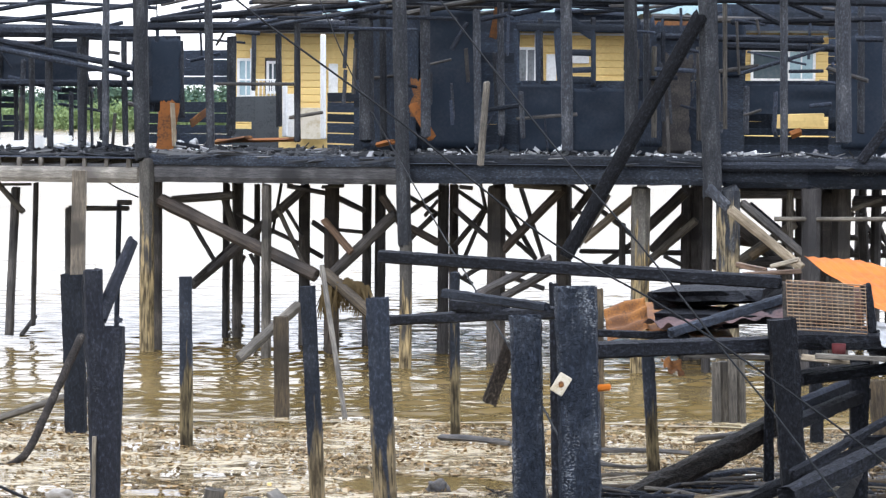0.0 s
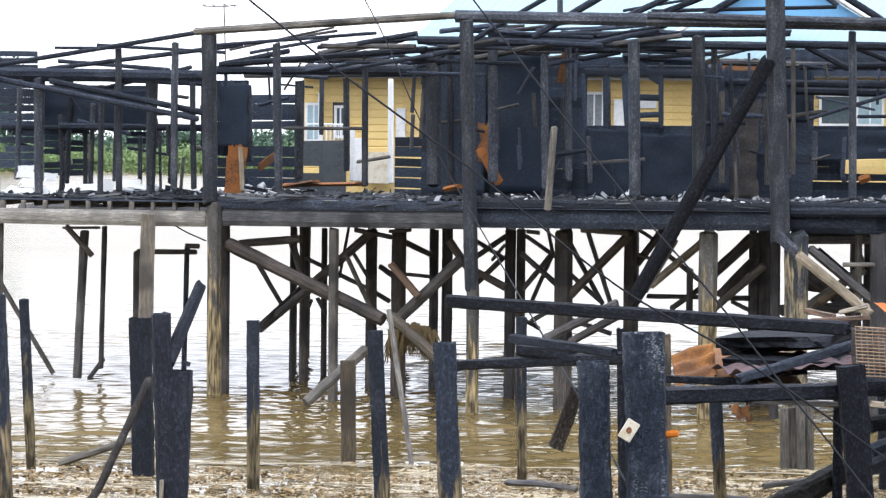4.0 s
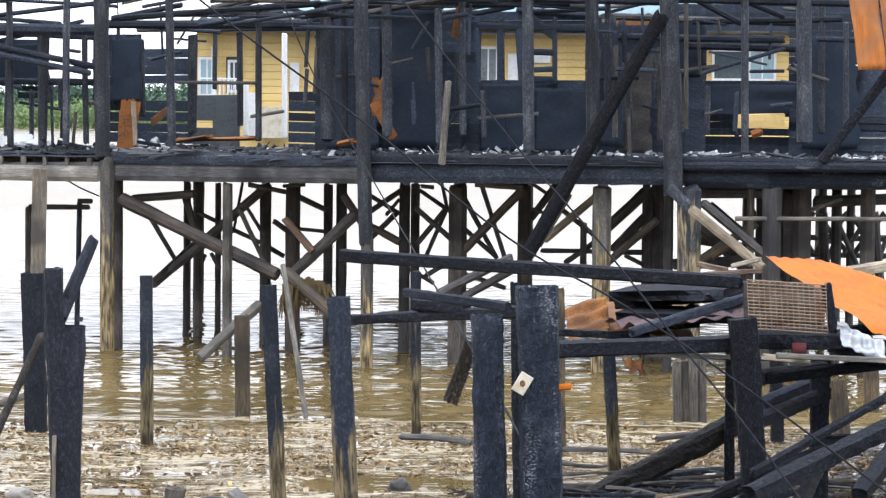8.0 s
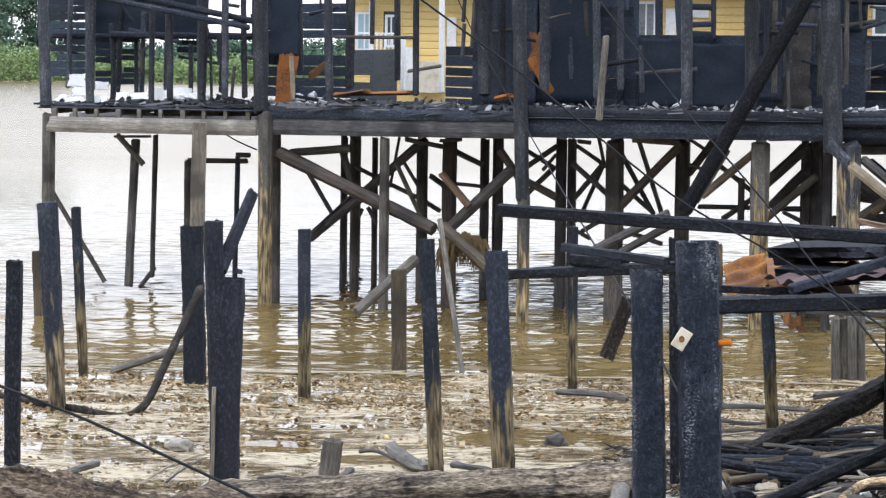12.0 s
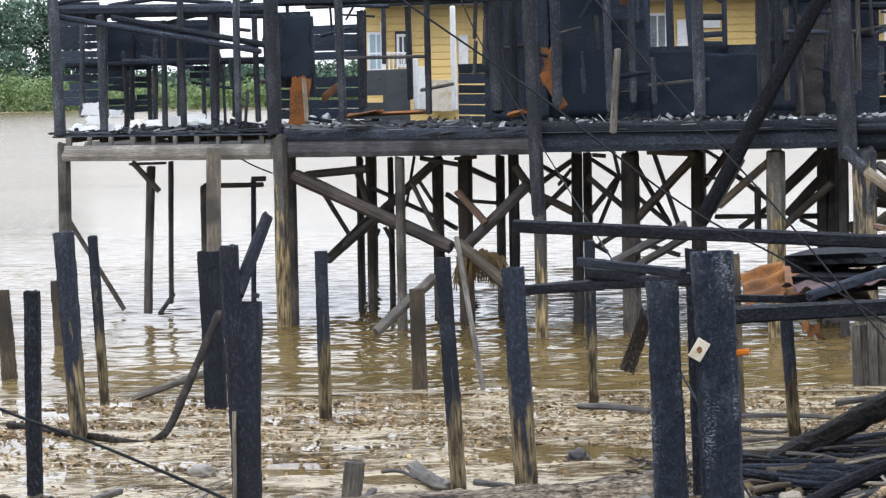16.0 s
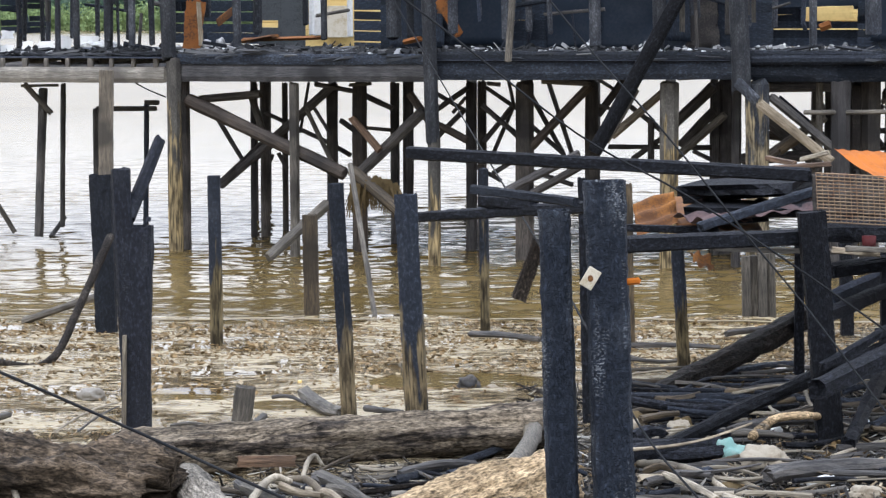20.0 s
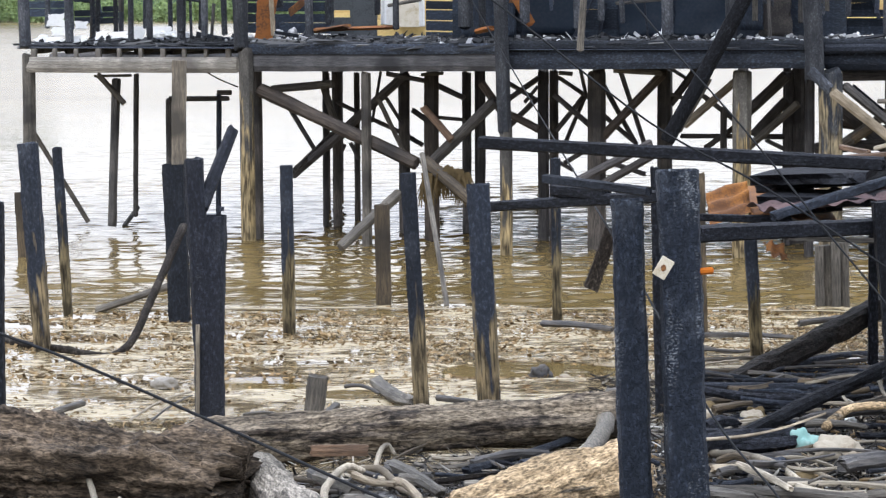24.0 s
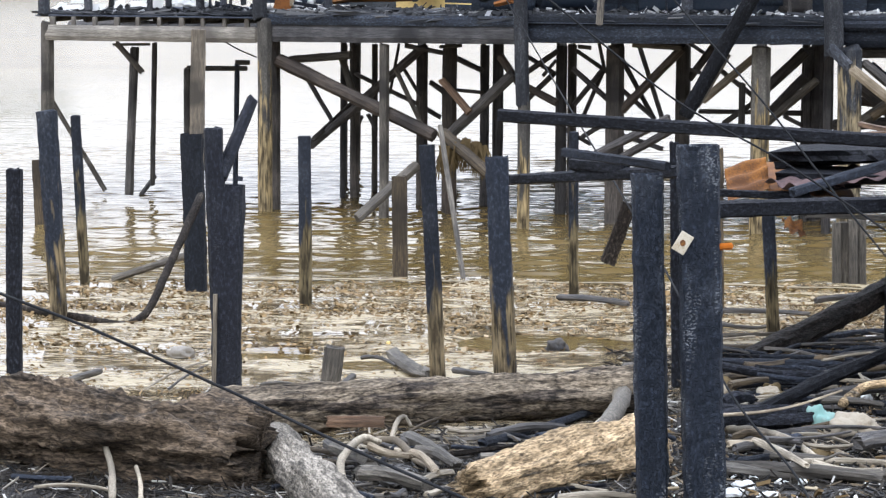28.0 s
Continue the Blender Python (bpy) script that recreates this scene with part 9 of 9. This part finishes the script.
def bottle(at):
    prof = ((0, 0), (0.034, 0.002), (0.036, 0.02), (0.036, 0.15), (0.03, 0.175), (0.013, 0.2), (0.013, 0.225), (0, 0.226))
    bm = bmesh.new()
    rings = [[bm.verts.new((r * math.cos(2 * math.pi * s / 14), r * math.sin(2 * math.pi * s / 14), z)) for s in range(14)] for r, z in prof[1:-1]]
    for a, b in zip(rings, rings[1:]):
        for s in range(14):
            bm.faces.new((a[s], a[(s + 1) % 14], b[(s + 1) % 14], b[s]))
    bm.faces.new(rings[0][::-1])
    bm.faces.new(rings[-1])
    ob = tidy(bm, "plastic_bottle", PLASTIC, None, "", True)
    ob.matrix_basis = Matrix.Translation(at) @ pose(0, 0, 0.05, 0, 80, 20)
    tagged(ob, "white plastic bottle lying in the debris", "bottle")


bottle((2.56, 18.86, 0.25))

stick("plank", None, (-1.83, 19.28, 0.40), (-1.34, 19.30, 0.40), 0.089, 0.030, RUSTY_WOOD, label="red-brown plank caught against a log", sides=6, wear=0.03)

def foam_line():
    """A thin wavering line of foam left along the water's edge."""
    bm = bmesh.new()
    rows = []
    for k in range(161):
        x = -7.5 + k * 0.0875
        y = 31.0 + 0.35 * noise.noise((x * 0.35, 1, 0)) + 0.12 * noise.noise((x * 1.6, 4, 0)) - 0.04 * x
        w = max(0.004, 0.022 + 0.06 * noise.noise((x * 1.1, 9, 0)))
        z = max(0.03, bed(x, y) + 0.012)
        rows.append([bm.verts.new(p) for p in ((x, y - w, z), (x, y, z + 0.012), (x, y + w, z - 0.01))])
    for a, b in zip(rows, rows[1:]):
        for i in range(2):
            bm.faces.new((a[i], b[i], b[i + 1], a[i + 1]))
    tagged(tidy(bm, "foam_line", FOAM, None, "", True), "thin line of pale foam along the water's edge", "foam", kind="stuff")


foam_line()


# ---- what lies on the shore ----
def log_mesh(length, r0, r1, sides=40, rings=110, rough=0.16, bend=0.03):
    """A felled trunk along x with furrowed bark, knots and broken ends."""
    bm = bmesh.new()
    seed = random.random() * 60
    out = []
    for k in range(rings + 1):
        f = k / rings
        r = r0 + (r1 - r0) * f
        ring = []
        for s in range(sides):
            a = 2 * math.pi * s / sides
            c, e = math.cos(a), math.sin(a)
            g = 1 + rough * noise.noise((seed + f * length * 1.1, c * 1.3, e * 1.3))
            g += 0.5 * rough * noise.noise((seed + f * length * 4, c * 2.6, e * 2.6)) - 0.35 * rough * abs(noise.noise((seed + f * length * 5, c * 7, e * 7)))
            g += 0.28 * rough * noise.noise((seed + f * length * 14, c * 11, e * 11)) + 0.3 * rough * noise.noise((seed + f * length * 1.8, c * 8, e * 8)) - 0.3 * rough * max(0, noise.noise((seed + 9 + f * length * 2.6, c * 13, e * 13)) - 0.12)
            x = f * length
            if k in (0, rings):
                x += (0.5 - random.random()) * r * 0.9
                g *= 0.86
            ring.append(bm.verts.new((x, c * r * g + bend * math.sin(3 * f + seed), e * r * g + 0.4 * bend * math.sin(4 * f))))
        out.append(ring)
    for a, b in zip(out, out[1:]):
        for s in range(sides):
            bm.faces.new((a[s], a[(s + 1) % sides], b[(s + 1) % sides], b[s]))
    for ring, flip in ((out[0], -1), (out[-1], 1)):
        c = sum((v.co for v in ring), Vector()) / sides
        mid = bm.verts.new(c + Vector((flip * 0.04, 0.03, 0.02)))
        for s in range(sides):
            bm.faces.new((ring[s], ring[(s + 1) % sides], mid))
    return bm


def log(p, q, r0, r1, mat, label, **shape):
    p, q = Vector(p), Vector(q)
    ob = tidy(log_mesh((q - p).length, r0, r1, **shape), "log", mat, None, "", True)
    d = (q - p).normalized()
    y = Vector((0, 0, 1)).cross(d).normalized()
    m = Matrix((d, y, d.cross(y))).transposed().to_4x4()
    m.translation = p
    ob.matrix_basis = m
    return tagged(ob, label, "log", "stranded logs")


log((-6.6, 19.0, 0.58), (-2.17, 17.55, 0.5), 0.37, 0.3, BARK, "huge rotting brown log lying on the shore", rough=0.48, rings=260, sides=80)
log((-2.75, 19.5, 0.4), (0.78, 20.95, 0.4), 0.2, 0.21, STREAKY_LOG, "long weathered log with peeling bark on the mud", rough=0.24, rings=190, sides=64, bend=0.0)
log((-0.62, 16.9, 0.34), (0.68, 18.3, 0.45), 0.2, 0.24, PALE_LOG, "pale barkless log with cracked tan skin", rough=0.3, rings=150, sides=64)
log((-2.1, 18.4, 0.42), (-1.2, 15.0, 0.42), 0.15, 0.21, GREY_LOG, "grey weathered log pointing down the shore", rough=0.25)


# ---- litter on the mud, in one mesh each ----
def shore_line(x):
    return 20.5


rubble("litter", 12000, -6.5, 5.5, 7.0, 0.01, "wood chips and leaf litter floating on wet mud", lambda x: 24.2, bed, LITTER, (0.02, 0.1), 8, 0.1, clump=1.1)
rubble("litter", 3600, -6.5, 5.5, 4.2, 0.01, "scattered wood chips and leaves on wet mud", shore_line, bed, LITTER, (0.02, 0.08), 18, 0.1, clump=1.5)
rubble("litter", 9000, -6.5, 5.5, 4.3, 0.014, "wood chips and leaf litter washed along the waterline", lambda x: 26.6, bed, LITTER, (0.02, 0.1), 9, 0.1, clump=0.9)
rubble("twig_litter", 9000, 0.5, 6.0, 9.0, 0.025, "dark twigs and charred litter under fallen timbers", lambda x: 15.5, bed, TWIGS, (0.04, 0.3), 10, 0.06, slim=(0.03, 0.1))
rubble("twig_litter", 8000, -6.5, 1.0, 4.4, 0.04, "dark twigs and charred litter between the logs", lambda x: 15.5, bed, TWIGS, (0.04, 0.24), 11, 0.06, slim=(0.03, 0.1))

rubble("pale_chips", 420, 0.6, 5.5, 3.6, 0.06, "pale chips and white scraps among the charred driftwood", lambda x: 15.6, bed, WHITE, (0.02, 0.08), 12, 0.3)
rubble("pale_chips", 700, 0.6, 5.5, 5.0, 0.08, "dry bark and husk scraps among the charred driftwood", lambda x: 16.0, bed, LITTER, (0.03, 0.14), 13, 0.2)


def puddle(px, py, rx, ry):
    bm = bmesh.new()
    n = 40
    ring = []
    for k in range(n):
        a = 2 * math.pi * k / n
        g = 1 + 0.3 * noise.noise((px + math.cos(a) * 1.4, py + math.sin(a) * 1.4, 0))
        ring.append(bm.verts.new((rx * 1.15 * g * math.cos(a), ry * 1.15 * g * math.sin(a), 0)))
    low = [bm.verts.new(v.co + Vector((0, 0, -0.05))) for v in ring]
    bm.faces.new(ring)
    bm.faces.new(low[::-1])
    for k in range(n):
        bm.faces.new((ring[k], ring[(k + 1) % n], low[(k + 1) % n], low[k]))
    ob = tidy(bm, "puddle", PUDDLE)
    ob.location = (px, py, 0.02 * (31.4 - py) - 0.03)
    tagged(ob, "brown puddle standing on the mud", "puddle", kind="structure")


for spot in PUDDLES:
    puddle(*spot)
